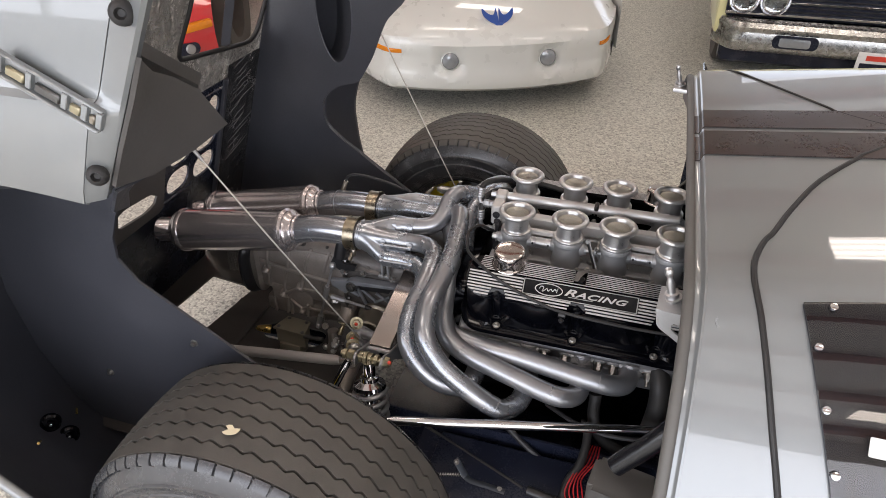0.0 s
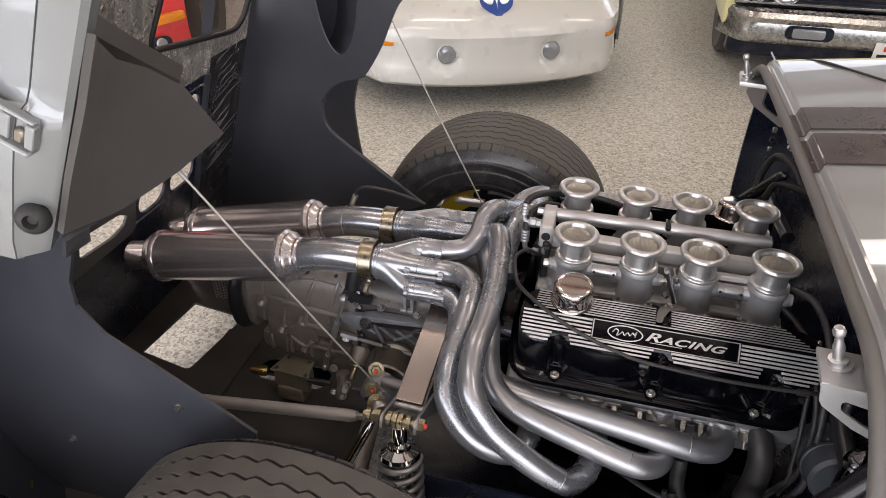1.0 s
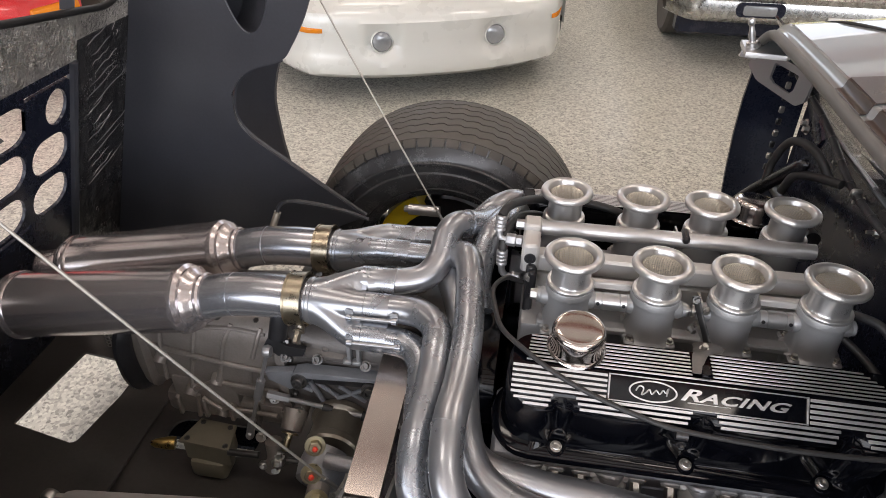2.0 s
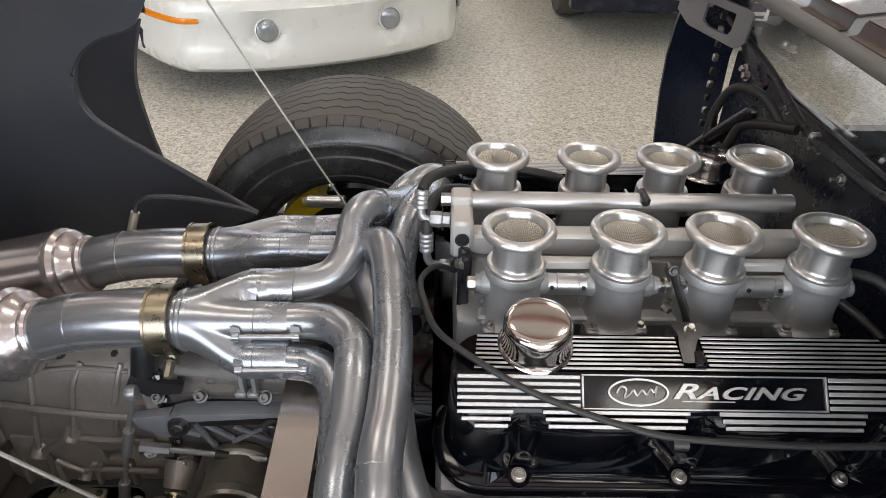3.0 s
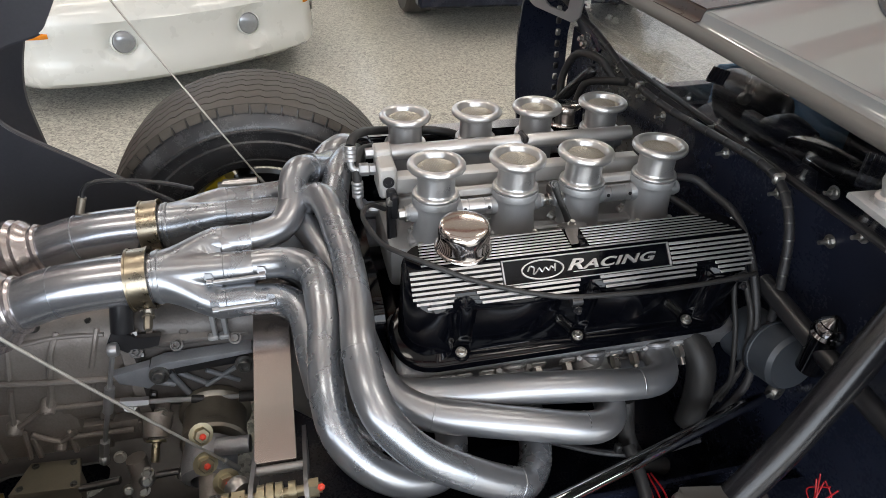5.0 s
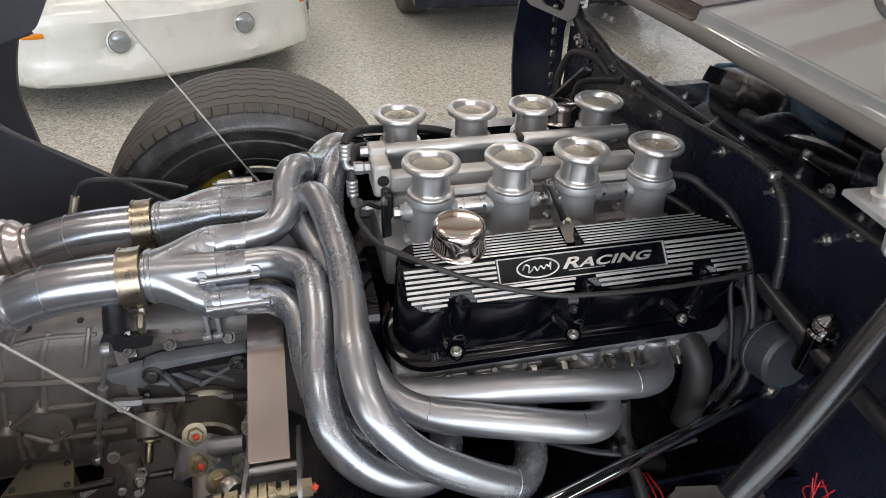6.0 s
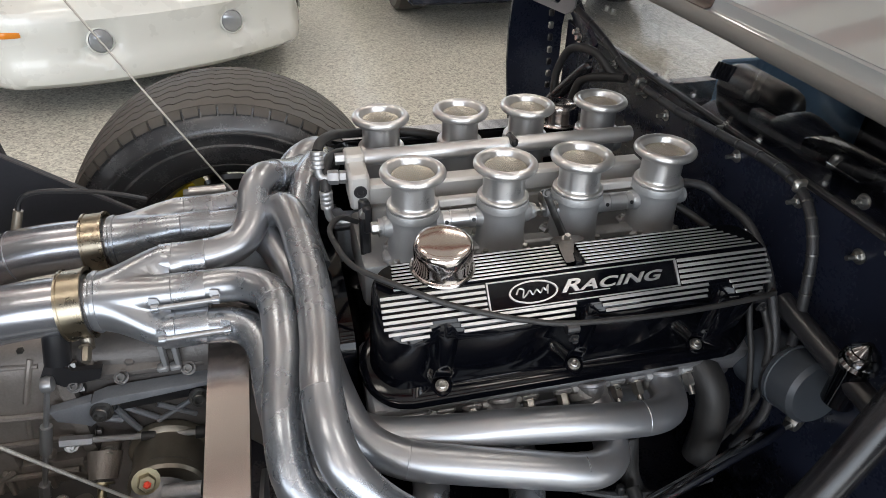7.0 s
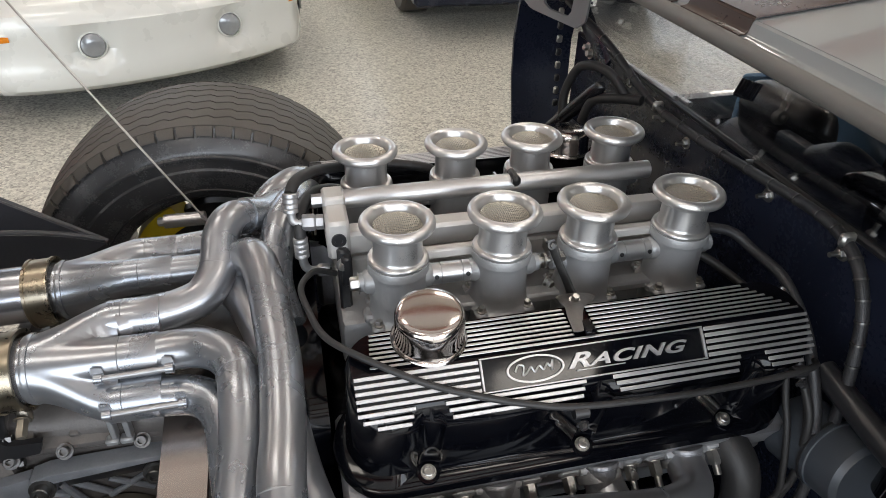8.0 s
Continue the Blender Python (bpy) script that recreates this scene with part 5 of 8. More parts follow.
# cylinder heads under the covers with exhaust flanges
for sgn, xo in ((-1, 0.0), (1, -0.011)):
    bm = bmesh.new()
    hm = Matrix.Translation((0.165 + xo, C + sgn * 0.205, 0.585)) @ pose(0, 0, 0, -20 * sgn, 0, 0)
    box(bm, (0, 0, 0), (0.500, 0.100, 0.045), 0.006, hm)
    box(bm, (0, sgn * 0.006, -0.05), (0.480, 0.090, 0.070), 0.008, hm)
    hd = part("cylinder_head", bm, M_GEARFRONT, engine, "cast aluminium cylinder head")
    for k, px_ in enumerate((-0.032, 0.074, 0.190, 0.291)):
        m = Matrix.Translation((px_ + xo, C + sgn * 0.246, 0.563)) @ along((0, 0, 0), (0, sgn * 0.80, -0.6))
        fb = bmesh.new()
        box(fb, (0, 0, 0.0), (0.052, 0.034, 0.014), 0.005, m, 2)
        lathe(fb, [(0, 0.0), (0.0245, 0.0), (0.0245, 0.010), (0.0235, 0.016), (0, 0.016)], 26, m)
        part("exhaust_flange", fb, M_CASTALU, hd)
        part("port_stub", lathe(bmesh.new(), [(0, -0.022), (0.0180, -0.022), (0.0182, 0.012), (0.0198, 0.0135), (0.0200, 0.0165), (0.0190, 0.018), (0, 0.018)], 24, along((px_ + xo, C + sgn * 0.258, 0.562), (0, -sgn * 0.50, 0.86))), M_GEARFRONT, hd)
        for s2 in (-1, 1):
            mb = m @ Matrix.Translation((s2 * 0.036, 0.004, -0.004))
            part("bolt_lug", box(bmesh.new(), (0, 0, 0), (0.026, 0.024, 0.018), 0.004, mb), M_CASTALU, hd)
            part("flange_stud", sweep(bmesh.new(), [mb @ Vector((0, 0, 0.008)), mb @ Vector((0, 0, 0.036))], 0.0042, 10), M_ZINC, hd)
            part("flange_bolt", bolt(bmesh.new(), mb @ Vector((0, 0, 0.008)), mb.to_3x3() @ Vector((0, 0, 1)), 0.0075, 0.017), M_ZINC, hd)

# intake manifold between the banks
bm = bmesh.new()
box(bm, (0.16, C, 0.63), (0.45, 0.15, 0.07), 0.01, None, 2)
for sgn, xs_ in ((-1, NEAR_X), (1, FAR_X)):
    for x in xs_:
        sweep(bm, [(x, C + sgn * 0.086, 0.70), (x, C + sgn * 0.088, 0.66), (x, C + sgn * 0.10, 0.61)], [0.030, 0.032, 0.034], 18, 4)
    box(bm, (0.16, C + sgn * 0.09, 0.688), (0.40, 0.02, 0.012), 0.003)
part("intake_manifold", bm, M_CASTALU, engine, "cast aluminium intake manifold")

# throttle bodies and trumpets: one of each, then copied
tb = bmesh.new()
lathe(tb, [(0.0, -0.130), (0.0375, -0.130), (0.0385, -0.126), (0.0385, -0.123), (0.0345, -0.120), (0.0325, -0.114), (0.0312, -0.100), (0.0305, -0.072), (0.0305, -0.066), (0.0318, -0.0635), (0.0333, -0.0630), (0.0335, -0.0535), (0.0328, -0.0525), (0.0, -0.0525)], 44)
for sx in (-1, 1):
    lathe(tb, [(0.0, 0.02), (0.014, 0.024), (0.013, 0.036), (0.0105, 0.039), (0.0105, 0.043), (0, 0.043)], 20, along((0, 0, -0.078), (sx, 0, 0)))
for a in (0.6, 2.4, 3.9, 5.6):
    box(tb, (0.036 * math.cos(a), 0.036 * math.sin(a), -0.124), (0.016, 0.016, 0.008), 0.003)
sweep(tb, [(-0.040, 0, -0.078), (0.040, 0, -0.078)], 0.011, 14)
ME_BODY = mesh_of(tb, "throttle_body")
st = bmesh.new()
prof = [(0.0235, -0.0545), (0.0308, -0.0528), (0.0320, -0.0522), (0.0327, -0.0508), (0.0327, -0.0492), (0.0320, -0.0478), (0.0302, -0.0470), (0.0276, -0.0465), (0.0267, -0.0452), (0.0265, -0.0430), (0.0264, -0.030), (0.0264, -0.0205), (0.0270, -0.0160)]
for k in range(17):                           # the rolled rim
    a = radians(-150 + 300 * k / 16)
    prof.append((0.0343 + 0.0060 * math.cos(a), -0.0066 + 0.0060 * math.sin(a)))
prof += [(0.0268, -0.0125), (0.0248, -0.02), (0.0240, -0.05), (0.0235, -0.0545)]
lathe(st, prof, 48)
ME_STACK = mesh_of(st, "trumpet", 40)
bt = bmesh.new()
bolt(bt, (0, 0, 0), (0, 0, 1), 0.0042, 0.006)
ME_TB_BOLTS = mesh_of(bt, "flange_bolts")
# woven screen: crossing wires over a domed mouth
sc = bmesh.new()
R_ = 0.0262
for k in range(-11, 12):
    o = k * 0.0022
    h = math.sqrt(max(0, R_ ** 2 - o ** 2))
    n = 8
    for swap in (0, 1):
        pts = []
        for i in range(n + 1):
            q = -h + 2 * h * i / n
            z = -0.010 + 0.006 * (1 - (q * q + o * o) / R_ ** 2) + 0.0003 * (1 if (i + k + swap) % 2 else -1)
            pts.append((q, o, z) if swap == 0 else (o, q, z))
        sweep(sc, pts, 0.00033, 4, 1, False)
ME_SCREEN = mesh_of(sc, "mesh_screen")
M_SCREEN = material("woven_brass_screen", (0.46, 0.43, 0.37), 0.35, 0.9, var=0.2)
for xs_, y in ((NEAR_X, 0.0), (FAR_X, 0.172)):
    for x in xs_:
        at = Matrix.Translation((x, y, TOP)) @ pose(0, 0, 0, 0, 0, 0 if y == 0 else 180)
        b_ = part("throttle_body", ME_BODY, M_CASTALU, engine, "sandblasted aluminium throttle body", at)
        for a in (0.6, 2.4, 3.9, 5.6):
            part("flange_bolt", ME_TB_BOLTS, M_ZINC, b_, "", Matrix.Translation((0.036 * math.cos(a), 0.036 * math.sin(a), -0.120)))
        s_ = part("intake_trumpet", ME_STACK, M_TRUMPET, engine, "polished aluminium intake trumpet with a rolled rim", at)
        part("mesh_screen", ME_SCREEN, M_SCREEN, s_, "woven wire screen")

# shaft couplers and linkage between the bodies
for y in (0.0, 0.172):
    for a, b in (((NEAR_X, FAR_X)[y > 0][0], (NEAR_X, FAR_X)[y > 0][1]), ((NEAR_X, FAR_X)[y > 0][2], (NEAR_X, FAR_X)[y > 0][3])):
        cx = (a + b) / 2
        bm = bmesh.new()
        lathe(bm, [(0, -0.024), (0.0112, -0.024), (0.0124, -0.0225), (0.0124, -0.0130), (0.0116, -0.0125), (0.0116, -0.0115), (0.0124, -0.011), (0.0124, 0.011), (0.0116, 0.0115), (0.0116, 0.0125), (0.0124, 0.013), (0.0124, 0.0225), (0.0112, 0.024), (0, 0.024)], 20, along((cx, y, TOP - 0.078), (1, 0, 0)))
        cp = part("shaft_coupler", bm, M_ALU, engine)
        for dx in (-0.0175, 0.0175):
            part("set_screw", lathe(bmesh.new(), [(0, 0), (0.0026, 0), (0.0026, 0.001), (0, 0.001)], 10, along((cx + dx, y - 0.0118, TOP - 0.0745), (0, -1, 0.3))), M_BLACKTUBE, cp)
        part("tie_bar", box(bmesh.new(), (cx, y + (0.018 if y == 0 else -0.018), TOP - 0.062), (b - a - 0.05, 0.012, 0.012), 0.002), M_SATIN, engine)
    c2 = ((NEAR_X, FAR_X)[y > 0][1] + (NEAR_X, FAR_X)[y > 0][2]) / 2
    bm = bmesh.new()
    sweep(bm, [(c2 - 0.02, y, TOP - 0.078), (c2 + 0.02, y, TOP - 0.078)], 0.004, 10)
    for dx in (-0.008, 0.0, 0.009):
        lathe(bm, [(0, 0), (0.009, 0), (0.009, 0.003), (0, 0.003)], 14, along((c2 + dx, y, TOP - 0.078), (1, 0, 0)))
    lever = [(-0.006, 0.012), (0.006, 0.012), (0.009, -0.01), (0.006, -0.036), (-0.006, -0.036), (-0.008, -0.01)]
    prism(bm, lever, 0.003, along((c2 + 0.013, y, TOP - 0.078), (1, 0, 0), (0, -1, 0)))
    bolt(bm, (c2 + 0.016, y - 0.01, TOP - 0.066), (0, -1, 0), 0.004, 0.008)
    bolt(bm, (c2 + 0.002, y - 0.012, TOP - 0.098), (0.4, -1, 0), 0.0045, 0.01)
    part("throttle_linkage", bm, M_ZINC, engine, "plated throttle lever and stop screws")
    if y == 0:
        # dark bracket that reaches over the cover
        bm = bmesh.new()
        sweep(bm, [(0.160, -0.028, 0.778), (0.170, -0.036, 0.752), (0.181, -0.044, 0.727), (0.186, -0.052, 0.712)], [0.006, 0.0050, 0.0055, 0.007], 8, 4, True, 0.5)
        bolt(bm, (0.1855, -0.053, 0.711), (0.1, -0.85, 0.5), 0.0048, 0.006)
        bolt(bm, (0.161, -0.031, 0.775), (0.0, -1, 0.3), 0.0036, 0.005)
        part("linkage_lever", bm, M_DARKZINC, engine, "plated throttle lever")
        bm = bmesh.new()
        sweep(bm, [(0.184, -0.058, 0.722), (0.176, -0.078, 0.732), (0.163, -0.099, 0.7445), (0.157, -0.115, 0.7455), (0.153, -0.134, 0.7435)], [0.021, 0.017, 0.0095, 0.0075, 0.005], 8, 4, True, 0.22, (1, 0, 0))
        lb_ = part("linkage_bracket", bm, M_DARKCAST, engine, "dull cast bracket over the valve cover")
        part("bracket_bolt", bolt(bmesh.new(), (0.170, -0.084, 0.739), (0, -0.2, 1), 0.0042, 0.008), M_ZINC, lb_)
        part("bracket_stop", box(bmesh.new(), (0.1645, -0.129, 0.7425), (0.012, 0.020, 0.008), 0.002), M_GLOSSBLACK, lb_)

# fuel rail, plenum bar and end block
bm = bmesh.new()
sweep(bm, [(-0.052, 0.113, 0.772), (0.345, 0.110, 0.776)], 0.0115, 18)
part("fuel_rail", bm, M_ALU, engine, "round polished fuel rail")
bm = bmesh.new()
box(bm, (0.145, 0.072, 0.742), (0.40, 0.026, 0.030), 0.004)
box(bm, (0.145, 0.074, 0.705), (0.40, 0.02, 0.03), 0.003)
part("fuel_rail", bm, M_SATIN, engine, "square satin aluminium rail")
bm = bmesh.new()
box(bm, (-0.058, 0.082, 0.752), (0.026, 0.06, 0.05), 0.004)
box(bm, (-0.058, 0.108, 0.775), (0.026, 0.03, 0.022), 0.003)
eb = part("rail_end_block", bm, M_SATIN, engine)
part("port", lathe(bmesh.new(), [(0, 0), (0.0085, 0), (0.0085, 0.002), (0.0045, 0.002), (0.004, -0.004), (0, -0.004)], 18, along((-0.058, 0.0515, 0.755), (0, -1, 0))), M_BLACKTUBE, eb)
bm = bmesh.new()
box(bm, (-0.055, 0.05, 0.70), (0.014, 0.014, 0.09), 0.003)
box(bm, (-0.052, 0.06, 0.72), (0.012, 0.05, 0.04), 0.003)
bk = part("rail_bracket", bm, M_BLACKTUBE, engine)
part("bracket_bolt", bolt(bmesh.new(), (-0.055, 0.0425, 0.728), (0, -1, 0), 0.006, 0.007), M_ZINC, bk)
part("bracket_bolt", bolt(bmesh.new(), (-0.043, 0.0, 0.731), (-1, 0, 0), 0.008, 0.010), M_ZINC, bk)

# injectors, clips and small fittings on the rail
part("rail_clip", box(bmesh.new(), (0.163, 0.108, 0.783), (0.010, 0.03, 0.012), 0.003), M_BLACKTUBE, engine)
def fitting(hexes, tube, collar, label=""):
    """A hose end: hexagon nuts, a bent tube and a ribbed collar."""
    bm = bmesh.new()
    for a_, b_, r_ in hexes:
        sweep(bm, [a_, Vector(a_).lerp(Vector(b_), 0.1), Vector(a_).lerp(Vector(b_), 0.9), b_], [r_ * 0.88, r_, r_, r_ * 0.88], 6, 1, False)
    sweep(bm, tube, 0.0052, 14)
    f_ = part("hose_fitting", bm, M_STEELD, engine, label)
    a_, b_ = Vector(collar[0]), Vector(collar[1])
    L_ = (b_ - a_).length
    prof_ = [(0, 0), (0.007, 0)]
    for k in range(4):
        prof_ += [(0.0086, L_ * (k + 0.15) / 4), (0.0086, L_ * (k + 0.75) / 4), (0.0076, L_ * (k + 0.95) / 4)]
    part("collar", lathe(bmesh.new(), prof_ + [(0, L_)], 18, along(a_, b_ - a_)), M_STEELD, f_)
    return f_


fitting([((-0.071, 0.083, 0.762), (-0.081, 0.084, 0.762), 0.0088), ((-0.0812, 0.084, 0.762), (-0.096, 0.085, 0.762), 0.0098)],
        [(-0.094, 0.085, 0.762), (-0.101, 0.086, 0.762), (-0.106, 0.088, 0.766), (-0.107, 0.090, 0.776)], ((-0.107, 0.090, 0.773), (-0.106, 0.098, 0.795)), "polished elbow hose fitting")
fitting([((-0.070, 0.074, 0.701), (-0.084, 0.075, 0.701), 0.0075)],
        [(-0.082, 0.075, 0.701), (-0.092, 0.075, 0.702), (-0.098, 0.075, 0.709), (-0.100, 0.075, 0.722)], ((-0.100, 0.075, 0.722), (-0.100, 0.077, 0.748)))
part("blanking_plug", lathe(bmesh.new(), [(0, 0), (0.008, 0), (0.008, 0.012), (0, 0.012)], 6, along((-0.071, 0.108, 0.776), (-1, 0, 0))), M_ALU, eb)
bm = bmesh.new()
sweep(bm, [(-0.106, 0.098, 0.793), (-0.098, 0.115, 0.800), (-0.078, 0.15, 0.792), (-0.05, 0.195, 0.772), (0.02, 0.225, 0.756), (0.08, 0.222, 0.745), (0.11, 0.225, 0.72)], 0.0068, 12)
part("fuel_hose", bm, M_RUBBER, engine, "black rubber hose along the far trumpets")
bm = bmesh.new()
sweep(bm, [(-0.100, 0.077, 0.745), (-0.098, 0.095, 0.765), (-0.085, 0.14, 0.765), (-0.06, 0.19, 0.745), (-0.02, 0.22, 0.72)], 0.007, 12)
part("fuel_hose", bm, M_RUBBER, engine)

# breather caps
def breather(p, d):
    bm = bmesh.new()
    lathe(bm, [(0, 0), (0.033, 0.0), (0.0362, 0.0010), (0.0368, 0.0026), (0.0360, 0.0042), (0.0336, 0.0058), (0.0326, 0.009), (0.0331, 0.020), (0.0332, 0.0290), (0.0328, 0.0328), (0.0314, 0.0360), (0.0290, 0.0378), (0.0255, 0.0386), (0.016, 0.0393), (0.008, 0.0396), (0, 0.0397)], 48, along(p, d))
    return part("breather_cap", bm, M_CAP, engine, "chrome push-in breather cap")


breather((0.010, -0.112, 0.7415), (0, -0.12, 1))
breather((0.304, 0.272, 0.7415 - FAR_DROP), (0, 0.12, 1))

# plug lead across the near cover
bm = bmesh.new()
sweep(bm, [(-0.065, 0.045, 0.715), (-0.088, 0.026, 0.735), (-0.104, -0.010, 0.742), (-0.098, -0.050, 0.740), (-0.088, -0.088, 0.743), (-0.070, -0.116, 0.746), (-0.029, -0.149, 0.741), (0.002, -0.161, 0.730), (0.033, -0.1695, 0.721), (0.064, -0.177, 0.7135), (0.085, -0.181, 0.709), (0.134, -0.1885, 0.7015), (0.24, -0.192, 0.697), (0.33, -0.191, 0.697), (0.392, -0.186, 0.698), (0.43, -0.15, 0.67)], 0.0034, 10)
part("plug_lead", bm, M_RUBBER, engine, "black lead looped over the valve cover")
for p in ((0.138, -0.194, 0.692), (0.375, -0.190, 0.692)):
    bm = bmesh.new()
    lathe(bm, [(0, 0), (0.0062, 0), (0.0062, 0.014), (0, 0.014)], 12, along((p[0] - 0.007, p[1] + 0.003, p[2] + 0.004), (1, 0, 0)))
    bolt(bm, (p[0], p[1] - 0.004, p[2] - 0.004), (0, -1, -0.2), 0.004, 0.006)
    part("lead_clip", bm, M_BLACKTUBE, engine)


# ---------------------------------------------------------------- exhaust
exhaust = thing("exhaust_system", (-0.3, C, 0.55), "polished stainless crossover headers with twin mufflers", "exhaust")
RP = 0.0213
SPRINGS = (((-0.312, 0.675), (-0.244, 0.677), -0.033), ((-0.308, 0.644), (-0.235, 0.646), -0.054))


def pipe(pts, r=RP, name="header_pipe", mat=None, n=8):
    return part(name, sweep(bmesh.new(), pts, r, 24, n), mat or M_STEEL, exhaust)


def weld(parent, p, d, r=RP):
    """A thin raised weld bead round a pipe."""
    m = along(p, d)
    return part("weld_bead", lathe(bmesh.new(), [(r - 0.0004, -0.0014), (r + 0.0002, -0.0006), (r + 0.0003, 0), (r + 0.0002, 0.0006), (r - 0.0004, 0.0014)], 28, m), M_STEEL, parent)


v2 = pipe([(-0.205, 0.125, 0.675), (-0.182, 0.112, 0.698), (-0.166, 0.100, 0.715), (-0.153, 0.080, 0.7235), (-0.143, 0.042, 0.719), (-0.137, -0.010, 0.710), (-0.132, -0.064, 0.700), (-0.132, -0.14, 0.687), (-0.136, -0.215, 0.676), (-0.125, -0.275, 0.645), (-0.085, -0.302, 0.600), (-0.03, -0.312, 0.562), (0.025, -0.312, 0.527), (0.052, -0.302, 0.510), (0.078, -0.266, 0.505), (0.086, -0.215, 0.522), (0.074, -0.165, 0.556)])
weld(v2, (-0.132, -0.064, 0.700), (0.05, -1, -0.17))
weld(v2, (-0.137, -0.212, 0.677), (-0.05, -1, -0.15))
weld(v2, (0.035, -0.311, 0.521), (0.85, 0.0, -0.5))
v1 = pipe([(-0.30, -0.004, 0.672), (-0.258, -0.004, 0.675), (-0.228, -0.007, 0.678), (-0.205, -0.016, 0.681), (-0.187, -0.033, 0.683), (-0.176, -0.056, 0.684), (-0.172, -0.09, 0.680), (-0.172, -0.14, 0.665), (-0.178, -0.205, 0.640), (-0.172, -0.255, 0.605), (-0.140, -0.282, 0.565), (-0.09, -0.285, 0.53), (-0.04, -0.262, 0.512), (-0.025, -0.215, 0.53), (-0.032, -0.165, 0.556)])
weld(v1, (-0.175, -0.062, 0.684), (0.25, -1, -0.05))
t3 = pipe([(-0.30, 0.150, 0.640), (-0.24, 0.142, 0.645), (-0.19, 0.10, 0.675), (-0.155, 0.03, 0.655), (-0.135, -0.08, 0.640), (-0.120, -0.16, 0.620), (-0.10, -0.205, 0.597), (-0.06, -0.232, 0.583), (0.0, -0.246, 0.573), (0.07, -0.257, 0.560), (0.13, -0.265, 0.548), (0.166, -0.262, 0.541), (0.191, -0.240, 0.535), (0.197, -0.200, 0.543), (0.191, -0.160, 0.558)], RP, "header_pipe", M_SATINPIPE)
weld(t3, (0.14, -0.265, 0.546), (1, -0.1, -0.2))
weld(t3, (-0.055, -0.234, 0.582), (1, -0.25, -0.2))
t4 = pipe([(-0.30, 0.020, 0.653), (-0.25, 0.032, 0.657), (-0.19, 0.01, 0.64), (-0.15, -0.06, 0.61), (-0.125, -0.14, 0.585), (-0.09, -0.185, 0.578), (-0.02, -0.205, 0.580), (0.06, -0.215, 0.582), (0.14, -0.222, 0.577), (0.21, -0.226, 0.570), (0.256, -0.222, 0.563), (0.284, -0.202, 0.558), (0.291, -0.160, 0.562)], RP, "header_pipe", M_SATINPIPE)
weld(t4, (0.232, -0.2255, 0.5675), (1, 0, -0.1))
# low collector pipe, and the pipes crossing from the far bank
pipe([(-0.30, -0.028, 0.640), (-0.256, -0.032, 0.638), (-0.228, -0.036, 0.637), (-0.207, -0.050, 0.634), (-0.194, -0.08, 0.626), (-0.188, -0.14, 0.60), (-0.17, -0.20, 0.56), (-0.12, -0.22, 0.52)])
sp = pipe([(-0.30, 0.034, 0.6885), (-0.262, 0.044, 0.6895), (-0.240, 0.051, 0.6885), (-0.216, 0.062, 0.692), (-0.201, 0.080, 0.7025), (-0.195, 0.100, 0.7145), (-0.193, 0.118, 0.7265), (-0.187, 0.136, 0.736), (-0.177, 0.152, 0.737), (-0.160, 0.170, 0.728), (-0.146, 0.186, 0.718), (-0.130, 0.22, 0.706), (-0.12, 0.27, 0.69), (-0.11, 0.33, 0.65), (-0.06, 0.38, 0.60)])
weld(sp, (-0.197, 0.092, 0.7095), (0.2, 0.85, 0.55))
bm = bmesh.new()
sweep(bm, [(-0.166, 0.164, 0.7315), (-0.146, 0.186, 0.718), (-0.130, 0.22, 0.706)], [RP + 0.0022, RP + 0.0026, RP + 0.0026], 24, 6)
part("slip_sleeve", bm, M_STEEL, sp)
pipe([(-0.30, 0.192, 0.668), (-0.252, 0.195, 0.671), (-0.20, 0.205, 0.670), (-0.16, 0.22, 0.664)])
pipe([(-0.30, 0.140, 0.674), (-0.252, 0.139, 0.675), (-0.21, 0.14, 0.674), (-0.17, 0.14, 0.668)])
pipe([(-0.19, 0.205, 0.670), (-0.150, 0.245, 0.69), (-0.120, 0.275, 0.705), (-0.085, 0.32, 0.69), (-0.03, 0.37, 0.62)])
x1 = pipe([(-0.125, 0.03, 0.66), (-0.135, 0.08, 0.69), (-0.125, 0.14, 0.72), (-0.105, 0.20, 0.725), (-0.08, 0.28, 0.69), (-0.03, 0.36, 0.62)])



def merge_outline(lobes, cy, cz, n=64):
    """Outline of several round tubes side by side, seen along their axis, round (cy, cz)."""
    out = []
    for k in range(n):
        a = 2 * math.pi * k / n
        d = (math.cos(a), math.sin(a))
        far = 0.0
        for ly, lz, lr in lobes:
            py, pz = ly - cy, lz - cz
            along_ = py * d[0] + pz * d[1]
            disc = lr * lr - (py * py + pz * pz - along_ * along_)
            if disc > 0:
                far = max(far, along_ + math.sqrt(disc))
        out.append((cy + far * d[0], cz + far * d[1]))
    return out


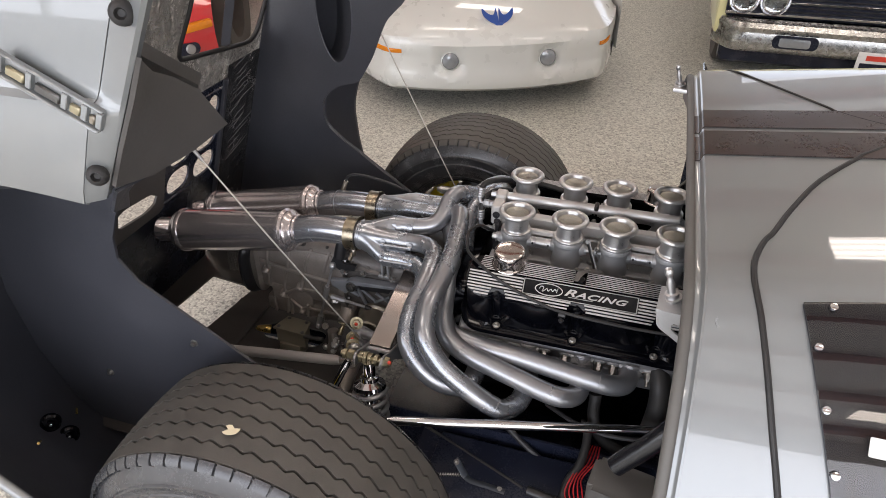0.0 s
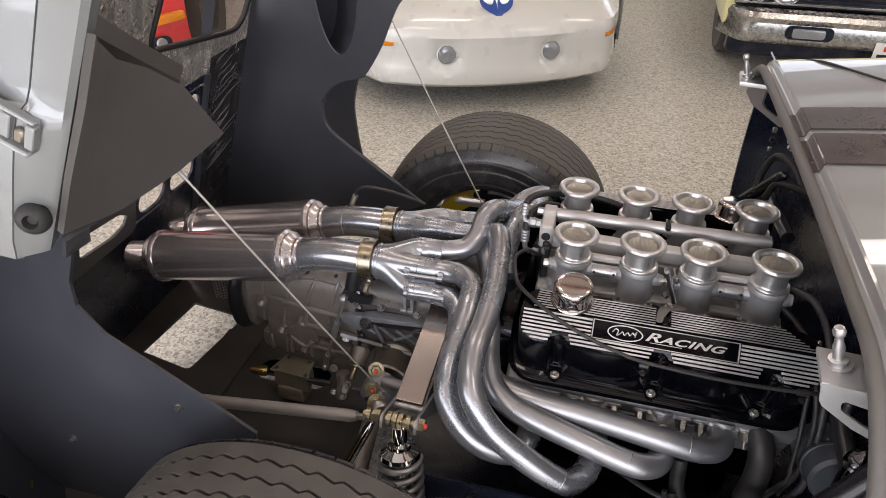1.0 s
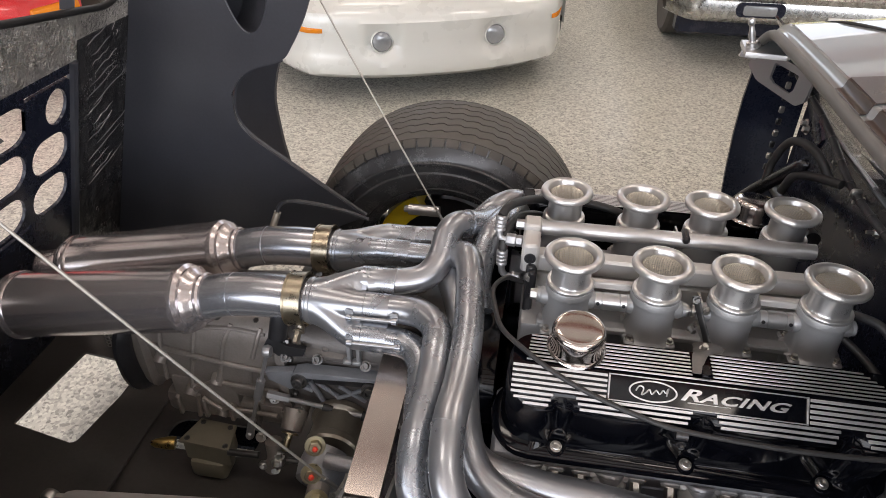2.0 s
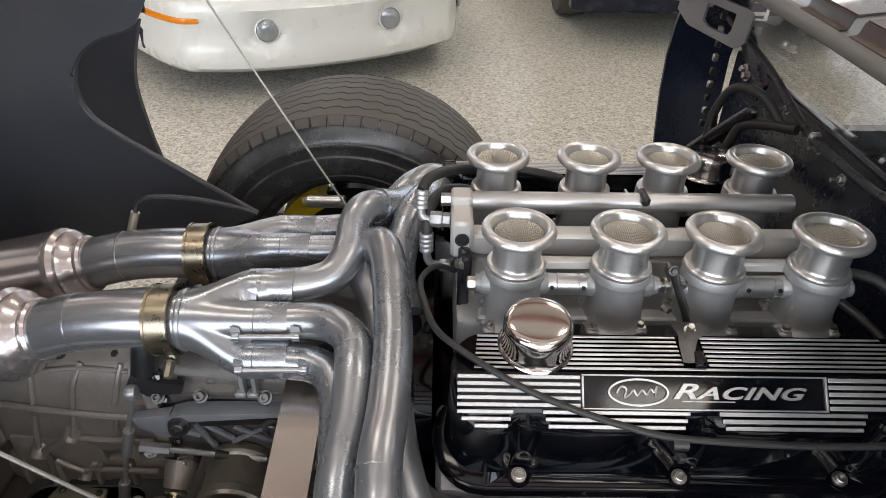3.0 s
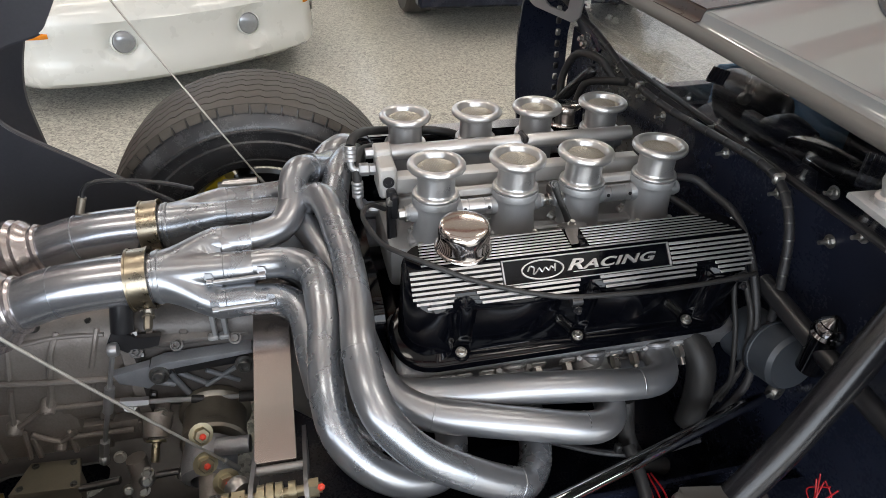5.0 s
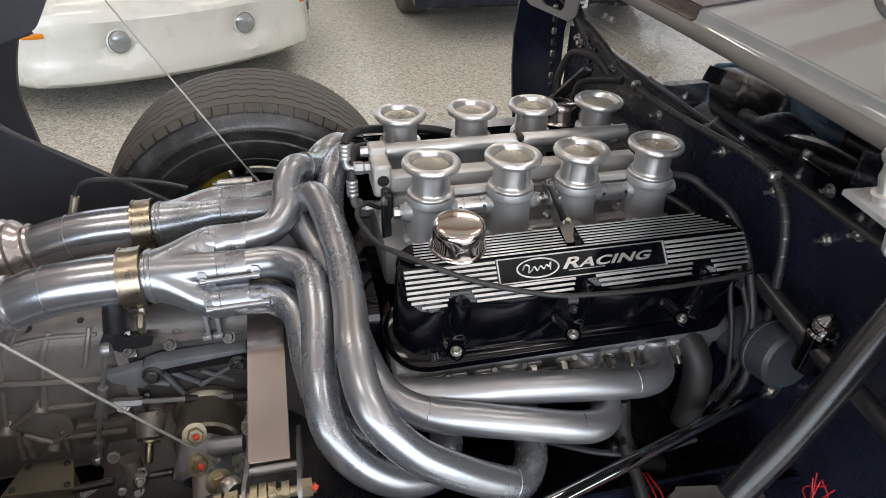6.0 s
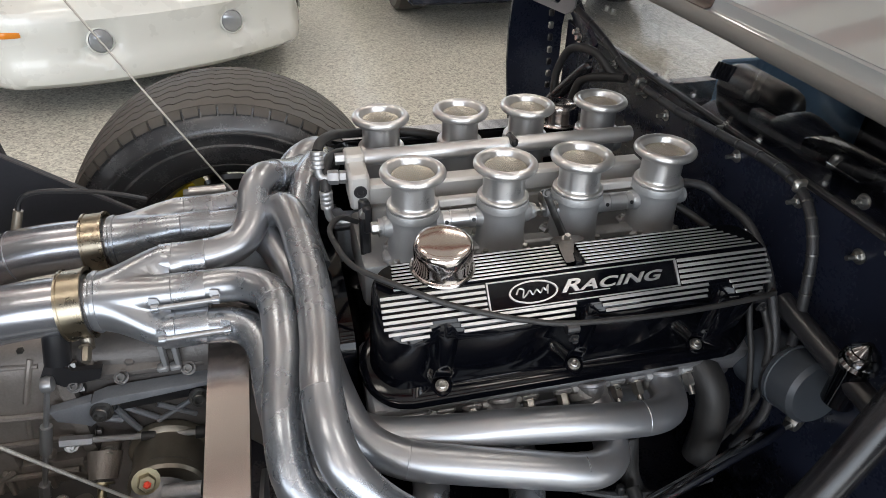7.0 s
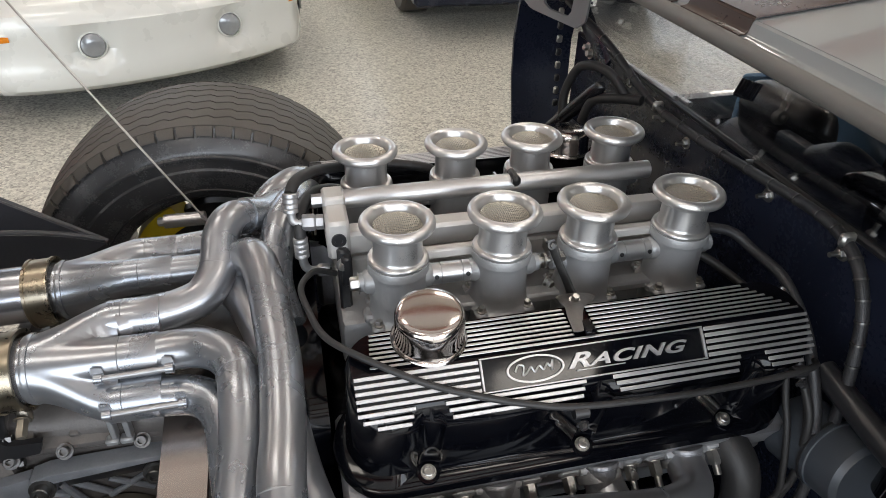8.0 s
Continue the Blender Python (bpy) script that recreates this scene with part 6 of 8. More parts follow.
def collector(x0, x1, x2, y, zc, tubes, r0):
    """Four tubes formed into one: round at x0, four lobes at x1, then straight sleeves to x2."""
    cy, cz = sum(p[0] for p in tubes) / 4, sum(p[1] for p in tubes) / 4
    rows = []
    for k in range(19):
        f = k / 18
        e = f * f * (3 - 2 * f)
        by, bz_ = y + (cy - y) * e, zc + (cz - zc) * e
        lobes = [(by + (ty - cy) * e, bz_ + (tz - cz) * e, r0 + (RP + 0.0016 - r0) * e ** 0.85) for ty, tz in tubes]
        ring = merge_outline(lobes, by, bz_)
        rows.append([(x0 + (x1 - x0) * f, a, b) for a, b in ring + ring[:1]])
    bm = sheet(bmesh.new(), rows)
    bmesh.ops.remove_doubles(bm, verts=bm.verts, dist=1e-6)
    bm.faces.new([bm.verts.new((x1 + 0.002, a, b)) for a, b in merge_outline([(ty, tz, RP) for ty, tz in tubes], cy, cz)])
    col_ = part("collector", mesh_of(bm, "collector", 60), M_STEEL, exhaust, "polished four-into-one collector")
    for ty, tz in tubes:
        bm = bmesh.new()
        sweep(bm, [(x1 - 0.012, ty, tz), (x1, ty, tz), (x2 - 0.002, ty, tz), (x2, ty, tz)], [RP + 0.0014, RP + 0.0018, RP + 0.0018, RP + 0.0010], 24, 4, False)
        sl = part("sleeve", bm, M_STEEL, col_)
        bm = lathe(bmesh.new(), [(RP + 0.0012, -0.0012), (RP + 0.0023, 0), (RP + 0.0012, 0.0012)], 24, along((x1 + 0.004, ty, tz), (1, 0, 0)))
        part("weld_bead", bm, M_STEEL, sl)
    bm = lathe(bmesh.new(), [(r0 - 0.002, -0.004), (r0 + 0.0014, -0.003), (r0 + 0.0022, 0), (r0 + 0.0014, 0.003), (r0 - 0.002, 0.004)], 36, along((x0 + 0.006, y, zc), (1, 0, 0)))
    part("collector_bead", bm, M_STEEL, col_)
    return col_


NEAR_IN = ((-0.004, 0.674), (-0.030, 0.639), (0.040, 0.6895), (0.018, 0.652))
FAR_IN = ((0.193, 0.670), (0.140, 0.675), (0.150, 0.640), (0.188, 0.634))
for y, zc, tip, ins, xc, xm in ((0.004, 0.668, 0.578, NEAR_IN, -0.402, -0.556), (0.156, 0.656, 0.549, FAR_IN, -0.408, -0.566)):
    collector(xc + 0.016, -0.298, -0.256, y, zc, ins, 0.0355)
    cl_ = part("band_clamp", clamp_ring(bmesh.new(), (xc, y, zc), (1, 0, 0.04), 0.0385, 0.027, 0.0032, False), M_BRONZE, exhaust, "bronze-tinted band clamp")
    cbm = bmesh.new()
    sweep(cbm, [(xc, y - 0.010, zc - 0.036), (xc, y - 0.018, zc - 0.054)], 0.0075, 10)
    bolt(cbm, (xc, y - 0.022, zc - 0.048), (0, -1, -0.5), 0.006, 0.02)
    part("clamp_bolt", cbm, M_FLANGE, cl_)
    for s_ in (-1, 1):                        # rolled edges of the band
        part("band_edge", clamp_ring(bmesh.new(), (xc + s_ * 0.0125, y, zc + s_ * 0.0005), (1, 0, 0.04), 0.0395, 0.003, 0.0036, False), M_BRONZE, cl_)
    # link pipe, muffler and tip
    a = Vector((xm, y, zc - 0.020))
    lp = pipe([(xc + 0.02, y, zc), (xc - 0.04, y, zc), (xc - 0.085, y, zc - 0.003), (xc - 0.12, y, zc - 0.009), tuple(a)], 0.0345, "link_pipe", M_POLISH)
    weld(lp, (xc - 0.106, y, zc - 0.006), (1, 0, 0.14), 0.0345)
    b = Vector((-0.945, y - 0.010, tip + 0.004))
    ax = (b - a).normalized()
    L = (b - a).length
    bm = bmesh.new()
    lathe(bm, [(0.0, -0.003), (0.037, -0.003), (0.040, 0.0), (0.038, 0.006), (0.041, 0.010), (0.047, 0.014), (0.052, 0.02), (0.050, 0.026), (0.056, 0.031), (0.057, 0.038), (0.0548, 0.042), (0.0548, L - 0.060), (0.0578, L - 0.057), (0.0588, L - 0.051), (0.0578, L - 0.045), (0.0552, L - 0.042), (0.0545, L - 0.038), (0.050, L - 0.030), (0.040, L - 0.026), (0.0345, L - 0.02), (0.0345, L + 0.03), (0.032, L + 0.03), (0.032, L - 0.02), (0.0, L - 0.02)], 44, along(a, ax))
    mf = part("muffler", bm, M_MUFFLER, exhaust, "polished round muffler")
    if y == 0:
        # stamped marks on the shell, too faint to read
        mm = along(a.lerp(b, 0.56), ax)
        for k in range(9):
            bm = bmesh.new()
            box(bm, (0, 0, 0), (0.0006, 0.006, 0.010 if k % 3 else 0.007), 0, mm @ pose(0, 0, -0.06 + 0.0135 * k, 0, 0, 118) @ Matrix.Translation((0.0550, 0, 0)))
            part("stamped_mark", bm, M_STEELD, mf)

# brass-ended line that loops behind the far pipe
bm = bmesh.new()
sweep(bm, [(-0.505, 0.185, 0.690), (-0.500, 0.190, 0.712), (-0.482, 0.195, 0.722), (-0.44, 0.205, 0.715), (-0.39, 0.215, 0.700), (-0.35, 0.225, 0.68)], 0.0035, 8)
bl_ = part("brake_line", bm, M_BLACKTUBE, exhaust, "thin black line with a bronze end")
part("line_end", sweep(bmesh.new(), [(-0.513, 0.180, 0.674), (-0.503, 0.187, 0.702)], 0.0062, 12), M_FLANGE, bl_)

# springs and tabs that hold the slip joints
for (xa, za), (xb, zb), y in SPRINGS:
    sp_ = part("joint_spring", sweep(bmesh.new(), [(xa, y, za), (xb, y, zb)], 0.0032, 10), M_STEELD, exhaust)
    for x, z in ((xa, za), (xb, zb)):
        bm = bmesh.new()
        prism(bm, [(-0.006, 0.009), (0.003, 0.007), (0.005, 0.0), (0.003, -0.004), (-0.003, -0.004), (-0.007, 0.002)], 0.002, along((x, y + 0.004, z + 0.003), (0.1, -1, 0.3), (0, 0, 1)))
        lathe(bm, [(0, -0.004), (0.0055, -0.004), (0.0055, 0.004), (0, 0.004)], 10, along((x, y, z), (1, 0, 0)))
        part("spring_tab", bm, M_STEEL, sp_)

# ---------------------------------------------------------------- gearbox
gearbox = thing("transaxle", (-0.45, C, 0.3), "grey cast transaxle with ribs, bolts and shift linkage", "gearbox")
secs = [(-0.735, 0.050, 0.500, 0.050), (-0.73, 0.085, 0.498, 0.080), (-0.70, 0.092, 0.497, 0.088), (-0.695, 0.078, 0.500, 0.076), (-0.62, 0.084, 0.500, 0.090), (-0.50, 0.090, 0.505, 0.096),
        (-0.455, 0.092, 0.512, 0.092), (-0.45, 0.105, 0.513, 0.105), (-0.435, 0.105, 0.513, 0.105), (-0.43, 0.094, 0.512, 0.094), (-0.33, 0.100, 0.510, 0.098), (-0.25, 0.108, 0.505, 0.108), (-0.19, 0.135, 0.49, 0.135), (-0.13, 0.165, 0.475, 0.165)]


def shell(lo, hi):
    """The casing between two stations, with rounded corners."""
    rows = []
    for x, hw, zc, hh in secs[lo:hi]:
        ring = rounded(2 * hw, 2 * hh, min(hw, hh) * 0.42, 4)
        rows.append([(x, C + a, zc + b) for a, b in ring + ring[:1]])
    bm = sheet(bmesh.new(), rows)
    bmesh.ops.remove_doubles(bm, verts=bm.verts, dist=1e-6)
    return bm


bm = shell(0, 9)
bm.faces.new([bm.verts.new((-0.734, C + a, 0.5 + b)) for a, b in rounded(0.098, 0.098, 0.02, 4)])
case = part("casing", bm, M_GEARCASE, gearbox, "dull brown-grey cast rear casing")
front_case = part("casing", shell(8, 14), M_DARKCAST, gearbox, "dull cast aluminium front casing")
NY = C - 0.090
FY = C - 0.104


def rib(name, bm):
    return part(name, bm, M_GEARCASE, case)


for name_, r_, path_ in (("rib", 0.0040, ((-0.596, 0.016, 0.590), (-0.596, 0.002, 0.572), (-0.606, -0.002, 0.526))), ("rib", 0.0040, ((-0.610, -0.002, 0.507), (-0.620, -0.003, 0.470), (-0.625, -0.005, 0.440))),
                          ("rib", 0.0042, ((-0.531, 0.010, 0.590), (-0.543, -0.004, 0.563), (-0.555, -0.004, 0.522))), ("rib", 0.0050, ((-0.557, -0.004, 0.512), (-0.562, -0.006, 0.490), (-0.569, -0.008, 0.470))),
                          ("rib", 0.0040, ((-0.478, 0.006, 0.592), (-0.483, -0.004, 0.574), (-0.497, -0.006, 0.533))), ("rib", 0.0040, ((-0.503, -0.006, 0.504), (-0.507, -0.006, 0.490), (-0.510, -0.006, 0.474))),
                          ("rib", 0.0038, ((-0.660, 0.004, 0.575), (-0.665, -0.001, 0.53), (-0.672, -0.001, 0.45))),
                          ("flange_rib", 0.0050, ((-0.690, 0.004, 0.526), (-0.62, -0.002, 0.520), (-0.555, -0.005, 0.513), (-0.462, -0.008, 0.506))),
                          ("upper_edge", 0.0034, ((-0.66, 0.012, 0.576), (-0.585, 0.005, 0.579), (-0.531, 0.005, 0.585), (-0.470, 0.001, 0.584))),
                          ("lower_edge", 0.0045, ((-0.566, -0.004, 0.463), (-0.53, -0.006, 0.462), (-0.460, -0.008, 0.462))),
                          ("web", 0.0048, ((-0.566, -0.006, 0.472), (-0.590, -0.006, 0.456), (-0.618, -0.007, 0.438))),
                          ("web", 0.0042, ((-0.616, -0.007, 0.425), (-0.620, -0.006, 0.395), (-0.625, -0.004, 0.366))),
                          ("web", 0.0042, ((-0.608, -0.007, 0.419), (-0.590, -0.007, 0.404), (-0.574, -0.007, 0.394))), ("web", 0.0042, ((-0.574, -0.007, 0.394), (-0.562, -0.007, 0.402), (-0.549, -0.007, 0.411))),
                          ("lower_edge", 0.0045, ((-0.560, -0.006, 0.400), (-0.52, -0.007, 0.399), (-0.470, -0.008, 0.398)))):
    rib(name_, sweep(bmesh.new(), path_, r_, 8, 4))
rib("lower_wall", box(bmesh.new(), (-0.605, 0.012, 0.410), (0.125, 0.026, 0.095), 0.008, None, 2))
for p, r_ in (((-0.573, -0.004, 0.466), 0.0105), ((-0.627, -0.004, 0.432), 0.0105), ((-0.578, -0.002, 0.383), 0.0090), ((-0.672, 0.000, 0.50), 0.0100), ((-0.500, -0.002, 0.435), 0.0095)):
    bs = rib("boss", lathe(bmesh.new(), [(0, -0.014), (r_ * 1.15, -0.014), (r_, 0.008), (r_ * 0.92, 0.0095), (r_ * 0.66, 0.0095), (r_ * 0.60, 0.004), (0, 0.004)], 20, along(p, (-0.12, -0.80, -0.55))))
    part("boss_bolt", bolt(bmesh.new(), Vector(p) + 0.0042 * Vector((-0.12, -0.80, -0.55)).normalized(), (-0.12, -0.80, -0.55), r_ * 0.42, 0.004, False), M_DARKZINC, bs)
for k in range(5):
    part("flange_bolt", bolt(bmesh.new(), (-0.4295, NY - 0.009, 0.43 + 0.04 * k), (1, 0, 0), 0.0055, 0.007), M_DARKZINC, case)
# lower casting under the casing
bm = bmesh.new()
box(bm, (-0.56, C - 0.03, 0.385), (0.26, 0.11, 0.05), 0.012, None, 2)
for k in range(5):
    box(bm, (-0.66 + 0.05 * k, C - 0.088, 0.388), (0.008, 0.012, 0.046), 0.002)
part("sump_casting", bm, M_GEARCASE, gearbox)
# inclined upper cover, ledge with its arm, webs below
bm = bmesh.new()
cm = Matrix.Translation((-0.335, -0.002, 0.580)) @ pose(0, 0, 0, 34, 0, 0)
box(bm, (0, 0.02, -0.004), (0.20, 0.085, 0.012), 0.004, cm)
for x in (-0.075, -0.03, 0.05):
    box(bm, (x, 0.025, 0.003), (0.012, 0.07, 0.006), 0.002, cm)
cvr = part("top_cover", bm, M_DARKCAST, gearbox)


def socket_bolt(p, d, parent, k=1.0):
    bb = bmesh.new()
    lathe(bb, [(0, 0), (0.0125 * k, 0), (0.0125 * k, 0.003 * k), (0.0085 * k, 0.003 * k), (0.0085 * k, 0.011 * k), (0.0075 * k, 0.012 * k), (0.0045 * k, 0.012 * k), (0.0045 * k, 0.007 * k), (0, 0.007 * k)], 18, along(p, d))
    return part("socket_bolt", bb, M_DARKZINC, parent)


for p in ((-0.430, -0.020, 0.562), (-0.375, -0.022, 0.567), (-0.296, -0.022, 0.566)):
    socket_bolt(p, (0, -0.75, 0.66), cvr, 0.72)
arm = bmesh.new()
prism(arm, [(-0.418, 0.527), (-0.413, 0.546), (-0.395, 0.552), (-0.275, 0.556), (-0.270, 0.548), (-0.392, 0.541), (-0.392, 0.523), (-0.405, 0.517)], 0.022, Matrix.Translation((0, FY, 0)) @ XZ, 0.002)
ar = part("side_arm", arm, M_ARM, gearbox)
# A black plate stands in for the shaded slot below the ledge.
prism_ = prism(bmesh.new(), [(-0.388, 0.537), (-0.288, 0.543), (-0.285, 0.524), (-0.384, 0.518)], 0.012, Matrix.Translation((0, FY, 0)) @ XZ, 0.003)
part("slot_shade", prism_, M_BLACKTUBE, ar)
part("foot", prism(bmesh.new(), [(-0.465, 0.535), (-0.415, 0.545), (-0.405, 0.515), (-0.425, 0.500), (-0.44, 0.515), (-0.46, 0.517)], 0.014, Matrix.Translation((0, FY - 0.002, 0)) @ XZ, 0.003), M_ARM, ar)
for p in ((-0.403, FY - 0.022, 0.533), (-0.288, FY - 0.018, 0.528)):
    socket_bolt(p, (0, -1, 0.25), ar, 1.1)
for a, b, w_ in (((-0.395, 0.515), (-0.372, 0.455), 0.006), ((-0.385, 0.515), (-0.345, 0.478), 0.0055), ((-0.345, 0.510), (-0.302, 0.478), 0.005), ((-0.35, 0.480), (-0.30, 0.508), 0.005), ((-0.415, 0.503), (-0.392, 0.490), 0.0075), ((-0.33, 0.472), (-0.325, 0.44), 0.005)):
    part("web", sweep(bmesh.new(), [(a[0], FY - 0.002, a[1]), (b[0], FY + 0.001, b[1])], w_ * 0.75, 8), M_ARM, ar)
bm = bmesh.new()
for x in (-0.3215, -0.3065):
    box(bm, (x, -0.020, 0.597), (0.006, 0.012, 0.044), 0.001, None)
    box(bm, (x - 0.003, -0.023, 0.574), (0.014, 0.012, 0.008), 0.002, None)
part("pipe_bracket", bm, M_CASTALU, gearbox, "pale forked exhaust bracket")
for x, z in ((-0.42, 0.44), (-0.385, 0.415), (-0.27, 0.47), (-0.25, 0.44)):
    part("boss", lathe(bmesh.new(), [(0, -0.01), (0.012, -0.01), (0.011, 0.006), (0, 0.006)], 14, along((x, FY, z), (0, -1, 0.1))), M_GEARCASE, front_case)
    part("boss_bolt", bolt(bmesh.new(), (x, FY - 0.006, z + 0.0006), (0, -1, 0.1), 0.0062, 0.007), M_ZINC, front_case)
for x in (-0.66, -0.60, -0.56, -0.49):
    part("boss_bolt", bolt(bmesh.new(), (x, NY + 0.024, 0.594), (0, -0.5, 1), 0.005, 0.006), M_DARKZINC, case)
# shift lever, rods and ball joints
bm = bmesh.new()
sweep(bm, [(-0.428, 0.01, 0.675), (-0.433, -0.004, 0.645), (-0.440, -0.016, 0.600)], 0.0150, 14)
prism(bm, [(-0.462, 0.585), (-0.448, 0.612), (-0.425, 0.590), (-0.392, 0.588), (-0.398, 0.572), (-0.440, 0.566)], 0.008, Matrix.Translation((0, -0.016, 0)) @ Matrix(((1, 0, 0, 0), (0, 0, -1, 0), (0, 1, 0, 0), (0, 0, 0, 1))))
part("shift_turret", bm, M_BLACKTUBE, gearbox, "black shift lever boot")
bm = bmesh.new()
sweep(bm, [(-0.455, -0.030, 0.577), (-0.478, -0.032, 0.50), (-0.512, -0.034, 0.385)], 0.0034, 8)
sweep(bm, [(-0.474, -0.032, 0.513), (-0.487, -0.033, 0.468)], 0.0072, 10)
sweep(bm, [(-0.505, -0.034, 0.41), (-0.513, -0.034, 0.38)], 0.0075, 6)
lathe(bm, [(0, -0.008), (0.008, -0.005), (0.010, 0), (0.008, 0.005), (0, 0.008)], 14, along((-0.514, -0.036, 0.374), (1, 0, 0)))
lathe(bm, [(0, -0.009), (0.009, -0.006), (0.011, 0), (0.009, 0.006), (0, 0.009)], 14, along((-0.454, -0.030, 0.580), (1, 0, 0)))
part("shift_rod", bm, M_STEELD, gearbox)
bm = bmesh.new()
sweep(bm, [(-0.462, -0.030, 0.478), (-0.40, -0.031, 0.471), (-0.328, -0.033, 0.463), (-0.25, -0.035, 0.456)], 0.004, 8)
sweep(bm, [(-0.468, -0.030, 0.479), (-0.43, -0.030, 0.474)], 0.0075, 6)
part("shift_cable", bm, M_STEELD, gearbox)
part("cable_sleeve", sweep(bmesh.new(), [(-0.372, -0.032, 0.468), (-0.355, -0.0325, 0.466)], 0.0062, 12), M_RUBBER, gearbox)
part("cable_sleeve", sweep(bmesh.new(), [(-0.305, -0.0335, 0.4605), (-0.255, -0.035, 0.4565)], 0.0085, 12), M_RUBBER, gearbox)
bm = bmesh.new()
sweep(bm, [(-0.470, -0.040, 0.37), (-0.468, -0.046, 0.335), (-0.48, -0.045, 0.30)], 0.015, 12)
lk = part("shift_linkage", bm, M_GEARCASE, gearbox, "dark jointed shift linkage")
for a, b, r_ in (((-0.556, -0.050, 0.333), (-0.498, -0.050, 0.337), 0.0062), ((-0.446, -0.050, 0.335), (-0.413, -0.050, 0.336), 0.0055)):
    part("linkage_rod", sweep(bmesh.new(), [a, b], r_, 12), M_DARKZINC, lk)
for p, r_ in (((-0.459, -0.058, 0.338), 0.012), ((-0.409, -0.052, 0.328), 0.009), ((-0.490, -0.055, 0.318), 0.009)):
    bm = lathe(bmesh.new(), [(0, -r_), (r_ * 0.7, -r_ * 0.7), (r_, 0), (r_ * 0.7, r_ * 0.7), (r_ * 0.45, r_ * 0.8), (r_ * 0.45, r_ * 1.1), (0, r_ * 1.1)], 16, along(p, (0.2, -0.8, 0.5)))
    part("ball_joint", bm, M_ZINC, lk)
for p in ((-0.468, -0.056, 0.312), (-0.486, -0.050, 0.389), (-0.457, -0.030, 0.470), (-0.455, -0.056, 0.352)):
    part("joint_bolt", bolt(bmesh.new(), p, (0.1, -0.8, 0.5), 0.0062, 0.007), M_ZINC, lk)
bm = lathe(bmesh.new(), [(0, 0), (0.0145, 0), (0.0145, 0.003), (0.009, 0.0035), (0.006, 0.004), (0.006, 0.030), (0.005, 0.032), (0, 0.032)], 22, along((-0.432, -0.046, 0.408), (-0.1, -0.75, -0.6)))
part("mount_pin", bm, M_PLATED, gearbox, "plated pin with a wide washer")
part("mount_boss", lathe(bmesh.new(), [(0, -0.04), (0.022, -0.04), (0.018, -0.004), (0, -0.004)], 18, along((-0.432, -0.046, 0.408), (-0.1, -0.75, -0.6))), M_GEARCASE, gearbox)
# small actuator box with a brass nozzle below the casing
bm = bmesh.new()
prism(bm, [(-0.632, 0.006), (-0.568, 0.001), (-0.558, -0.048), (-0.648, -0.042)], 0.045, Matrix.Translation((0, 0, 0.288)), 0.003)
prism(bm, [(-0.636, 0.010), (-0.564, 0.005), (-0.553, -0.052), (-0.654, -0.046)], 0.006, Matrix.Translation((0, 0, 0.334)), 0.002)
box(bm, (-0.608, -0.028, 0.268), (0.07, 0.05, 0.045), 0.01, None, 2)
pu = part("oil_pump", bm, M_PUMP, gearbox, "olive-grey oil pump with a brass fitting")
for x, y in ((-0.627, 0.001), (-0.572, -0.003), (-0.564, -0.044), (-0.640, -0.038)):
    part("lid_screw", bolt(bmesh.new(), (x, y, 0.340), (0, 0, 1), 0.0035, 0.003), M_DARKZINC, pu)
bm = bmesh.new()
lathe(bm, [(0, 0), (0.012, 0), (0.0125, 0.01), (0.008, 0.035), (0.004, 0.042), (0, 0.042)], 16, along((-0.664, -0.042, 0.325), (-1, -0.3, 0.15)))
part("brass_fitting", bm, M_BRASS, pu)
part("rear_mount", sweep(bmesh.new(), [(-0.715, NY + 0.05, 0.58), (-0.725, NY + 0.0, 0.555), (-0.73, NY - 0.008, 0.50), (-0.725, NY, 0.44), (-0.715, NY + 0.05, 0.415)], 0.018, 10, 5, True, 0.8), M_BLACKTUBE, gearbox, "dark bolted end cover")

# tray under the gearbox, with an opening to the floor, and perforated sheet
tray = bmesh.new()
hole = [(-1.036, 0.212), (-0.88, 0.194), (-0.871, 0.184), (-0.903, -0.018), (-0.912, -0.025), (-1.056, 0.0)]
out_ = [(-1.14, 0.50), (-0.78, 0.50), (-0.78, -0.42), (-1.14, -0.42)]
ctr = (-0.96, 0.10)
ring_plate(tray, radial(out_, ctr, 160), radial(hole, ctr, 160), 0.006, Matrix.Translation((0, 0, 0.245)))
part("undertray", tray, M_TRAY, tail, "black tray with a cut-out above the floor")
part("cutout_lip", box(bmesh.new(), (-0.868, 0.10, 0.238), (0.05, 0.10, 0.003), 0.001, None), M_BLACKTUBE, tail)
part("undertray_floor", ring_plate(bmesh.new(), radial([(-0.81, -0.25), (-0.39, -0.25), (-0.39, 0.30), (-0.81, 0.30)], (-0.648, 0.045), 96), radial([(-0.648 + a, 0.045 + b) for a, b in rounded(0.19, 0.075, 0.03)], (-0.648, 0.045), 96), 0.006, Matrix.Translation((0, 0, 0.232))), M_TRAY, car, "dark brown-grey undertray")
bm = bmesh.new()
for i in range(9):
    for j in range(7):
        o = 0.0045 if i % 2 else 0
        p = Vector((-0.905 + 0.009 * i, 0.150, 0.352 + 0.009 * j + o))
        ring_plate(bm, [(0.0054 * math.cos(a), 0.0054 * math.sin(a)) for a in [k * math.pi / 3 for k in range(6)]], [(0.0034 * math.cos(a), 0.0034 * math.sin(a)) for a in [k * math.pi / 3 for k in range(6)]], 0.0015, along(p, (0.2, -1, 0.3)))
part("perforated_screen", bm, M_ZINC, tail, "small perforated metal screen")

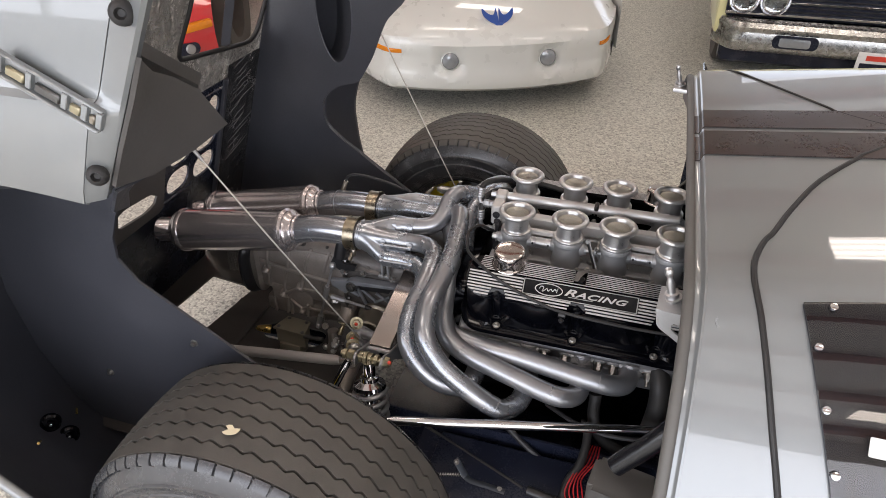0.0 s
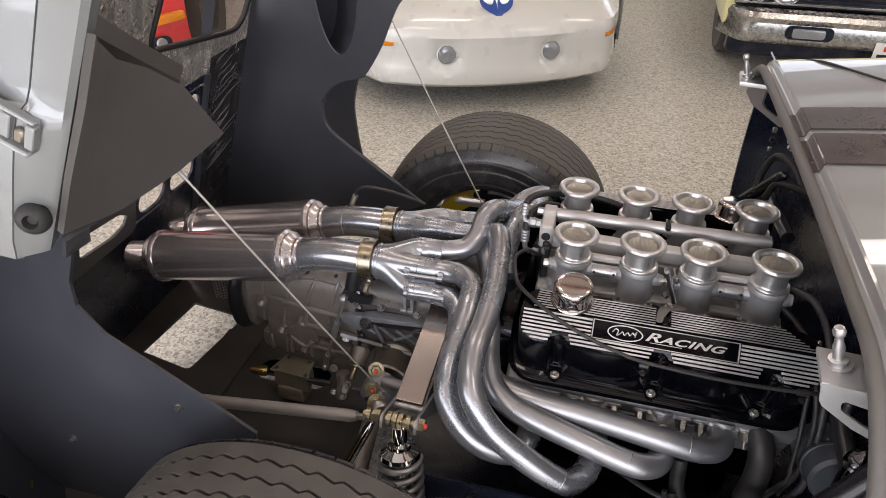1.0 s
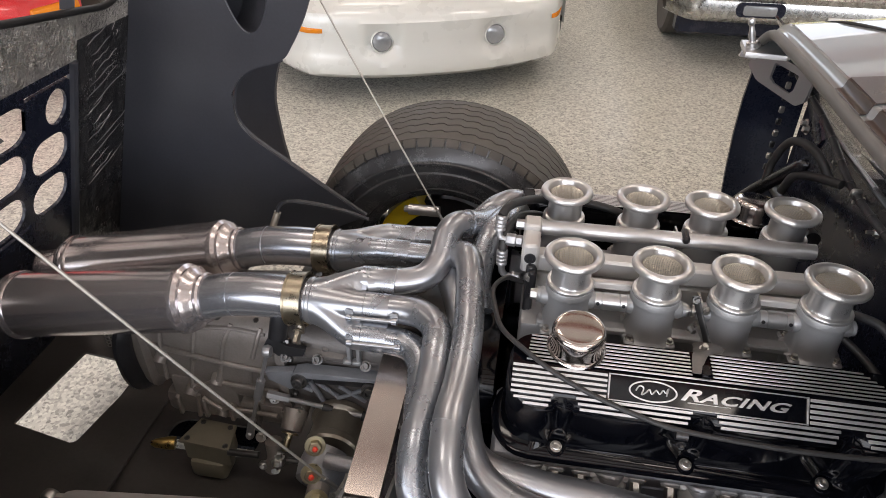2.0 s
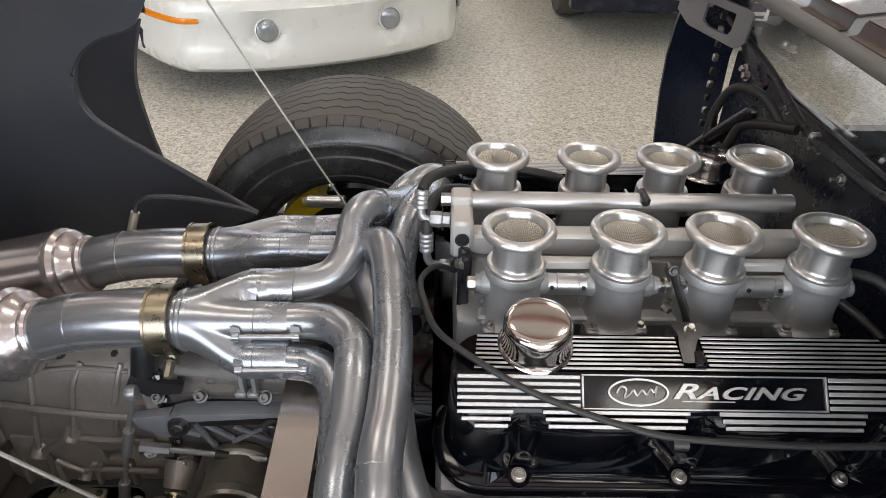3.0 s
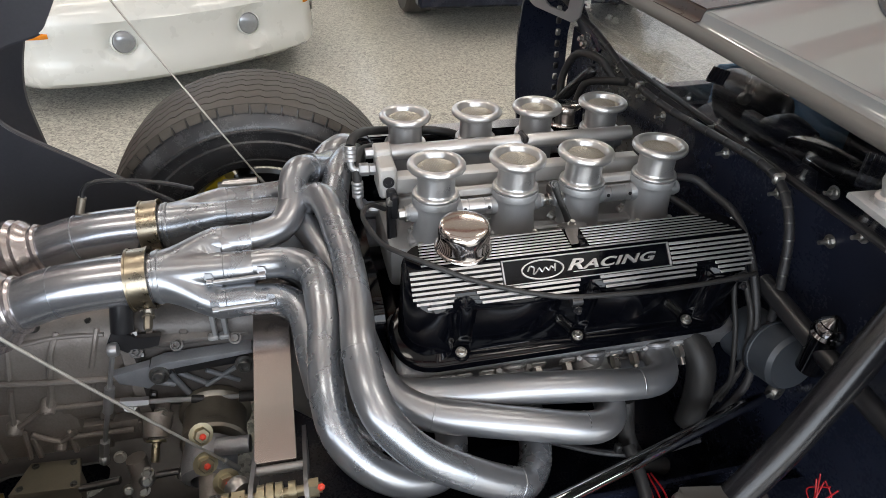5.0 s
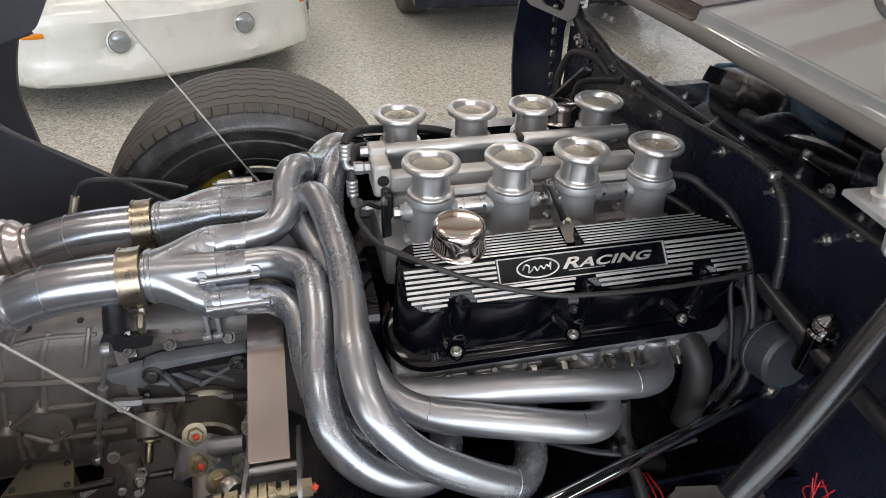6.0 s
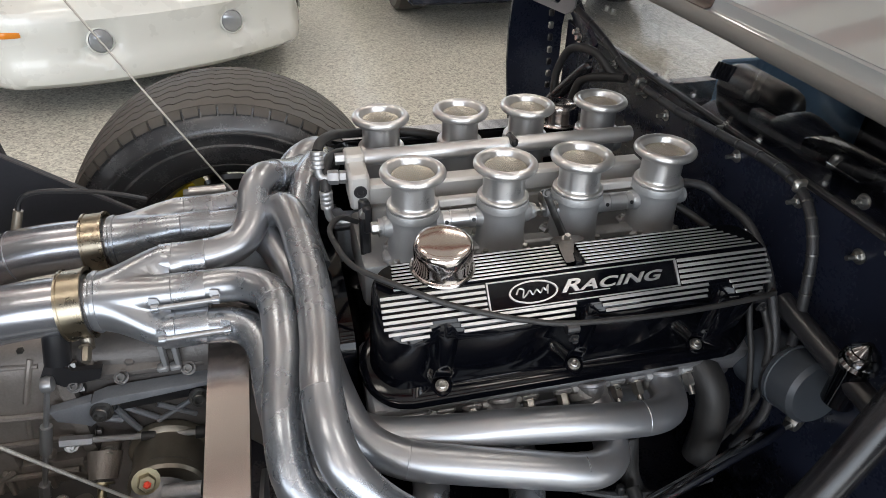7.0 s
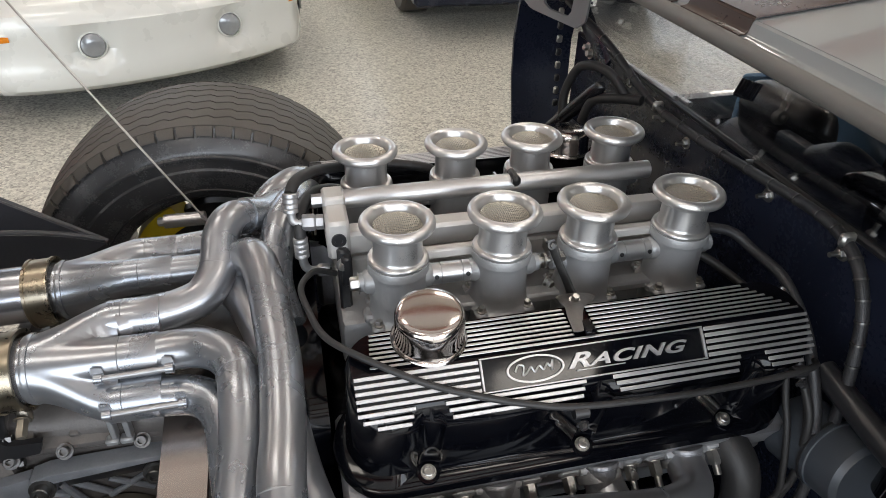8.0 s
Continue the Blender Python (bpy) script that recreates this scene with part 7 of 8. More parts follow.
# ---------------------------------------------------------------- suspension
bm = bmesh.new()
prism(bm, [(-0.0245, 0.0), (0.0245, 0.0), (0.0245, 0.012), (-0.0245, 0.012)], 0.262, along((-0.242, 0.022, 0.592), (-0.02, -1, -0.22)), 0.0015)
st_ = part("upright_bracket", bm, M_BRUSHED, car, "brushed aluminium bracket bar")
part("spacer", sweep(bmesh.new(), [(-0.272, -0.243, 0.541), (-0.215, -0.243, 0.541)], 0.006, 12), M_STEELD, st_)
for x in (-0.275, -0.215):
    bm = bmesh.new()
    prism(bm, curve_outline([(-0.145, 0.50), (-0.19, 0.53), (-0.25, 0.555), (-0.30, 0.578), (-0.315, 0.560), (-0.295, 0.545), (-0.24, 0.52), (-0.18, 0.47)], 3), 0.005, Matrix.Translation((x, 0, 0)) @ Matrix(((0, 0, 1, 0), (1, 0, 0, 0), (0, 1, 0, 0), (0, 0, 0, 1))))
    part("clevis_plate", bm, M_STEELD, car)
# top joint of the damper: bolt, spacers, nuts with red paint marks
bm = bmesh.new()
sweep(bm, [(-0.31, -0.294, 0.563), (-0.195, -0.296, 0.563)], 0.006, 12)
for x, r in ((-0.300, 0.011), (-0.262, 0.013), (-0.252, 0.014), (-0.242, 0.013), (-0.228, 0.012)):
    lathe(bm, [(0, -0.004), (r, -0.004), (r, 0.004), (0, 0.004)], 18, along((x, -0.295, 0.563), (1, 0, 0)))
for x in (-0.206, -0.286):
    lathe(bm, [(0, -0.007), (0.0115, -0.007), (0.0115, 0.007), (0, 0.007)], 6, along((x, -0.295, 0.563), (1, 0, 0)))
tj = part("top_joint", bm, M_PLATED, car, "plated bolt stack with red paint marks")
for p in ((-0.335, -0.192, 0.506), (-0.341, -0.153, 0.518), (-0.30, -0.262, 0.552)):
    part("lock_nut", bolt(bmesh.new(), Vector(p) - 0.012 * Vector((0.30, -0.81, 0.50)), (0.3, -0.8, 0.5), 0.0105, 0.011), M_PLATED, tj)
for p in ((-0.197, -0.300, 0.570), (-0.335, -0.192, 0.506), (-0.341, -0.153, 0.518), (-0.30, -0.262, 0.552)):
    bm = bmesh.new()
    lathe(bm, [(0, 0), (0.004, 0.0), (0.0045, 0.003), (0.002, 0.005), (0, 0.005)], 6, along(p, (0.3, -0.8, 0.5)))
    part("paint_mark", bm, M_REDMARK, tj, "dab of red torque paint")
# damper with its spring
top, low = Vector((-0.240, -0.312, 0.545)), Vector((-0.212, -0.385, 0.30))
dv = (low - top).normalized()
bm = bmesh.new()
lathe(bm, [(0, -0.02), (0.012, -0.018), (0.014, 0.0), (0.013, 0.012), (0.020, 0.014), (0.020, 0.022), (0.034, 0.030), (0.036, 0.038), (0.030, 0.040), (0.016, 0.042), (0.0155, 0.2), (0.022, 0.2), (0.022, 0.26), (0, 0.26)], 26, along(top, dv))
dm = part("damper", bm, M_CHROME, car, "chrome damper with a grey coil spring")
fm = along(top, dv)
bm = bmesh.new()
sweep(bm, [fm @ Vector((0.035 * math.cos(a), 0.035 * math.sin(a), 0.043 + 0.0215 * a / (2 * math.pi))) for a in [k * math.pi / 10 for k in range(0, 150)]], 0.0058, 10, 1, False)
part("coil_spring", bm, M_STEELD, dm, "grey coil spring")
# links
def link(name, a, b, r, mat, label="", ends=True):
    bm = bmesh.new()
    a, b = Vector(a), Vector(b)
    d = (b - a).normalized()
    sweep(bm, [a, a + d * 0.015, b - d * 0.015, b], [r * 0.75, r, r, r * 0.75], 18, 1, False)
    ob = part(name, bm, mat, car, label)
    if ends:
        for p, s_ in ((a, -1), (b, 1)):
            eb_ = bmesh.new()
            sweep(eb_, [p, p + d * s_ * 0.022], r * 0.55, 6, 1, False)
            lathe(eb_, [(0.005, -0.008), (0.012, -0.008), (0.014, -0.003), (0.014, 0.003), (0.012, 0.008), (0.005, 0.008), (0.005, -0.008)], 18, along(p + d * s_ * 0.030, d.cross(Vector((0, 0, 1)))))
            part("rod_end", eb_, M_ZINC, ob)
    return ob


link("radius_rod", (-0.74, -0.217, 0.392), (-0.362, -0.213, 0.448), 0.0125, M_WHITETUBE, "pale grey painted suspension rod")
link("radius_rod", (0.45, -0.225, 0.492), (-0.16, -0.412, 0.525), 0.0095, M_CHROME, "polished chrome suspension rod")
link("radius_rod", (0.45, C * 2 + 0.225, 0.492), (-0.16, C * 2 + 0.412, 0.525), 0.0095, M_CHROME, "polished chrome suspension rod")
link("wishbone_arm", (-0.30, -0.285, 0.535), (-0.36, -0.33, 0.40), 0.009, M_CHROME)
link("lower_arm", (-0.14, -0.33, 0.30), (-0.12, -0.50, 0.30), 0.010, M_ZINC)
# drive flange and joint beside the gearbox
bm = bmesh.new()
lathe(bm, [(0, 0), (0.040, 0), (0.051, 0.003), (0.053, 0.008), (0.053, 0.014), (0.0485, 0.0165), (0.046, 0.019), (0.0455, 0.058), (0.0475, 0.060), (0.0475, 0.070), (0.044, 0.074), (0.030, 0.076), (0, 0.076)], 40, along((-0.345, -0.012, 0.425), (0, -1, -0.05)))
part("drive_flange", bm, M_FLANGE, car, "bronze-tinted drive flange")
bm = bmesh.new()
lathe(bm, [(0.026, 0), (0.036, 0.0), (0.038, 0.03), (0.034, 0.05), (0.022, 0.055), (0.022, 0.01), (0.026, 0)], 28, along((-0.345, -0.10, 0.44), (-0.1, -1, -0.25)))
sweep(bm, [(-0.33, -0.145, 0.485), (-0.285, -0.15, 0.487)], 0.012, 14)
part("drive_joint", bm, M_GEARFRONT, car)
sweepb = bmesh.new()
sweep(sweepb, [(-0.345, -0.12, 0.44), (-0.33, -0.30, 0.40), (-0.30, -0.45, 0.35)], 0.018, 16)
part("drive_shaft", sweepb, M_GEARCASE, car)
# far side: brake hose barrel and arm by the hub
bm = bmesh.new()
sweep(bm, [(-0.334, 0.50, 0.538), (-0.265, 0.495, 0.541)], 0.0125, 14)
bolt(bm, (-0.334, 0.50, 0.538), (-1, 0.05, 0), 0.008, 0.012)
part("pull_rod_end", bm, M_ALU, car)
bm = bmesh.new()
sweep(bm, [(-0.30, 0.55, 0.40), (-0.27, 0.48, 0.47), (-0.24, 0.41, 0.56)], 0.011, 12)
part("wishbone_arm", bm, M_STEELD, car)

# ---------------------------------------------------------------- bulkhead hoses and fittings
bm = bmesh.new()
hp = [(0.43, 0.62, 0.86), (0.455, 0.48, 0.82), (0.462, 0.33, 0.778), (0.466, 0.20, 0.772), (0.468, 0.06, 0.782), (0.462, -0.06, 0.794), (0.452, -0.125, 0.788), (0.446, -0.165, 0.75), (0.443, -0.185, 0.69), (0.443, -0.195, 0.62), (0.445, -0.2, 0.52)]
sweep(bm, hp, 0.0066, 12)
hs = part("bulkhead_hose", bm, M_HOSE, car, "braided black hose along the bulkhead")
pth = smooth_path(hp, 8)
for k in range(4, len(pth) - 4, 3):
    part("hose_band", clamp_ring(bmesh.new(), pth[k], pth[k + 1] - pth[k], 0.0066, 0.0022, 0.0008, False), M_DARKZINC, hs)
bm = bmesh.new()
sweep(bm, [(0.375, 0.03, 0.735), (0.405, 0.0, 0.742), (0.42, -0.030, 0.732), (0.42, -0.078, 0.733), (0.42, -0.108, 0.722), (0.42, -0.137, 0.702), (0.42, -0.163, 0.671), (0.42, -0.191, 0.624), (0.42, -0.205, 0.572), (0.42, -0.217, 0.520), (0.40, -0.21, 0.45)], 0.0062, 12)
part("coolant_hose", bm, M_HOSE, car)
bm = bmesh.new()
sweep(bm, [(0.355, 0.0, 0.725), (0.385, -0.03, 0.71), (0.405, -0.07, 0.695), (0.41, -0.11, 0.67)], 0.0055, 10)
part("wiring_loom", bm, M_RUBBER, car)
for p in ((0.488, 0.093, 0.782), (0.488, -0.169, 0.804), (0.488, 0.055, 0.752), (0.488, -0.079, 0.752), (0.488, -0.19, 0.74), (0.488, -0.232, 0.775), (0.488, 0.328, 0.746), (0.488, 0.45, 0.76), (0.488, 0.25, 0.735)):
    bm = bmesh.new()
    bolt(bm, (0.4935, p[1], p[2]), (-1, 0, 0), 0.0065, 0.007)
    lathe(bm, [(0, 0), (0.0035, 0), (0.0032, 0.018), (0, 0.018)], 10, along((0.4935, p[1], p[2]), (-1, 0, 0)))
    part("bulkhead_bolt", bm, M_ZINC, car, "bright bolt through the bulkhead")
for p in ((0.452, -0.112, 0.797), (0.462, 0.30, 0.777)):
    part("hose_clip", box(bmesh.new(), p, (0.018, 0.009, 0.016), 0.003, None), M_ZINC, car)
# chrome-capped reservoir, grey canister, frame tubes
bm = bmesh.new()
lathe(bm, [(0, 0), (0.019, 0), (0.021, 0.006), (0.018, 0.010), (0.0205, 0.013), (0.019, 0.018), (0.014, 0.022), (0.015, 0.025), (0.009, 0.030), (0.004, 0.036), (0, 0.037)], 28, along((0.442, -0.283, 0.662), (0, -0.1, 1)))
part("reservoir_cap", bm, M_DARKCHROME, car, "stepped chrome reservoir cap, darkened")
part("reservoir", lathe(bmesh.new(), [(0, 0), (0.018, 0), (0.018, 0.055), (0, 0.055)], 24, along((0.442, -0.281, 0.607), (0, -0.03, 1))), M_GLOSSBLACK, car)
bm = bmesh.new()
lathe(bm, [(0, 0), (0.036, 0), (0.043, 0.007), (0.043, 0.062), (0.0445, 0.063), (0.0445, 0.066), (0.043, 0.067), (0.043, 0.100), (0.038, 0.106), (0, 0.106)], 36, along((0.443, -0.150, 0.563), (0.05, -1, 0.22)))
cn = part("oil_canister", bm, M_COATGREY, car, "blue-grey steel canister with a dark seam")
part("canister_seam", clamp_ring(bmesh.new(), Vector((0.443, -0.150, 0.563)) + 0.058 * Vector((0.05, -1, 0.22)).normalized(), (0.05, -1, 0.22), 0.0432, 0.003, 0.0016, False), M_BLACKTUBE, cn)
for sg in (-1, 1):
    def S(x, y, z):
        return (x, y if sg < 0 else 2 * C - y, z)
    bm = bmesh.new()
    sweep(bm, [S(0.51, -0.335, 0.865), S(0.36, -0.375, 0.63), S(0.285, -0.388, 0.525)] if sg < 0 else [(0.412, 0.392, 0.778), (0.404, 0.405, 0.765), (0.375, 0.50, 0.66), (0.33, 0.55, 0.56)], 0.0195 if sg < 0 else (0.006, 0.0125, 0.0135, 0.0135), 20)
    part("roll_cage_brace", bm, M_BRACE, car, "black tubular brace")
    bm = bmesh.new()
    sweep(bm, [S(0.44, -0.16, 0.66), S(0.44, -0.32, 0.64), S(0.45, -0.46, 0.62)], 0.014, 16)
    part("cross_tube", bm, M_BLACKTUBE, car)
    # bracket with a ball stud at the roof's rear corner
    bx = bmesh.new()
    if sg < 0:
        prism(bx, [(-0.046, -0.026), (0.020, -0.036), (0.036, -0.020), (0.036, 0.030), (-0.040, 0.034)], 0.006, pose(*S(0.335, -0.392, 0.922)), 0.0015)
        po = [(-0.046, 0.0), (0.020, 0.002), (0.095, -0.062), (0.105, -0.085), (0.085, -0.088), (0.0, -0.055), (-0.040, -0.030)]
        pi_ = [(-0.020, -0.018), (0.010, -0.022), (0.055, -0.052), (0.066, -0.066), (0.050, -0.066), (0.005, -0.045), (-0.018, -0.032)]
        ring_plate(bx, radial(po, (0.02, -0.038), 64), radial(pi_, (0.02, -0.038), 64), 0.004, Matrix.Translation((0.335, -0.420, 0.927)) @ pose(0, 0, 0, 90, 0, -6))
    else:
        prism(bx, [(-0.040, -0.036), (0.030, -0.046), (0.052, -0.02), (0.050, 0.036), (-0.034, 0.040)], 0.010, pose(*S(0.335, -0.392, 0.918)), 0.003)
        prism(bx, [(-0.036, -0.016), (0.045, -0.030), (0.055, -0.010), (0.040, 0.0), (-0.030, 0.004)], 0.006, pose(*S(0.338, -0.424, 0.915), 90, 0, 0), 0.001)
    bk_ = part("stud_bracket", bx, M_CASTALU if sg < 0 else M_ALU, car, "pale metal bracket with a ball stud")
    if sg > 0:
        fp = bmesh.new()
        px_ = Vector((0.52, -0.845, -0.10)).normalized()
        pz_ = px_.cross(Vector((0, 0, 1))).normalized()
        pm = Matrix.Translation((0.333, 0.602, 0.888)) @ Matrix((px_, pz_.cross(px_), pz_)).transposed().to_4x4()
        ow = [(-0.002, -0.008), (0.028, -0.026), (0.13, -0.030), (0.145, -0.015), (0.145, 0.035), (0.0, 0.035)]
        iw = [(0.055, -0.008), (0.068, -0.015), (0.108, -0.016), (0.114, -0.006), (0.114, 0.022), (0.055, 0.022)]
        ring_plate(fp, radial(ow, (0.09, 0.0), 72), radial(iw, (0.09, 0.0), 72), 0.006, pm)
        part("side_plate", fp, M_STEELD, bk_, "polished plate with a cut-out")
    sb = bmesh.new()
    lathe(sb, [(0, 0), (0.0145, 0), (0.0145, 0.0025), (0.0105, 0.003), (0.0105, 0.010), (0.0065, 0.011), (0.0058, 0.014), (0.0068, 0.026), (0.0048, 0.033), (0.0040, 0.040), (0.0062, 0.0435), (0.0070, 0.0485), (0.0052, 0.0535), (0, 0.055)], 22, along(S(0.312, -0.385, 0.928), (-0.30, 0.0 , 1)))
    part("ball_stud", sb, M_ALU, bk_)
# wires and hoses low at the near front
for k, wp in enumerate((((0.404, -0.150, 0.685), (0.410, -0.170, 0.654), (0.410, -0.192, 0.627), (0.410, -0.201, 0.586), (0.410, -0.206, 0.539), (0.40, -0.20, 0.47)),
                        ((0.398, -0.150, 0.672), (0.400, -0.163, 0.634), (0.400, -0.182, 0.600), (0.400, -0.199, 0.551), (0.400, -0.205, 0.509), (0.38, -0.20, 0.45)),
                        ((0.412, -0.140, 0.690), (0.416, -0.172, 0.640), (0.414, -0.196, 0.590), (0.408, -0.206, 0.535), (0.37, -0.195, 0.44)))):
    part("wiring_loom", sweep(bmesh.new(), wp, (0.0046, 0.0040, 0.0032)[k], 10), M_RUBBER, car, "black wires looped down from the cover")
bm = bmesh.new()
sweep(bm, [(0.400 + 0.004 * math.cos(a), -0.112 + 0.013 * math.cos(a), 0.722 + 0.014 * math.sin(a)) for a in [math.pi * k / 10 for k in range(11)]], 0.0042, 10, 2)
part("lifting_eye", bm, M_CHROME, car, "small chrome loop")
bm = bmesh.new()
sweep(bm, [(0.345, -0.15, 0.575), (0.355, -0.185, 0.55), (0.357, -0.20, 0.50), (0.352, -0.205, 0.44)], 0.021, 16)
part("water_hose", bm, M_RUBBER, car, "grey-black water hose")
bm = bmesh.new()
sweep(bm, [(0.23, -0.21, 0.52), (0.235, -0.23, 0.46), (0.26, -0.24, 0.42), (0.30, -0.245, 0.40)], 0.013, 14)
part("water_hose", bm, M_RUBBER, car)
bm = bmesh.new()
sweep(bm, [(0.06, -0.28, 0.435), (0.12, -0.30, 0.40), (0.20, -0.325, 0.375), (0.28, -0.33, 0.37), (0.33, -0.325, 0.378)], 0.0065, 10)
fh = part("fuel_hose", bm, M_HOSE, car, "braided hose above the sponson")
for x in (0.315, 0.335):
    part("hose_clamp", clamp_ring(bmesh.new(), (x, -0.327, 0.375), (1, 0.1, 0.1), 0.0075, 0.008, 0.002), M_ZINC, fh)
bm = bmesh.new()
sweep(bm, [(0.13, -0.20, 0.445), (0.20, -0.24, 0.45), (0.27, -0.255, 0.452), (0.34, -0.25, 0.455)], 0.005, 8)
part("brake_line", bm, M_HOSE, car)
part("cable_tie", box(bmesh.new(), (0.215, -0.243, 0.458), (0.010, 0.010, 0.018), 0.002), M_RUBBER, car)

# near sponson: edge weld, bracket with spring, brake pipe, junction box and wires
part("sponson_top", prism(bmesh.new(), [(-0.12, -0.30), (0.12, -0.395), (0.50, -0.40), (0.50, -0.62), (-0.05, -0.62), (-0.12, -0.56)], 0.006, Matrix.Translation((0, 0, 0.392))), M_BLACKSHEET, car, "black sheet sponson top")
bm = bmesh.new()
sweep(bm, [(-0.12, -0.30, 0.399), (0.0, -0.347, 0.399), (0.12, -0.395, 0.399)], 0.0035, 8)
part("seam_weld", bm, M_BLACKTUBE, car)
bm = bmesh.new()
sweep(bm, [(0.13, -0.398, 0.400), (0.22, -0.412, 0.401), (0.30, -0.418, 0.401)], 0.010, 12)
part("brake_pipe", bm, M_BLACKTUBE, car)
bm = bmesh.new()
sweep(bm, [(-0.020, -0.398, 0.440), (-0.014, -0.399, 0.428), (0.000, -0.402, 0.404), (0.006, -0.405, 0.400), (0.018, -0.410, 0.4005), (0.046, -0.412, 0.401), (0.062, -0.413, 0.4005), (0.087, -0.415, 0.4005)], 0.0085, 8, 4, True, 0.28, (0, -0.86, -0.5))
br = part("spring_bracket", bm, M_COATGREY, car, "bent grey steel bracket with a return spring")
for p in ((-0.018, -0.401, 0.437), (0.076, -0.414, 0.402)):
    part("bracket_bolt", bolt(bmesh.new(), p, (0.1, -0.6, 0.8), 0.004, 0.004), M_DARKZINC, br)
bm = bmesh.new()
sweep(bm, [(-0.064 + 0.0010 * k, -0.420 + 0.0003 * k + 0.0035 * math.cos(k * 1.2566), 0.403 + 0.0035 * math.sin(k * 1.2566)) for k in range(64)], 0.0011, 5, 1, False)
part("return_spring", bm, M_ZINC, br)
part("junction_box", prism(bmesh.new(), rounded(0.125, 0.085, 0.012), 0.062, Matrix.Translation((0.308, -0.372, 0.400)) @ pose(0, 0, 0, 0, 0, -10), 0.012), M_SEAL, car, "dusty black junction box")
for k in range(5):
    o = 0.005 * (k - 2)
    wr = bmesh.new()
    sweep(wr, [(0.247 + o, -0.272, 0.43), (0.238 + o * 1.5, -0.32, 0.43 + o), (0.221 + o, -0.36, 0.43), (0.219 + 1.6 * o, -0.394, 0.425 + o), (0.236 + o, -0.43, 0.415)], 0.0014, 6)
    part("red_wire", wr, M_REDWIRE, car, "loose red wire")
bm = bmesh.new()
sweep(bm, [(0.225, -0.25, 0.47), (0.228, -0.29, 0.45), (0.222, -0.33, 0.432), (0.205, -0.365, 0.415), (0.20, -0.40, 0.404)], 0.009, 10)
part("wiring_loom", bm, M_RUBBER, car)
for k in range(6):
    wr = bmesh.new()
    random.seed(40 + k)
    pts = [(0.40 + random.uniform(-0.012, 0.012), -0.40 + random.uniform(-0.015, 0.015), 0.54 - 0.028 * i) for i in range(5)]
    sweep(wr, pts, 0.0010, 6)
    part("red_wire", wr, M_REDWIRE, car)
bm = bmesh.new()
sweep(bm, [(0.405, -0.405, 0.50), (0.41, -0.415, 0.48), (0.40, -0.42, 0.465)], 0.004, 6)
part("blue_connector", bm, M_BLUEWIRE, car)

# far corner of the bay: bracketed hoses, dark strut, wire chain
bm = bmesh.new()
sweep(bm, [(0.44, 0.36, 0.77), (0.42, 0.40, 0.80), (0.40, 0.46, 0.79), (0.385, 0.48, 0.74), (0.38, 0.47, 0.69)], 0.008, 10)
sweep(bm, [(0.45, 0.33, 0.775), (0.425, 0.37, 0.765), (0.40, 0.40, 0.75), (0.39, 0.41, 0.71)], 0.008, 10)
part("coolant_hose", bm, M_RUBBER, car)
bm = bmesh.new()
sweep(bm, [(0.456, 0.478, 0.776), (0.456, 0.556, 0.822), (0.456, 0.645, 0.872)], [0.024, 0.027, 0.030], 8, 4, True, 0.22)
fs = part("frame_post", bm, M_BLACKSHEET, car, "black flat post behind the bracket")
for p in ((0.436, 0.505, 0.795), (0.436, 0.520, 0.802), (0.436, 0.560, 0.838)):
    part("post_bolt", bolt(bmesh.new(), p, (-1, -0.1, 0.2), 0.006, 0.009), M_ZINC, fs)
for k in range(9):
    part("cable_clip", box(bmesh.new(), (0.41, 0.60 - 0.003 * k, 0.87 - 0.024 * k), (0.010, 0.008, 0.014), 0.002, None), M_ZINC if k % 2 else M_BLACKTUBE, car)

# stay cables that hold the tail open
for a, b in (((-0.562, -0.31, 1.02), (-0.298, -0.195, 0.495)), ((-0.60, 0.566, 1.12), (-0.241, 0.407, 0.57))):
    bm = bmesh.new()
    sweep(bm, [a, tuple((a[i] + b[i]) / 2 - (0.004 if i == 2 else 0) for i in range(3)), b], 0.0018, 8)
    cb = part("stay_cable", bm, M_CABLE, tail, "thin braided steel stay cable")
    d = (Vector(b) - Vector(a)).normalized()
    part("ferrule", sweep(bmesh.new(), [Vector(b) - d * 0.03, b], 0.0035, 10), M_STEELD, cb)
    part("ferrule", sweep(bmesh.new(), [Vector(a), Vector(a) + d * 0.03], 0.0035, 10), M_STEELD, cb)

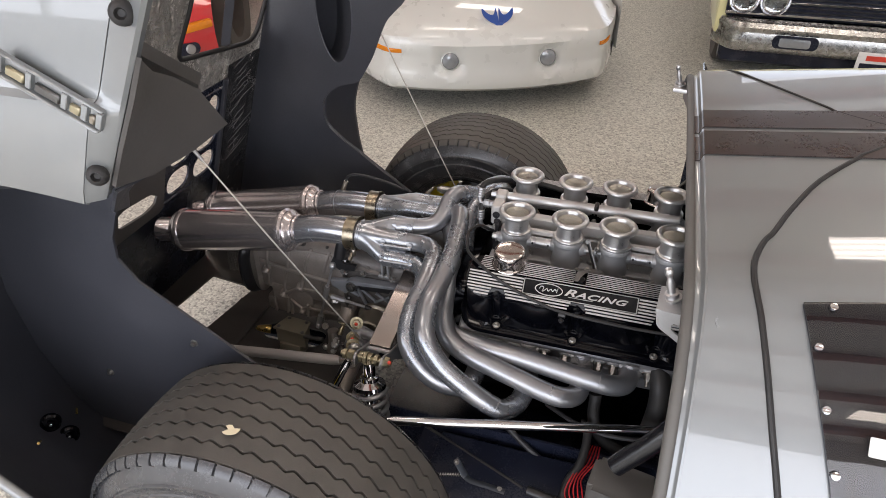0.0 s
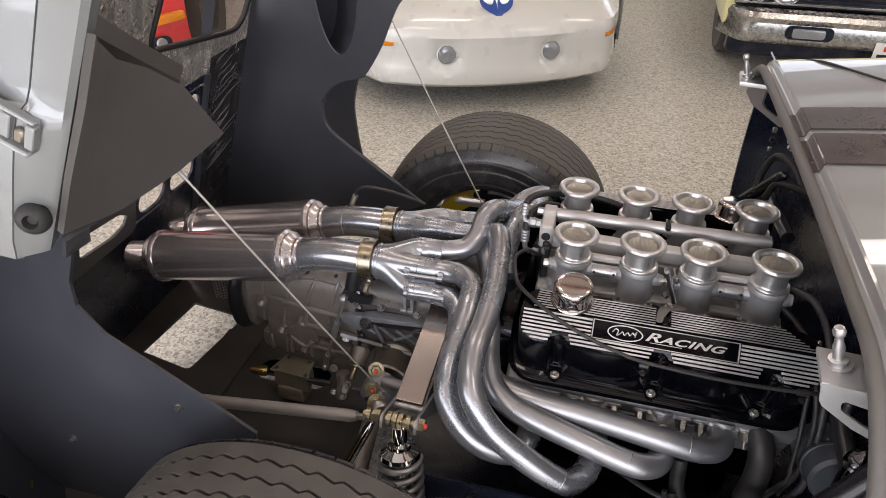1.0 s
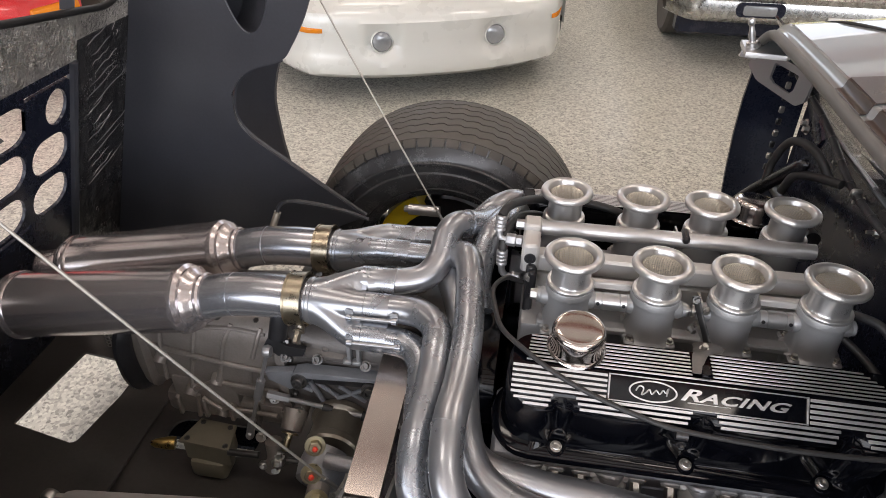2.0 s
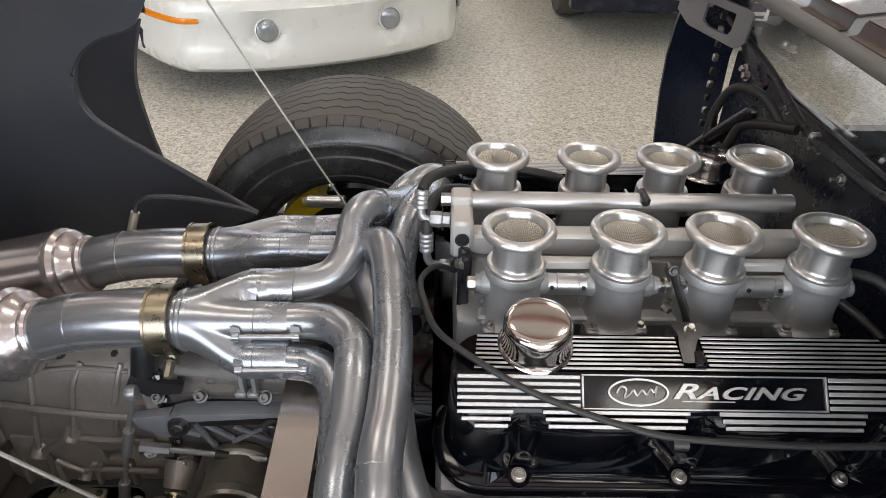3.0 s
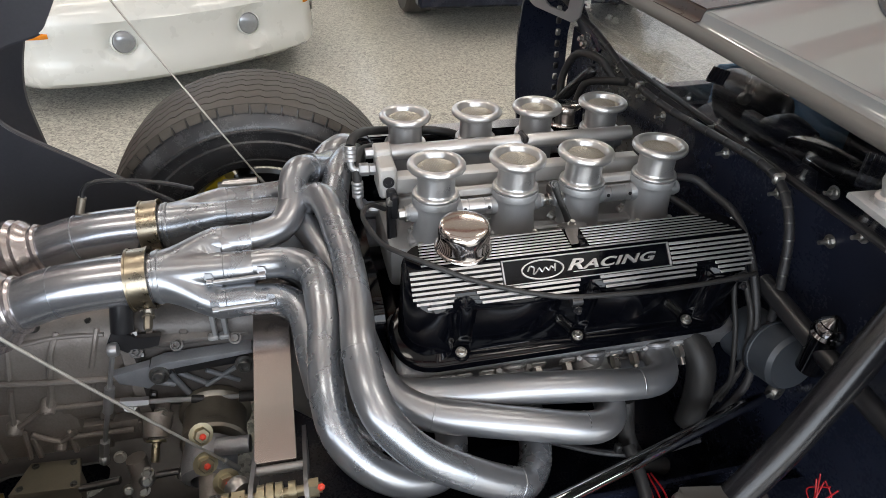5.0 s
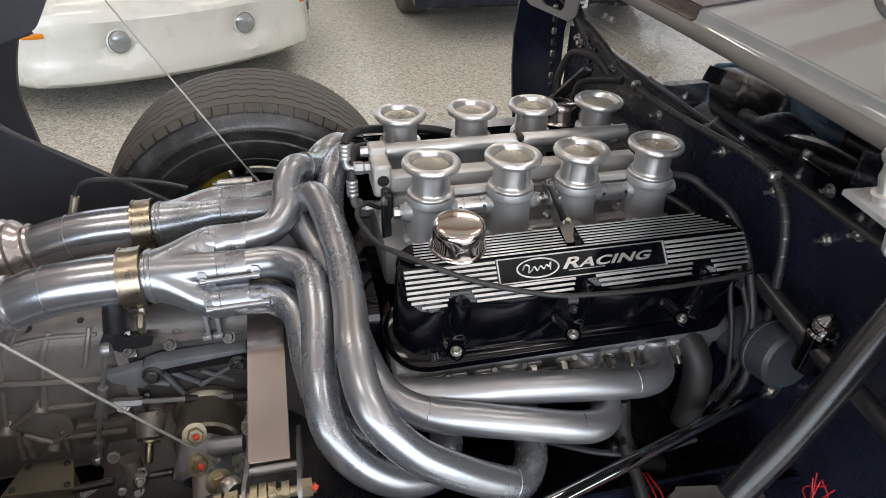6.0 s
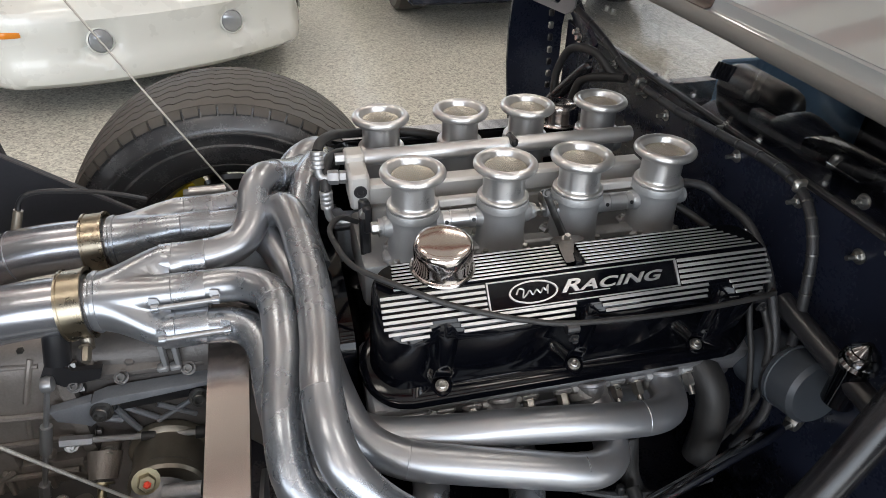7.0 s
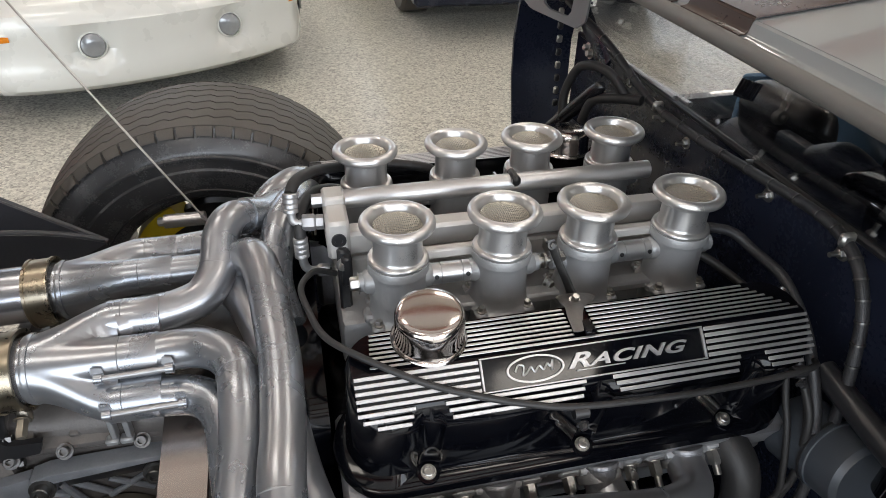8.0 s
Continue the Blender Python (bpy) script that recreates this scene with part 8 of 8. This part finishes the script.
# small fasteners and vents on the black inner panels
for p in ((-0.87, -0.396, 0.436), (-0.60, -0.396, 0.60)):
    bm = bmesh.new()
    bolt(bm, p, (0, -1, 0), 0.006, 0.008)
    part("panel_bolt", bm, M_ZINC, tail)
for p in ((-0.935, -0.533, 0.39), (-0.925, -0.513, 0.33)):
    part("panel_clip", lathe(bmesh.new(), [(0, 0), (0.022, 0), (0.0215, 0.008), (0.017, 0.011), (0.016, 0.006), (0.008, 0.007), (0.007, 0.013), (0, 0.014)], 20, along(p, (0.7, -0.7, 0.25))), M_GLOSSBLACK, tail, "round black panel fastener")
    part("panel_screw", lathe(bmesh.new(), [(0, 0), (0.004, 0), (0.0035, 0.003), (0, 0.004)], 10, along(Vector(p) + 0.014 * Vector((0.69, -0.69, 0.2)), (0.7, -0.7, 0.25))), M_CHROME, tail)
part("panel_bolt", lathe(bmesh.new(), [(0, 0), (0.003, 0), (0.003, 0.022), (0, 0.022)], 8, along((-0.893, -0.597, 0.412), (0.5, -0.5, 0.5))), M_BRASS, tail)
part("panel_bolt", lathe(bmesh.new(), [(0, 0), (0.003, 0), (0.003, 0.02), (0, 0.02)], 8, along((-0.985, -0.433, 0.31), (0.7, -0.7, 0.1))), M_BRASS, tail)

# latch tray on the painted flank, brass catches between pale tabs
LM = Matrix.Translation((-0.411, -0.6515, 1.232)) @ Matrix(((0.903, 0.43, 0, 0), (0, 0, -1, 0), (-0.43, 0.903, 0, 0), (0, 0, 0, 1)))
bm = bmesh.new()
box(bm, (-0.052, 0.012, 0.001), (0.142, 0.030, 0.004), 0.0015, LM)
box(bm, (-0.052, -0.001, 0.0065), (0.142, 0.005, 0.013), 0.002, LM)
box(bm, (-0.052, 0.0265, 0.004), (0.142, 0.004, 0.009), 0.0015, LM)
lt = part("latch_plate", bm, M_PAINT, tail)
for x_ in (-0.118, -0.078, -0.030, -0.003, 0.017):
    part("latch_tab", box(bmesh.new(), (x_, 0.014, 0.006), (0.008, 0.022, 0.008), 0.001, LM), M_PAINT, lt)
for x_, w_, mt_ in ((-0.098, 0.026, M_PLATED), (-0.054, 0.034, M_DARKZINC), (-0.0165, 0.015, M_PLATED), (0.007, 0.009, M_FLANGE)):
    part("latch", box(bmesh.new(), (x_, 0.009, 0.0055), (w_, 0.013, 0.006), 0.002, LM), mt_, lt, "brass-tinted latch" if mt_ is M_PLATED else "")

# dried residue on the near tyre
bm = bmesh.new()
prism(bm, curve_outline([(-0.014, -0.006), (-0.004, -0.010), (0.010, -0.006), (0.014, 0.004), (0.004, 0.003), (-0.002, 0.009), (-0.012, 0.006), (-0.006, 0.0)], 2), 0.0012, along((-0.337, -0.641, 0.6925), (0.02, -0.15, 1)))
part("residue_mark", bm, M_PEELED, car, "pale dried residue on the tread")
